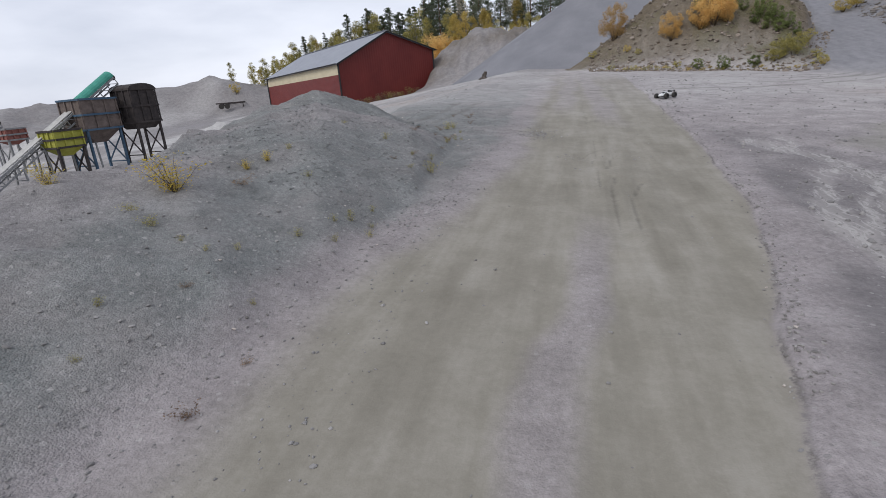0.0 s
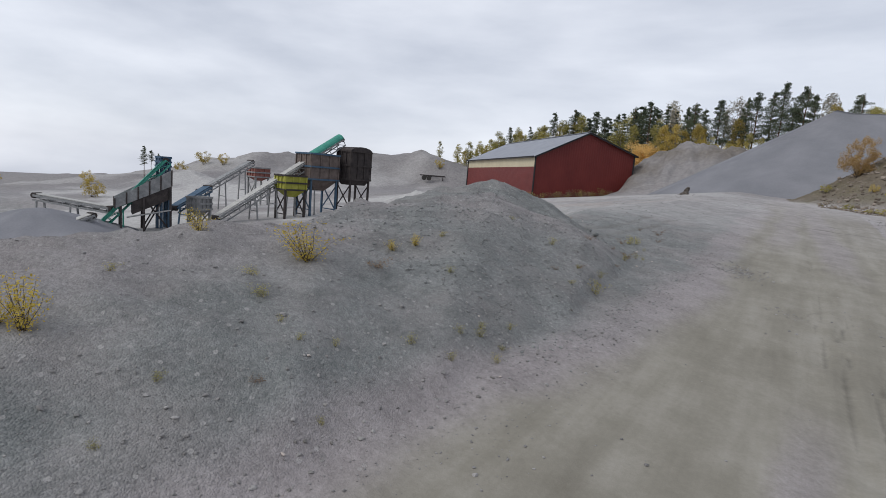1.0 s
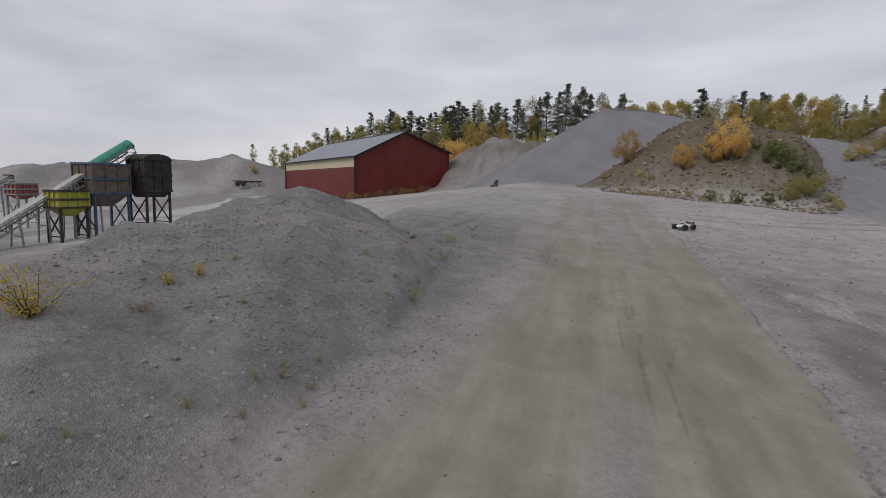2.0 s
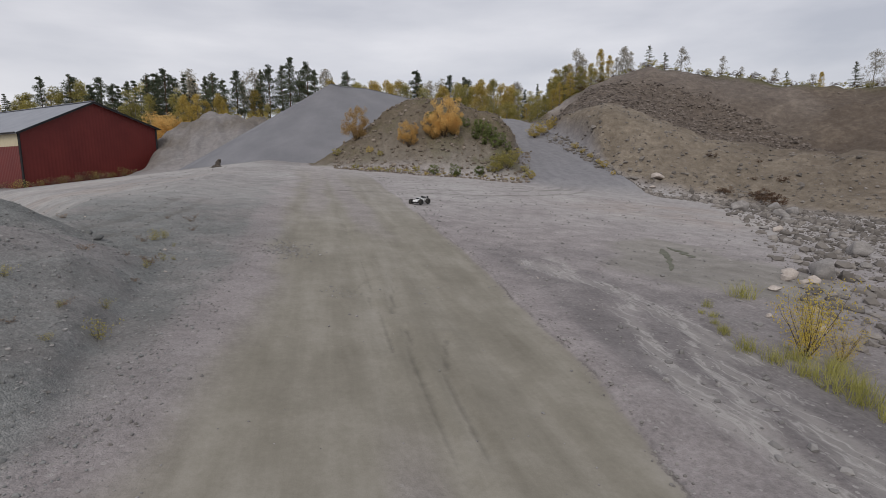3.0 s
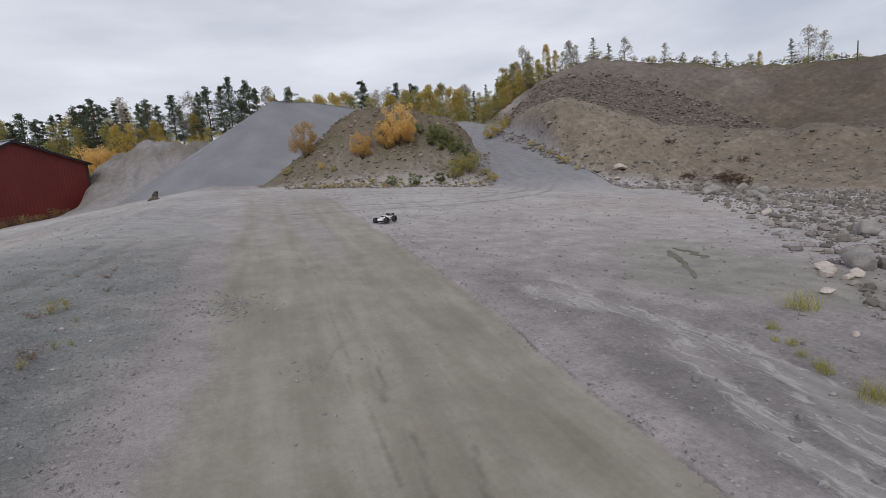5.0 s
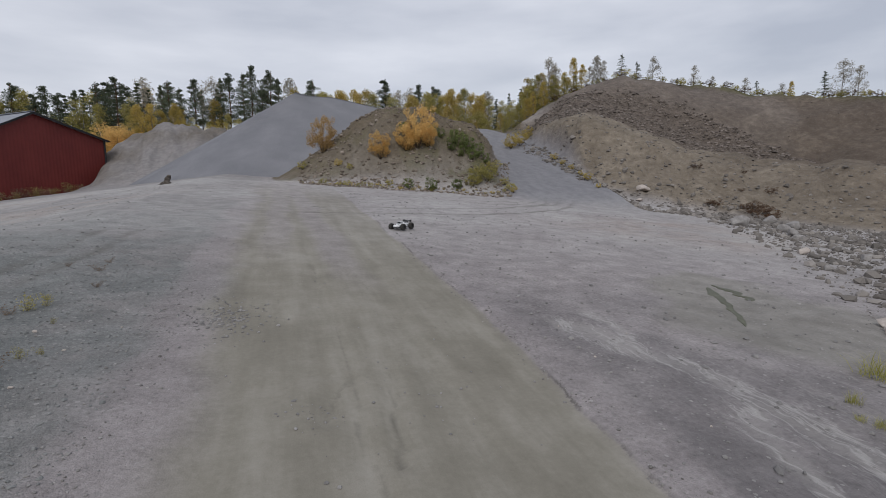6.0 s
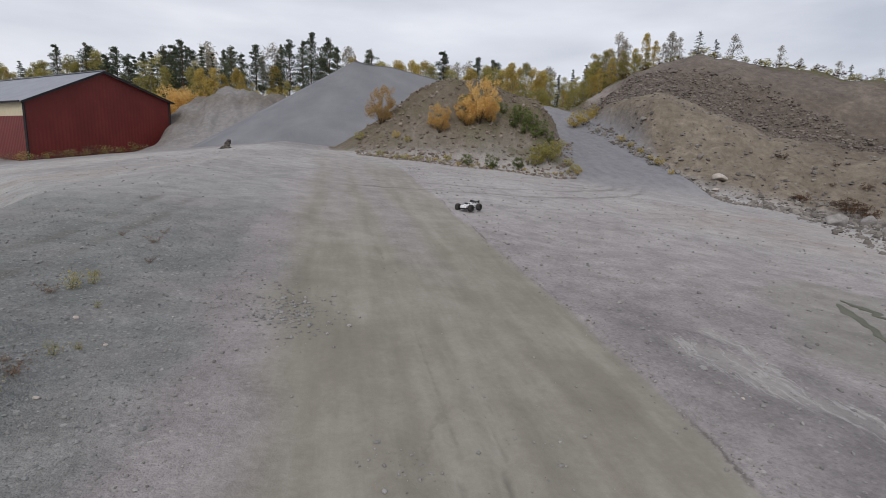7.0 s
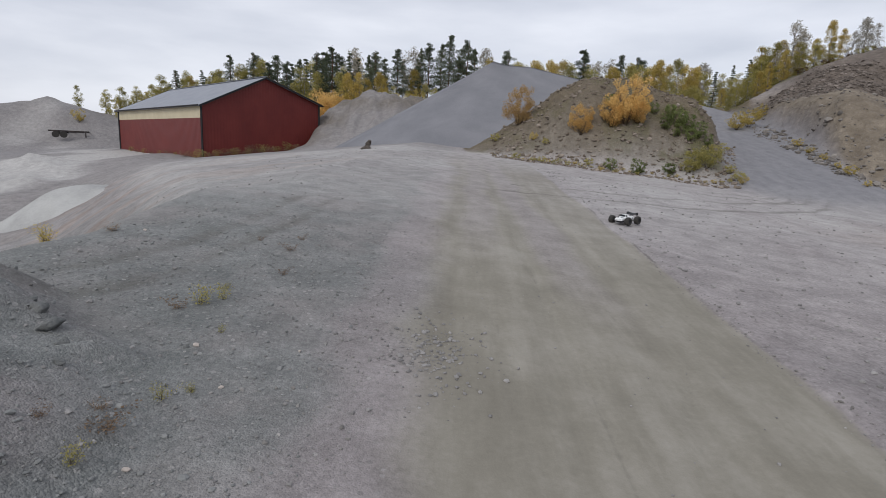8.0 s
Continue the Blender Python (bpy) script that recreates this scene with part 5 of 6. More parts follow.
BASE_F = np.array([(0, 11, 5), (0, 5, 1), (0, 1, 7), (0, 7, 10), (0, 10, 11), (1, 5, 9), (5, 11, 4), (11, 10, 2), (10, 7, 6), (7, 1, 8), (3, 9, 4), (3, 4, 2), (3, 2, 6), (3, 6, 8), (3, 8, 9), (4, 9, 5), (2, 4, 11), (6, 2, 10), (8, 6, 7), (9, 8, 1)])


def scatter(name, xs, ys, sizes, mat, label, category, seed, sink=0.25):
    """Loose stones as one mesh, each an angular lump of its own, lying on the ground."""
    rng = np.random.default_rng(seed)
    n = len(xs)
    zs = terrain(np.asarray(xs, float), np.asarray(ys, float))[0]
    v = BASE_V[None] * (1 + rng.uniform(-0.28, 0.28, (n, 12, 1))) * rng.uniform(0.6, 1.35, (n, 1, 3))
    a = rng.uniform(0, 6.28, n)
    c, s = np.cos(a)[:, None], np.sin(a)[:, None]
    v = np.stack([v[..., 0] * c - v[..., 1] * s, v[..., 0] * s + v[..., 1] * c, v[..., 2] * 0.75], -1)
    v = v * np.asarray(sizes)[:, None, None] + np.stack([xs, ys, zs + np.asarray(sizes) * (0.45 - sink)], -1)[:, None]
    f = BASE_F[None] + 12 * np.arange(n)[:, None, None]
    me = bpy.data.meshes.new(name)
    me.from_pydata(v.reshape(-1, 3).tolist(), [], f.reshape(-1, 3).tolist())
    me.materials.append(mat)
    return tagged(new(name, me), label, category, kind="stuff")


rg = np.random.default_rng(7)
# chips on the shoulders, the bank and the open gravel
n = 5200
sx = np.concatenate([rg.uniform(-2.6, -0.95, n // 2), rg.uniform(2.15, 4.6, n // 4), rg.uniform(-4.5, -1.8, n // 2)])
sy = np.concatenate([0.6 + 15 * rg.random(n // 2) ** 1.3, 2 + 14 * rg.random(n // 4) ** 1.2, 0.8 + 9 * rg.random(n // 2)])
scatter("gravel", sx, sy, 0.003 + 0.012 * rg.random(len(sx)) ** 7 + 0.003 * rg.random(len(sx)), CHIP, "loose grey stone chips along the dirt road", "gravel", 1)
BANK_CHIP = stone_mat("green_grey_crushed_stone", (0.15, 0.155, 0.153), (0.33, 0.33, 0.325))
gx, gy = rg.uniform(-4.4, -1.15, 9000), 4.5 + 10 * rg.random(9000) ** 1.2
keep = gx < np.interp(gy, [4, 8, 14], [-1.7, -1.3, -1.5]) + rg.normal(0, 0.3, 9000)
scatter("gravel", gx[keep], gy[keep], 0.003 + 0.007 * rg.random(keep.sum()) + 0.012 * rg.random(keep.sum()) ** 9, BANK_CHIP, "loose green-grey crushed stone beside the road", "gravel", 11)
# sparse chips on the worn road, and the stony patch in it
px = np.concatenate([rg.uniform(-0.9, 2.2, 260), rg.normal(-0.7, 0.2, 640), rg.normal(0.08, 0.13, 60), rg.normal(0.9, 0.3, 60)])
py = np.concatenate([rg.uniform(1.5, 20, 260), rg.normal(10.65, 0.32, 640), rg.normal(8.4, 0.14, 60), rg.normal(8.6, 0.4, 60)])
psize = 0.004 + 0.012 * rg.random(len(px)) ** 3
psize[260:] = 0.004 + 0.016 * rg.random(len(px) - 260) ** 3
psize[900:] *= 0.75
scatter("gravel", px, py, psize, CHIP, "few stone chips pressed into the worn road", "gravel", 2)
# crumbs along the lip of the road
ey = 2.5 + 13 * rg.random(1500) ** 1.3
ex = np.interp(ey, [1, 2.2, 3.4, 4.7, 6, 8, 10, 14, 20], [0.9, 1.15, 1.45, 1.75, 1.97, 2.12, 2.17, 2.25, 2.4]) + rg.normal(0.05, 0.07, 1500)
scatter("gravel", ex, ey, 0.003 + 0.011 * rg.random(1500) ** 4, ROAD_CHIP, "crumbled stones along the edge of the road", "gravel", 12)
# dark crumbs at the foot of the bank
ey = 2.0 + 10 * rg.random(1300)
ex = np.interp(ey, [1.3, 3, 5, 8, 14], [-1.95, -1.75, -1.45, -1.25, -1.3]) + rg.normal(0, 0.14, 1300)
scatter("gravel", ex, ey, 0.003 + 0.012 * rg.random(1300) ** 5, ROAD_CHIP, "dark crumbs at the foot of the gravel bank", "gravel", 13)
# open ground towards the hill
ox, oy = 2.5 + 11.5 * rg.random(5000) ** 1.5, 3.5 + 26 * rg.random(5000) ** 1.7
scatter("gravel", ox, oy, 0.005 + 0.032 * rg.random(5000) ** 6, CHIP, "scattered stones on the open gravel ground", "gravel", 3)
lx, ly = rg.uniform(-8, -2, 1300), rg.uniform(9, 32, 1300)
scatter("gravel", lx, ly, 0.006 + 0.022 * rg.random(1300) ** 4, CHIP, "scattered stones on the gravel edge", "gravel", 4)
# rock field at the foot of the cut hill
b = np.radians(rg.uniform(41, 74, 13000))
q = 6.5 + 23.5 * rg.random(13000) ** 0.8
front = np.interp(np.degrees(b), [41, 44.7, 47, 48.3, 50.5, 52.7, 55, 61, 74], [28.5, 20.8, 17.1, 14.4, 12.1, 9.5, 7.6, 6.3, 6.3])
keep = q > front - 0.6 + rg.gamma(1.3, 1.2 + 0.16 * q)
rx, ry = (q * np.sin(b))[keep], (4 + q * np.cos(b))[keep]
scatter("rubble", rx, ry, 0.008 + 0.13 * rg.random(len(rx)) ** 9 + 0.0008 * q[keep], RUBBLE, "field of grey rubble at the foot of the cut hill", "rubble", 5)
nx, ny = rg.uniform(4.6, 8.5, 900), rg.uniform(3.2, 8.5, 900)
keep = (nx > 4.75 + 0.35 * np.abs(ny - 5.5)) & (ny < 3.5 + nx * 0.75)
scatter("rubble", nx[keep], ny[keep], 0.02 + 0.07 * rg.random(keep.sum()) ** 3, RUBBLE, "rubble among grass beside the road", "rubble", 6)
# foot of the bank and of the ramp
b = np.radians(rg.uniform(25, 50, 1500))
foot = np.interp(np.degrees(b), HILL_FOOT[:, 0], HILL_FOOT[:, 1])
q = foot - 1.0 + rg.gamma(1.6, 1.5, 1500)
scatter("rubble", q * np.sin(b), 4 + q * np.cos(b), 0.035 + 0.17 * rg.random(1500) ** 5, RUBBLE, "rubble fallen to the foot of the sandy bank", "rubble", 7)
# dark stony band of the upper face
b = np.radians(rg.uniform(26, 58, 17000))
q = 42.5 + 13 * rg.random(17000)
w = np.clip(terrain(q * np.sin(b), 4 + q * np.cos(b))[1]["stony"] + 0.008, 0, 1)
keep = rg.random(17000) < w
scatter("rubble", (q * np.sin(b))[keep], (4 + q * np.cos(b))[keep], 0.03 + 0.12 * rg.random(keep.sum()) ** 4, DARK_RUBBLE, "dark broken stone on the upper face of the hill", "rubble", 8)
b = np.radians(rg.uniform(24, 62, 3800))
q = np.interp(np.degrees(b), HILL_FOOT[:, 0], HILL_FOOT[:, 1]) + rg.uniform(1, 13, 3800)
scatter("rubble", q * np.sin(b), 4 + q * np.cos(b), 0.02 + 0.12 * rg.random(3800) ** 7, RUBBLE, "stones lying on the sandy hill face", "rubble", 9)
# spoil hill
b = np.radians(rg.uniform(1.5, 23.5, 6000))
q = rg.uniform(29.5, 38.5, 6000)
scatter("rubble", q * np.sin(b), 4 + q * np.cos(b), 0.018 + 0.12 * rg.random(6000) ** 7, BROWN_RUBBLE, "stones in the brown spoil hill", "rubble", 10)


def boulder(x, y, r, seed, mat=None, flat=0.75, label="large rounded grey granite boulder", sink=0.25):
    rng = np.random.default_rng(seed)
    v = ICO3_V.copy()
    for k in range(14):
        d = rng.normal(size=3)
        d /= np.linalg.norm(d)
        h = rng.uniform(0.5, 0.78)
        over = np.maximum(v @ d - h, 0)
        v -= np.outer(over * 0.97, d)
    v *= rng.uniform(0.8, 1.25, 3) * (1, 1, flat)
    p = v * 2.1
    v *= 1 + 0.06 * np.array([noise.fractal(Vector(c) + Vector((seed, 0, 0)), 1.0, 2.0, 4) for c in p])[:, None]
    me = bpy.data.meshes.new("boulder")
    me.from_pydata((v * r).tolist(), [], ICO3_F)
    me.materials.append(mat or ROCK)
    me.polygons.foreach_set("use_smooth", np.ones(len(me.polygons), dtype=bool))
    ob = new("boulder", me)
    ob.matrix_world = Matrix.Translation((x, y, height(x, y) + r * flat * (1 - 2 * sink))) @ Matrix.Rotation(rng.uniform(0, 6.28), 4, "Z")
    return tagged(ob, label, "boulder", "boulders of the rock field")


for k, (x, y, r) in enumerate([(17.9, 21.8, 0.5), (8.15, 9.45, 0.3), (11.8, 11.7, 0.28), (17.6, 19.2, 0.28), (16.7, 18.3, 0.18), (18.4, 20.2, 0.3), (12.4, 11.2, 0.2), (14.3, 14.4, 0.17), (11.4, 13.2, 0.13), (13.1, 15.6, 0.14), (20.3, 21.4, 0.34), (21.5, 23.5, 0.3), (15.5, 16.0, 0.16), (10.3, 10.4, 0.13), (5.4, 5.5, 0.16), (5.75, 5.7, 0.13), (5.6, 5.05, 0.17), (6.2, 5.6, 0.2), (9.2, 8.4, 0.16)]):
    boulder(x, y, r, 100 + k)
for k, (x, y, r) in enumerate([(7.4, 9.4, 0.13), (7.2, 9.25, 0.12), (7.6, 9.15, 0.12), (7.62, 9.6, 0.13), (7.38, 9.08, 0.09), (13.1, 15.2, 0.18), (20.3, 31.1, 0.42), (19.1, 29.8, 0.2), (6.3, 8.6, 0.09), (5.9, 7.6, 0.07), (5.2, 6.9, 0.08), (5.0, 7.4, 0.05)]):
    boulder(x, y, r, 200 + k, ROCK_PALE, 0.7, "rounded pale pinkish boulder")
for k, (x, y, r) in enumerate([(-4.12, 12.77, 0.055), (-6.87, 16.16, 0.09), (-1.57, 10.37, 0.034), (-1.85, 9.8, 0.03), (-1.9, 9.01, 0.04), (-2.2, 10.2, 0.045), (2.79, 9.08, 0.03), (2.94, 10.06, 0.025), (2.91, 7.75, 0.028), (3.64, 9.76, 0.025), (-2.3, 2.9, 0.03), (-1.9, 2.4, 0.028), (-1.6, 4.1, 0.026), (-2.1, 4.6, 0.024), (1.45, 3.2, 0.03), (1.2, 2.6, 0.02), (1.5, 3.9, 0.02)]):
    o = boulder(x, y, r * 0.5, 300 + k, ROCK_PALE, 0.7, "small pale stone lying on gravel")
    o.name = "pebble"
    tagged(o, category="stone", group="loose stones by the road")

# ---- crushing and screening plant ----
STEEL_GREY = plain_mat("dusty_grey_steel", (0.16, 0.165, 0.17), (0.33, 0.33, 0.33), 3, 0.7, 0.2)
STEEL_DARK = plain_mat("dark_rusty_steel", (0.022, 0.02, 0.022), (0.075, 0.062, 0.058), 2.5, 0.8, 0.1)
STEEL_GREEN = plain_mat("green_painted_steel", (0.03, 0.17, 0.13), (0.07, 0.30, 0.23), 2, 0.55)
STEEL_BLUE = plain_mat("blue_painted_steel", (0.03, 0.065, 0.11), (0.08, 0.13, 0.19), 2, 0.6)
STEEL_YELLOW = plain_mat("yellow_green_painted_steel", (0.24, 0.24, 0.03), (0.38, 0.37, 0.08), 2, 0.6)
STEEL_RED = plain_mat("faded_red_steel", (0.20, 0.075, 0.06), (0.30, 0.13, 0.11), 2, 0.7)
STEEL_BROWN = plain_mat("brown_rusty_plate", (0.075, 0.058, 0.052), (0.18, 0.145, 0.13), 2, 0.8)
BELT = plain_mat("dusty_conveyor_belt", (0.30, 0.295, 0.28), (0.48, 0.47, 0.45), 3, 0.9)


def conveyor(a, b, width, label, frame_mat, belt_mat, legs, cover=None, cover_mat=None, depth=0.55):
    """Inclined belt on a lattice frame, with its legs down to the ground."""
    a, b = Vector(a), Vector(b)
    t = thing("conveyor", Matrix.Translation(a), label, "conveyor", "conveyors of the crushing plant")
    d = b - a
    side = Vector((d.y, -d.x, 0)).normalized() * width / 2
    up = side.cross(d).normalized()
    if up.z < 0:
        up = -up
    bm = bmesh.new()
    add_beam(bm, up * 0.12, d + up * 0.12, width * 0.8, 0.06)
    part("belt", bm, belt_mat, t, "dusty belt")
    for s in (-1, 1):
        bm = bmesh.new()
        add_beam(bm, side * s, d + side * s, 0.1, 0.14)
        add_beam(bm, side * s - up * depth, d + side * s - up * depth, 0.08, 0.1)
        n = max(4, int(d.length / 0.9))
        for k in range(n):
            p, q = d * (k / n) + side * s, d * ((k + 1) / n) + side * s
            add_beam(bm, p, q - up * depth, 0.05, 0.05)
            add_beam(bm, q, q - up * depth, 0.05, 0.05)
        part("side_frame", bm, frame_mat, t)
    for k, e in enumerate((Vector(), d)):
        bm = bmesh.new()
        add_tube(bm, e - side * 0.95, e + side * 0.95, 0.2, 0.2, 12)
        part("end_drum", bm, STEEL_DARK, t)
    for s in legs:
        p = d * s - up * depth
        g = height(a.x + p.x, a.y + p.y) - a.z
        for e in (-1, 1):
            bm = bmesh.new()
            add_beam(bm, p + side * e, Vector((p.x + side.x * e * 1.5, p.y + side.y * e * 1.5, g - 0.1)), 0.1, 0.1)
            part("leg", bm, frame_mat, t)
        bm = bmesh.new()
        z = (p.z + g) / 2
        add_beam(bm, Vector((p.x - side.x * 1.25, p.y - side.y * 1.25, z)), Vector((p.x + side.x * 1.25, p.y + side.y * 1.25, z)), 0.07, 0.07)
        part("brace", bm, frame_mat, t)
    if cover:
        c0, c1 = cover
        bm = bmesh.new()
        rings = []
        for s in (c0, c1):
            ring = []
            for k in range(9):
                w = math.pi * k / 8
                ring.append(bm.verts.new(d * s + side * 1.05 * math.cos(w) + up * (0.1 + 0.42 * math.sin(w))))
            rings.append(ring)
        for k in range(8):
            bm.faces.new((rings[0][k], rings[0][k + 1], rings[1][k + 1], rings[1][k]))
        bm.faces.new(rings[0])
        bm.faces.new(rings[1][::-1])
        part("cover", bm, cover_mat, t, "curved painted belt cover")
    return t


def hopper(lo, hi, drop, label, mat, leg_mat, turn=0.0, taper=0.35, roof=False):
    """A bin with stiffened plates and a tapering outlet, on four legs."""
    c = Vector(((lo[0] + hi[0]) / 2, (lo[1] + hi[1]) / 2, lo[2]))
    w, l, h = hi[0] - lo[0], hi[1] - lo[1], hi[2] - lo[2]
    t = thing("hopper", Matrix.Translation(c) @ Matrix.Rotation(turn, 4, "Z"), label, "hopper", "hoppers of the crushing plant")
    bm = bmesh.new()
    add_box(bm, (-w / 2, -l / 2, 0), (w / 2, l / 2, h), 0.05)
    part("bin", bm, mat, t)
    n = max(3, int(max(w, l) / 0.8))
    for k in range(n + 1):
        s = k / n
        for sy in (-1, 1):
            bm = bmesh.new()
            add_beam(bm, (w * (s - 0.5), sy * (l / 2 + 0.05), 0), (w * (s - 0.5), sy * (l / 2 + 0.05), h), 0.09, 0.09)
            part("stiffener", bm, mat, t)
        for sx in (-1, 1):
            bm = bmesh.new()
            add_beam(bm, (sx * (w / 2 + 0.05), l * (s - 0.5), 0), (sx * (w / 2 + 0.05), l * (s - 0.5), h), 0.09, 0.09)
            part("stiffener", bm, mat, t)
    bm = bmesh.new()
    for z in (0.02, h * 0.5, h):
        for sy in (-1, 1):
            add_beam(bm, (-w / 2 - 0.1, sy * (l / 2 + 0.08), z), (w / 2 + 0.1, sy * (l / 2 + 0.08), z), 0.08, 0.14)
        for sx in (-1, 1):
            add_beam(bm, (sx * (w / 2 + 0.08), -l / 2, z), (sx * (w / 2 + 0.08), l / 2, z), 0.08, 0.14)
    part("rim", bm, leg_mat, t)
    bm = bmesh.new()
    top = [bm.verts.new((sx * w / 2, sy * l / 2, -0.01)) for sx, sy in ((-1, -1), (1, -1), (1, 1), (-1, 1))]
    bot = [bm.verts.new((sx * w * taper / 2, sy * l * taper / 2, -drop)) for sx, sy in ((-1, -1), (1, -1), (1, 1), (-1, 1))]
    for k in range(4):
        bm.faces.new((top[k], bot[k], bot[(k + 1) % 4], top[(k + 1) % 4]))
    bm.faces.new(bot[::-1])
    bm.faces.new(top)
    part("outlet", bm, mat, t)
    g = height(c.x, c.y) - c.z - 0.15
    for sx in (-1, 1):
        for sy in (-1, 1):
            bm = bmesh.new()
            add_beam(bm, (sx * w * 0.46, sy * l * 0.46, 0), (sx * w * 0.46, sy * l * 0.46, g), 0.16, 0.16)
            part("leg", bm, leg_mat, t)
    for sy in (-1, 1):
        bm = bmesh.new()
        add_beam(bm, (-w * 0.46, sy * l * 0.46, g * 0.15), (w * 0.46, sy * l * 0.46, g * 0.8), 0.08, 0.08)
        add_beam(bm, (w * 0.46, sy * l * 0.46, g * 0.15), (-w * 0.46, sy * l * 0.46, g * 0.8), 0.08, 0.08)
        add_beam(bm, (-w * 0.46, sy * l * 0.46, g * 0.8), (w * 0.46, sy * l * 0.46, g * 0.8), 0.08, 0.08)
        part("cross_brace", bm, leg_mat, t)
    if roof:
        bm = bmesh.new()
        ring = []
        for x in (-w / 2 - 0.1, w / 2 + 0.1):
            ring.append([bm.verts.new((x, (l / 2 + 0.1) * math.cos(math.pi * k / 8), h + 0.45 * math.sin(math.pi * k / 8))) for k in range(9)])
        for k in range(8):
            bm.faces.new((ring[0][k], ring[0][k + 1], ring[1][k + 1], ring[1][k]))
        bm.faces.new(ring[0])
        bm.faces.new(ring[1][::-1])
        part("lid", bm, mat, t)
    return t


conveyor((-37.9, 24.8, -3.0), (-36.4, 36.4, 4.3), 1.0, "long dusty grey belt conveyor with a green hood at its head", STEEL_GREY, BELT, (0.25, 0.4, 0.55, 0.72), (0.72, 1.01), STEEL_GREEN)
hopper((-37.6, 32.4, 0.5), (-35.4, 35.4, 2.75), 1.0, "brown rusty steel bin on blue legs", STEEL_BROWN, STEEL_BLUE, -0.1)
hopper((-36.2, 36.0, 0.7), (-34.2, 38.4, 3.3), 0.5, "black steel silo with a rounded top on legs", STEEL_DARK, STEEL_DARK, -0.1, 0.7, True)
hopper((-37.0, 29.7, -0.5), (-35.4, 31.7, 0.7), 0.6, "yellow-green steel bin on dark legs", STEEL_YELLOW, STEEL_DARK, -0.15)
conveyor((-39.7, 17.1, -3.7), (-38.0, 20.9, 1.2), 0.8, "steep green belt conveyor of the screen", STEEL_GREEN, STEEL_GREEN, (0.3,), None, None, 0.4)


def screen_unit(a, b, wide, label):
    """Inclined screening box in a braced dark frame; a low end, b high end."""
    a, b = Vector(a), Vector(b)
    t = thing("screening_machine", Matrix.Translation(a), label, "screening machine")
    d = b - a
    side = Vector((d.y, -d.x, 0)).normalized() * wide / 2
    for s in (-1, 1):
        bm = bmesh.new()
        loft(bm, [[side * s * k + p for p in (Vector((0, 0, 0)), d, d + Vector((0, 0, 1.15)), Vector((0, 0, 0.7)))] for k in (1.0, 1.06)])
        part("side_plate", bm, STEEL_GREY, t, "dusty grey side plate")
        for k in range(6):
            bm = bmesh.new()
            p = d * (k / 5) + side * s * 1.1
            add_beam(bm, p, p + Vector((0, 0, 0.7 + 0.09 * k)), 0.07, 0.07)
            part("rib", bm, STEEL_DARK, t)
    bm = bmesh.new()
    loft(bm, [[d * k - side, d * k + side, d * k + side - Vector((0, 0, 0.9)), d * k - side - Vector((0, 0, 0.9))] for k in (0.3, 1.0)])
    part("underframe", bm, STEEL_DARK, t, "dark skirt under the screen")
    bm = bmesh.new()
    loft(bm, [[d * k - side + Vector((0, 0, 0.25)), d * k + side + Vector((0, 0, 0.25)), d * k + side + Vector((0, 0, 0.2)), d * k - side + Vector((0, 0, 0.2))] for k in (0.0, 1.0)])
    part("screen_deck", bm, BELT, t)
    for k in (0.1, 0.5, 0.98):
        for s in (-1, 1):
            p = d * k + side * s
            g = height(a.x + p.x, a.y + p.y) - a.z - 0.1
            bm = bmesh.new()
            add_beam(bm, p, Vector((p.x + side.x * s * 0.3, p.y + side.y * s * 0.3, g)), 0.14, 0.14)
            part("leg", bm, STEEL_DARK, t)
    for s in (-1, 1):
        p, q = d * 0.5 + side * s, d * 0.98 + side * s
        g = height(a.x + p.x, a.y + p.y) - a.z
        bm = bmesh.new()
        add_beam(bm, p, Vector((q.x, q.y, g)), 0.09, 0.09)
        add_beam(bm, q, Vector((p.x, p.y, g)), 0.09, 0.09)
        part("cross_brace", bm, STEEL_DARK, t)
    bm = bmesh.new()
    z = d.z * 0.55 - 0.9
    add_beam(bm, d * 0.2 + side * 1.3 + Vector((0, 0, -0.9)), d * 0.98 + side * 1.3 + Vector((0, 0, z - d.z)), 0.5, 0.05)
    part("walkway", bm, STEEL_GREY, t)
    return t


def loft(bm, sections):
    """Skin over cross sections of equal point count, closed at both ends."""
    rows = [[bm.verts.new(p) for p in s] for s in sections]
    for a, b in zip(rows, rows[1:]):
        for k in range(len(a)):
            bm.faces.new((a[k], b[k], b[(k + 1) % len(a)], a[(k + 1) % len(a)]))
    bm.faces.new(rows[0][::-1])
    bm.faces.new(rows[-1])


screen_unit((-39.2, 18.0, -2.3), (-37.9, 21.2, -0.6), 1.7, "dusty grey inclined screening machine on a dark braced frame")
hopper((-38.6, 20.6, 0.75), (-38.0, 21.2, 1.4), 0.15, "small blue drive housing at the conveyor head", STEEL_BLUE, STEEL_BLUE, 0.0, 0.9)
conveyor((-43.7, 15.0, -1.9), (-39.4, 17.9, -2.4), 0.7, "pale low belt conveyor", STEEL_GREY, BELT, (0.05, 0.5), None, None, 0.3)
conveyor((-38.6, 21.8, -2.3), (-40.8, 25.9, -0.8), 0.7, "blue steel belt conveyor between the screens", STEEL_BLUE, STEEL_BLUE, (0.3, 0.9), None, None, 0.35)
conveyor((-48.0, 29.5, -1.6), (-48.7, 35.6, 1.6), 0.8, "grey belt conveyor behind the screens", STEEL_GREY, STEEL_GREY, (0.4, 0.8), None, None, 0.4)
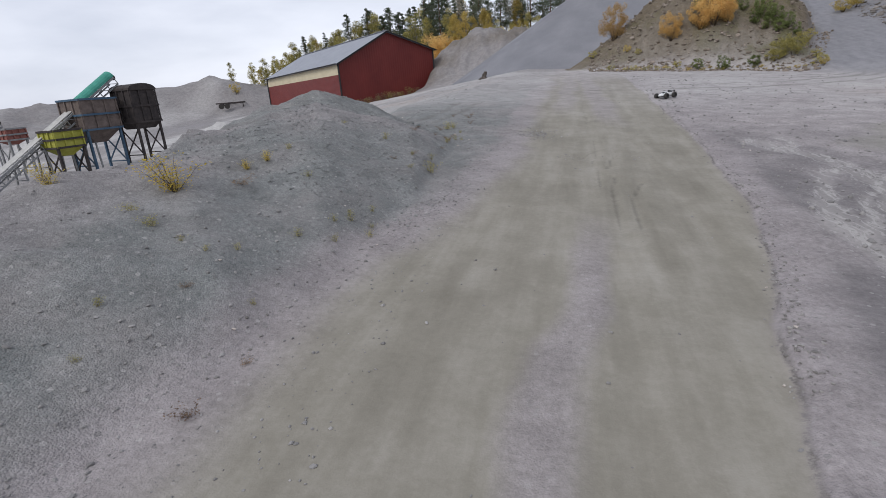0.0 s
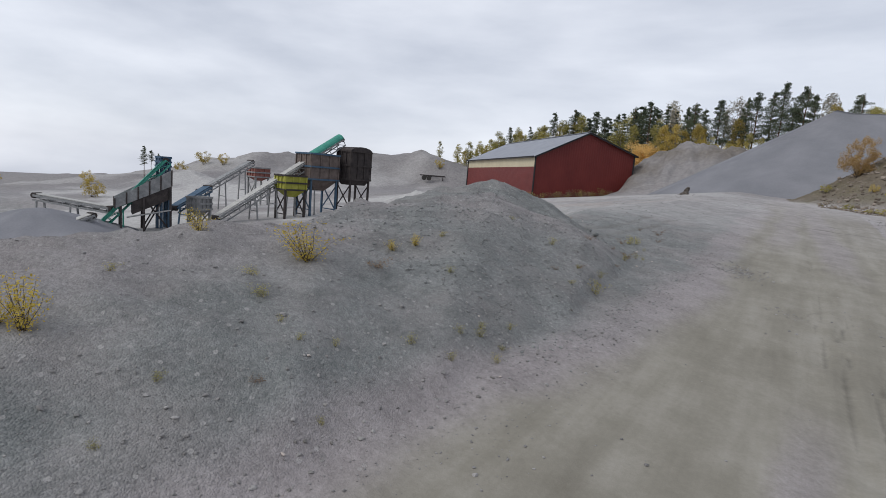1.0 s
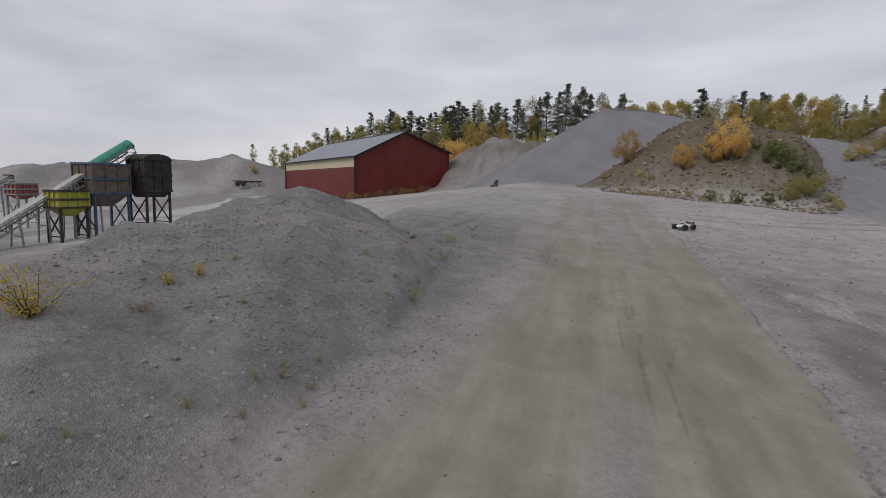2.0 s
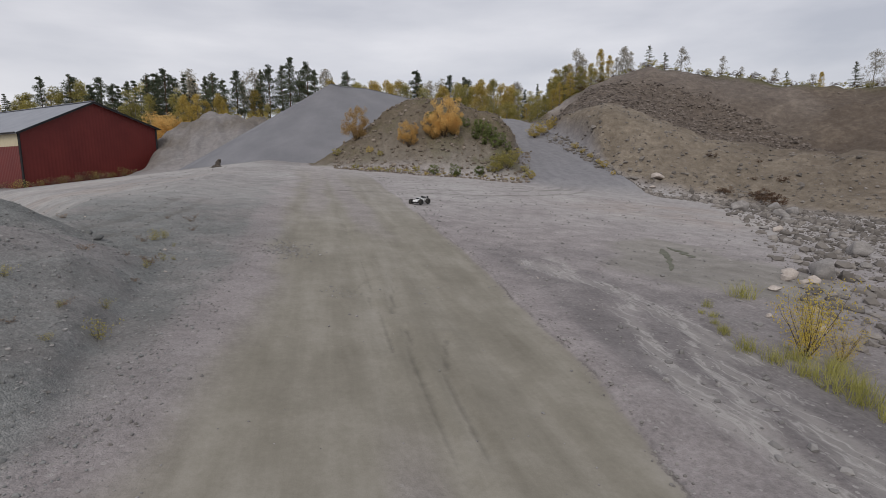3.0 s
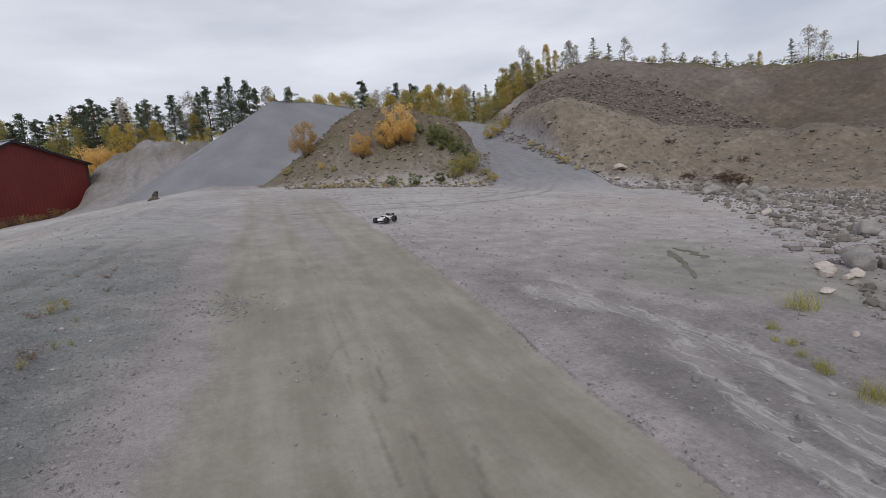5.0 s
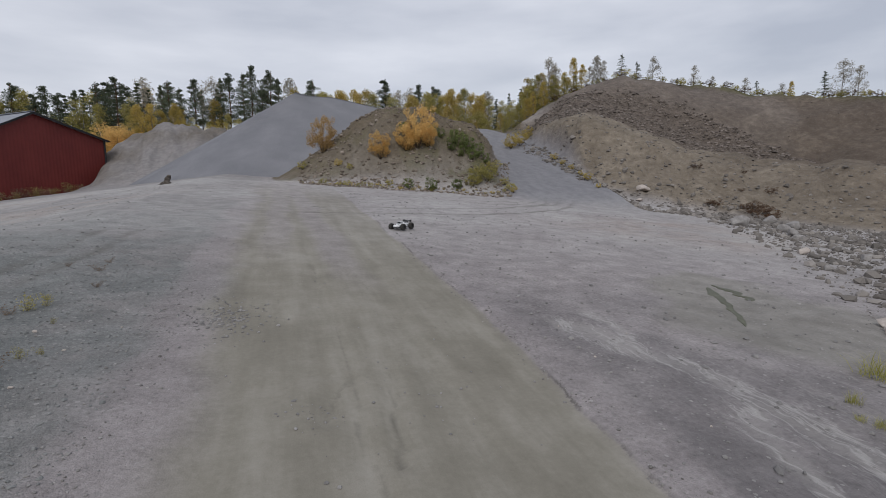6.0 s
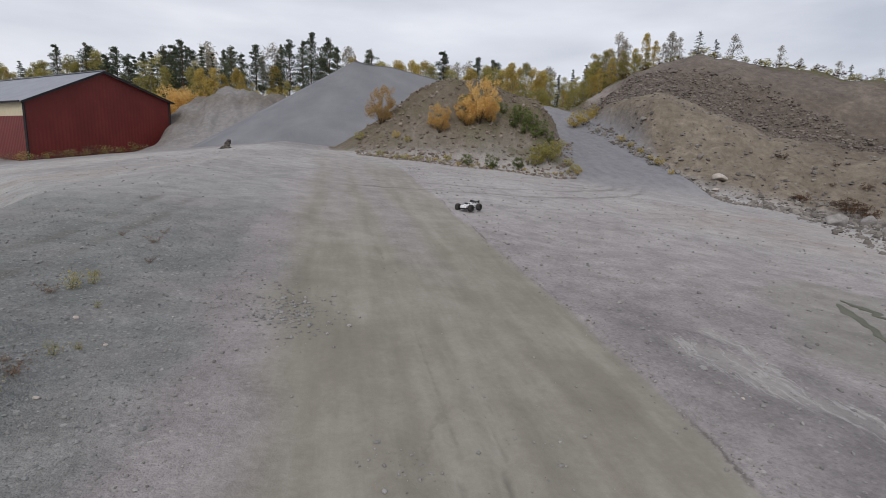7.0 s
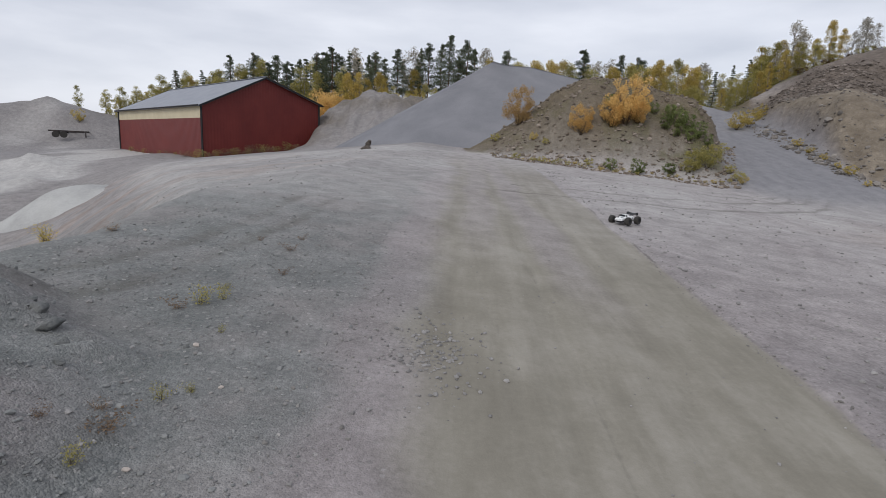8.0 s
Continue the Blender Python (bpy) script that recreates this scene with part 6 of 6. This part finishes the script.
hopper((-50.6, 36.6, 0.0), (-49.2, 38.4, 1.0), 0.4, "faded red steel box on legs", STEEL_RED, STEEL_GREY)
conveyor((-37.6, 14.1, -3.4), (-38.0, 16.1, -2.7), 0.6, "short dusty feeder conveyor", STEEL_GREY, BELT, (0.5,), None, None, 0.25)
hopper((-38.2, 22.7, -2.3), (-37.2, 24.0, -1.4), 0.5, "dusty feed hopper at the foot of the long conveyor", STEEL_GREY, STEEL_GREY, 0.3)


def small_heap(x, y, r, h, mat, label):
    """Low heap with a rounded top, its skirt following the ground."""
    bm = bmesh.new()
    n, m = 48, 12
    base = float(height(x, y))
    s, a = np.meshgrid(np.arange(m + 1) / m, 2 * math.pi * np.arange(n) / n, indexing="ij")
    w = 1 + 0.25 * fbm(3 * np.cos(a) + x, 3 * np.sin(a) + s, 3, 5)
    dx, dy = np.cos(a) * s * r * w, np.sin(a) * s * r * w
    rise = h * (1 - np.sqrt(s * s + 0.04) / 1.02) / 0.804 - 0.06 * s ** 6
    lump = 0.10 * h * (1 - s) * fbm(2.5 * dx / r + y, 2.5 * dy / r, 4, 9)
    z = terrain((x + dx).ravel(), (y + dy).ravel())[0].reshape(dx.shape) - base + rise + lump
    rings = [[bm.verts.new((dx[i, k], dy[i, k], z[i, k])) for k in range(n)] for i in range(m + 1)]
    for i in range(m):
        for k in range(n):
            bm.faces.new((rings[i][k], rings[i + 1][k], rings[i + 1][(k + 1) % n], rings[i][(k + 1) % n]))
    bmesh.ops.remove_doubles(bm, verts=bm.verts, dist=0.001)
    ob = part("spoil_cone", bm, mat, None, "", True)
    ob.location = (x, y, base)
    return tagged(ob, label, "heap", "heaps in the yard")


PALE_DUST = plain_mat("pale_stone_dust", (0.30, 0.30, 0.295), (0.44, 0.44, 0.43), 0.8, 0.95, 0, 0.4, 0.03, 12)
small_heap(-40.0, 13.5, 6.0, 2.0, GRAVEL_HEAP, "low grey heap of crushed stone beside the conveyor")
small_heap(-18.2, 28.6, 2.1, 0.9, PALE_DUST, "small pale heap of stone dust below the road")

# ---- radio-controlled truck on the road ----
CAR_WHITE, nt_, b_ = material("white_lacquer", 0.35)
b_.inputs["Base Color"].default_value = (0.78, 0.79, 0.80, 1)
nt_.links.new(ramp_node(nt_, noise_node(nt_, 60, 4, 0.6, object_co(nt_)), [(0.3, (0.62, 0.62, 0.61)), (0.6, (0.80, 0.81, 0.82))]), b_.inputs["Base Color"])
CAR_BLACK = plain_mat("black_plastic", (0.010, 0.010, 0.011), (0.03, 0.03, 0.032), 20, 0.5)
TYRE = plain_mat("dusty_black_rubber", (0.022, 0.021, 0.02), (0.06, 0.056, 0.052), 30, 0.9)
CAR_GLASS = plain_mat("smoked_windscreen", (0.008, 0.009, 0.012), (0.02, 0.022, 0.026), 15, 0.15)
CAR_STEEL = plain_mat("grey_metal", (0.18, 0.18, 0.19), (0.32, 0.32, 0.33), 25, 0.4, 0.8)


def wheel_part(car, x, y):
    """Knobbly tyre with a dished rim."""
    R, W = 0.098, 0.105
    bm = bmesh.new()
    n = 40
    prof = [(0.052, -0.5), (0.078, -0.5), (0.092, -0.42), (0.098, -0.2), (0.099, 0.0), (0.098, 0.2), (0.092, 0.42), (0.078, 0.5), (0.052, 0.5), (0.05, 0.0)]
    rows = []
    for k in range(n):
        a = 2 * math.pi * k / n
        rows.append([bm.verts.new((math.cos(a) * r * (1.0 if (k % 2 or r < 0.09) else 0.955), w * W, math.sin(a) * r * (1.0 if (k % 2 or r < 0.09) else 0.955))) for r, w in prof])
    for k in range(n):
        for j in range(len(prof)):
            a, b, c, d = rows[k][j], rows[k][(j + 1) % len(prof)], rows[(k + 1) % n][(j + 1) % len(prof)], rows[(k + 1) % n][j]
            bm.faces.new((a, b, c, d))
    w = new("wheel")
    w.parent = car
    w.location = (x, y, R)
    part("tyre", bm, TYRE, w, "dusty knobbly black tyre")
    bm = bmesh.new()
    out = 1 if y > 0 else -1
    ring = [[bm.verts.new((math.cos(2 * math.pi * k / 20) * r, o * W * out, math.sin(2 * math.pi * k / 20) * r)) for k in range(20)] for r, o in ((0.053, -0.48), (0.052, 0.46), (0.046, 0.38), (0.02, 0.16), (0.014, 0.3))]
    for i in range(4):
        for k in range(20):
            bm.faces.new((ring[i][k], ring[i][(k + 1) % 20], ring[i + 1][(k + 1) % 20], ring[i + 1][k]))
    bm.faces.new(ring[4])
    bm.faces.new(ring[0])
    for k in range(5):
        a = 2 * math.pi * k / 5
        add_beam(bm, (math.cos(a) * 0.014, W * 0.3 * out, math.sin(a) * 0.014), (math.cos(a) * 0.05, W * 0.4 * out, math.sin(a) * 0.05), 0.014, 0.012)
    part("rim", bm, CAR_BLACK, w)
    return w


def build_truck():
    x0, y0 = 2.75, 17.6
    ex = 0.3
    fwd = math.radians(132.0)
    zf = height(x0 - ex * math.sin(fwd), y0 + ex * math.cos(fwd)) - height(x0 + ex * math.sin(fwd), y0 - ex * math.cos(fwd))
    car = thing("toy_truck", Matrix.Translation((x0, y0, height(x0, y0) - 0.002)) @ Matrix.Rotation(fwd + math.pi / 2, 4, "Z") @ Matrix.Rotation(-math.atan2(zf, 2 * ex), 4, "Y") @ Matrix.Scale(0.85, 4), "white radio-controlled truck with black wing and knobbly tyres", "toy truck")
    wb, tr = 0.2, 0.21
    for x in (-wb, wb):
        for y in (-tr, tr):
            wheel_part(car, x, y)

    def sec(x, half_low, half_top, low, top, belt):
        """Rounded body section: sill, belt line, shoulder, top."""
        hm = (half_low + half_top) / 2 + 0.004
        pts = [(-half_low, low), (-half_low - 0.004, (low + belt) / 2), (-hm, belt), (-half_top, top - 0.008), (-half_top * 0.8, top), (half_top * 0.8, top), (half_top, top - 0.008), (hm, belt), (half_low + 0.004, (low + belt) / 2), (half_low, low)]
        return [(x, y, z) for y, z in pts]

    bm = bmesh.new()
    loft(bm, [sec(0.285, 0.075, 0.06, 0.10, 0.135, 0.118), sec(0.27, 0.095, 0.082, 0.095, 0.158, 0.135), sec(0.20, 0.085, 0.082, 0.10, 0.172, 0.145), sec(0.12, 0.088, 0.084, 0.095, 0.185, 0.15)])
    part("hood", bm, CAR_WHITE, car, "white bonnet")
    bm = bmesh.new()
    loft(bm, [sec(0.12, 0.09, 0.082, 0.085, 0.186, 0.16), sec(0.075, 0.092, 0.066, 0.08, 0.232, 0.17), sec(0.03, 0.092, 0.064, 0.08, 0.238, 0.17), sec(-0.03, 0.092, 0.064, 0.08, 0.232, 0.17), sec(-0.065, 0.092, 0.078, 0.085, 0.19, 0.165)])
    part("cab", bm, CAR_WHITE, car, "white cab")
    bm = bmesh.new()
    loft(bm, [sec(-0.065, 0.092, 0.082, 0.085, 0.188, 0.16), sec(-0.15, 0.085, 0.08, 0.105, 0.182, 0.16), sec(-0.245, 0.08, 0.075, 0.11, 0.176, 0.155), sec(-0.255, 0.074, 0.07, 0.115, 0.17, 0.15)])
    part("bed", bm, CAR_WHITE, car, "white rear bed")
    for k in range(9):
        bm = bmesh.new()
        x = -0.085 - k * 0.018
        add_box(bm, (x - 0.0045, -0.062, 0.18 + 0.0065 - k * 0.0009), (x + 0.0045, 0.062, 0.1895 - k * 0.0009))
        part("grille_slat", bm, CAR_STEEL, car)
    for s in (-1, 1):
        bm = bmesh.new()
        loft(bm, [[(0.11, s * 0.074, 0.184), (0.11, s * 0.08, 0.184), (0.045, s * 0.08, 0.184), (0.045, s * 0.074, 0.184)], [(0.082, s * 0.068, 0.222), (0.082, s * 0.072, 0.222), (0.035, s * 0.072, 0.228), (0.035, s * 0.068, 0.228)]])
        part("side_window", bm, CAR_GLASS, car)
        bm = bmesh.new()
        add_box(bm, (-0.22, s * 0.094 - 0.008, 0.085), (0.12, s * 0.094 + 0.008, 0.105), 0.003)
        part("side_skirt", bm, CAR_WHITE, car)
        bm = bmesh.new()
        add_beam(bm, (0.25, s * 0.03, 0.1635), (0.16, s * 0.06, 0.181), 0.014, 0.006)
        add_beam(bm, (0.2, s * 0.03, 0.174), (0.235, s * 0.065, 0.166), 0.008, 0.006)
        part("bonnet_stripe", bm, CAR_BLACK, car)
        bm = bmesh.new()
        add_beam(bm, (0.06, s * 0.035, 0.239), (-0.02, s * 0.035, 0.237), 0.01, 0.004)
        part("roof_stripe", bm, CAR_BLACK, car)
        bm = bmesh.new()
        add_box(bm, (0.272, s * 0.055 - 0.016, 0.118), (0.289, s * 0.055 + 0.016, 0.132), 0.003)
        part("headlight", bm, CAR_STEEL, car)
    bm = bmesh.new()
    loft(bm, [[(0.122, -0.066, 0.186), (0.122, 0.066, 0.186), (0.116, 0.066, 0.190), (0.116, -0.066, 0.190)], [(0.086, -0.056, 0.226), (0.086, 0.056, 0.226), (0.08, 0.056, 0.229), (0.08, -0.056, 0.229)]])
    part("windscreen", bm, CAR_GLASS, car, "dark windscreen")
    bm = bmesh.new()
    loft(bm, [[(-0.034, -0.05, 0.231), (-0.034, 0.05, 0.231), (-0.04, 0.05, 0.231), (-0.04, -0.05, 0.231)], [(-0.062, -0.06, 0.196), (-0.062, 0.06, 0.196), (-0.068, 0.06, 0.193), (-0.068, -0.06, 0.193)]])
    part("rear_window", bm, CAR_GLASS, car)
    bm = bmesh.new()
    loft(bm, [[(-0.26, y, 0.205 + 0.02 * abs(y) / 0.12), (-0.345, y, 0.235 + 0.02 * abs(y) / 0.12), (-0.345, y, 0.229 + 0.02 * abs(y) / 0.12), (-0.26, y, 0.198 + 0.02 * abs(y) / 0.12)] for y in (-0.12, -0.06, 0.0, 0.06, 0.12)])
    part("wing", bm, CAR_BLACK, car, "black rear wing")
    for s in (-1, 1):
        bm = bmesh.new()
        add_box(bm, (-0.35, s * 0.122 - 0.003, 0.195), (-0.255, s * 0.122 + 0.003, 0.262), 0.002)
        part("wing_endplate", bm, CAR_BLACK, car)
        bm = bmesh.new()
        add_beam(bm, (-0.235, s * 0.035, 0.12), (-0.29, s * 0.035, 0.215), 0.012, 0.018)
        part("wing_strut", bm, CAR_BLACK, car)
    bm = bmesh.new()
    add_box(bm, (-0.23, -0.06, 0.055), (0.26, 0.06, 0.085), 0.006)
    part("chassis", bm, CAR_BLACK, car, "black chassis plate")
    for x0_, s in ((0.3, 1), (-0.3, -1)):
        bm = bmesh.new()
        add_tube(bm, (x0_, -0.07, 0.085), (x0_, 0.07, 0.085), 0.009, 0.009, 8)
        add_beam(bm, (x0_ - s * 0.05, -0.04, 0.075), (x0_, -0.05, 0.085), 0.012, 0.012)
        add_beam(bm, (x0_ - s * 0.05, 0.04, 0.075), (x0_, 0.05, 0.085), 0.012, 0.012)
        part("bumper", bm, CAR_BLACK, car)
    for x in (-wb, wb):
        for s in (-1, 1):
            bm = bmesh.new()
            add_beam(bm, (x - 0.02, s * 0.04, 0.07), (x, s * 0.165, 0.09), 0.016, 0.012)
            add_beam(bm, (x + 0.03, s * 0.04, 0.07), (x, s * 0.165, 0.09), 0.016, 0.012)
            part("suspension_arm", bm, CAR_BLACK, car)
            bm = bmesh.new()
            dx = 0.035 if x < 0 else -0.03
            add_tube(bm, (x + dx, s * 0.055, 0.165), (x + dx * 0.4, s * 0.13, 0.088), 0.011, 0.011, 10)
            for k in range(6):
                q = Vector((x + dx, s * 0.055, 0.165)).lerp(Vector((x + dx * 0.4, s * 0.13, 0.088)), 0.2 + 0.1 * k)
                d = (Vector((x + dx * 0.4, s * 0.13, 0.088)) - Vector((x + dx, s * 0.055, 0.165))).normalized() * 0.003
                add_tube(bm, q - d, q + d, 0.016, 0.016, 10)
            part("shock_absorber", bm, CAR_STEEL, car)
    return car


build_truck()

# ---- tree stump at the far edge of the road, frame in the yard ----
WOOD_DARK = plain_mat("weathered_stump_wood", (0.05, 0.042, 0.036), (0.15, 0.13, 0.115), 4, 0.9)


def build_stump(x, y):
    t = thing("tree_stump", Matrix.Translation((x, y, height(x, y) - 0.05)), "weathered dark tree stump leaning out of a gravel hump", "stump")
    bm = bmesh.new()
    rng = np.random.default_rng(3)
    stem(bm, rng, (0, 0, 0), (0.16, 0, 0.45), 0.2, 0.08, 0.02, 6)
    part("trunk", bm, WOOD_DARK, t, "", True)
    for a in (0.3, 1.7, 2.9, 4.2, 5.4):
        bm = bmesh.new()
        stem(bm, rng, (0, 0, 0.12), (math.cos(a) * 0.42, math.sin(a) * 0.42, -0.03), 0.07, 0.02, 0.02, 4)
        part("root", bm, WOOD_DARK, t, "", True)
    return t


build_stump(-5.3, 32.3)


def build_frame(x, y):
    """Low steel trailer frame standing in the yard."""
    t = thing("trailer_frame", Matrix.Translation((x, y, height(x, y))) @ Matrix.Rotation(0.5, 4, "Z"), "dark low steel trailer frame in the quarry yard", "trailer")
    bm = bmesh.new()
    for yy in (-0.8, 0.8):
        add_beam(bm, (-2.2, yy, 0.9), (2.2, yy, 0.9), 0.15, 0.2)
    for k in range(6):
        add_beam(bm, (-2.2 + 0.88 * k, -0.8, 0.9), (-2.2 + 0.88 * k, 0.8, 0.9), 0.1, 0.12)
    part("bed_frame", bm, STEEL_DARK, t)
    for xx in (-1.4, -0.5):
        for yy in (-0.95, 0.95):
            bm = bmesh.new()
            add_tube(bm, (xx, yy - 0.12, 0.42), (xx, yy + 0.12, 0.42), 0.42, 0.42, 18)
            part("wheel", bm, TYRE, t)
    bm = bmesh.new()
    add_beam(bm, (1.9, 0, 0.9), (1.9, 0, 0.0), 0.12, 0.12)
    part("stand", bm, STEEL_DARK, t)
    return t


build_frame(-55.5, 78.5)

# ---- puddle in the washed hollow ----
WATER, nt_, b_ = material("muddy_green_water", 0.4)
nt_.links.new(ramp_node(nt_, noise_node(nt_, 1.2, 4, 0.6, object_co(nt_)), [(0.3, (0.07, 0.072, 0.045)), (0.7, (0.11, 0.112, 0.075))]), b_.inputs["Base Color"])
b_.inputs["Specular IOR Level"].default_value = 0.15


def build_puddle(spine, half, label, seed):
    """Thin sheet of water along a bend, with an uneven shore."""
    bm = bmesh.new()
    rows = []
    n = 44
    for k in range(n + 1):
        u = k / n
        s = u * (len(spine) - 1)
        i = min(int(s), len(spine) - 2)
        p = Vector(spine[i]).lerp(Vector(spine[i + 1]), s - i)
        d = (Vector(spine[i + 1]) - Vector(spine[i])).normalized()
        ends = min(1.0, 6 * u, 6 * (1 - u)) ** 0.35 * (0.55 + 0.9 * u)
        lo, hi = [half * ends * (0.75 + 1.1 * float(fbm(np.array([u * 7.0]), np.array([seed + e]), 4, 4)[0])) for e in (0.0, 5.0)]
        side = Vector((d.y, -d.x))
        row = [p - side * lo + side * (lo + hi) * e / 6 for e in range(7)]
        rows.append([bm.verts.new((q.x, q.y, 0.010 if 0 < e < 6 else -0.004)) for e, q in enumerate(row)])
    zs = terrain(np.array([v.co.x for v in bm.verts]), np.array([v.co.y for v in bm.verts]))[0]
    for v, z in zip(bm.verts, zs):
        v.co.z += float(z)
    for a, b in zip(rows, rows[1:]):
        for k in range(6):
            bm.faces.new((a[k], b[k], b[k + 1], a[k + 1]))
    ob = part("puddle", bm, WATER, None, "", True)
    return tagged(ob, label, "puddle", kind="structure")


build_puddle(POOL, 0.075, "narrow greenish puddle in the washed gravel", 1.0)
build_puddle(POOL_B, 0.11, "short broad greenish puddle in the washed gravel", 2.0)

# ---- crust lumps at the edge of the bank, dark for the shade under it ----
CRUST_SHADE = plain_mat("shaded_crust_gravel", (0.10, 0.105, 0.104), (0.20, 0.203, 0.20), 6, 0.95, 0, 0.8, 0.03, 45)
for k, (x, y, r) in enumerate([(-2.85, 9.8, 0.13), (-3.0, 9.92, 0.1), (-2.68, 9.68, 0.07), (-2.56, 9.5, 0.05), (-3.16, 10.05, 0.07)]):
    o = boulder(x, y, r * 0.6, 400 + k, CRUST_SHADE, 0.75, "lump of bank crust, coloured dark for the shade under it", 0.35)
    o.name = "clod"
    tagged(o, category="clod", group="clods of the bank")


def build_pole(x, y, h):
    t = thing("marker_pole", Matrix.Translation((x, y, height(x, y) - 0.1)), "thin grey wooden pole on the hill edge", "pole")
    bm = bmesh.new()
    add_tube(bm, (0, 0, 0), (0.03, 0, h), 0.06, 0.04, 8)
    part("shaft", bm, WOOD_DARK, t)
    bm = bmesh.new()
    add_tube(bm, (0.03, 0, h), (0.03, 0, h + 0.04), 0.05, 0.03, 8)
    part("cap", bm, STEEL_GREY, t)


build_pole(46.5, 35.1, 1.7)
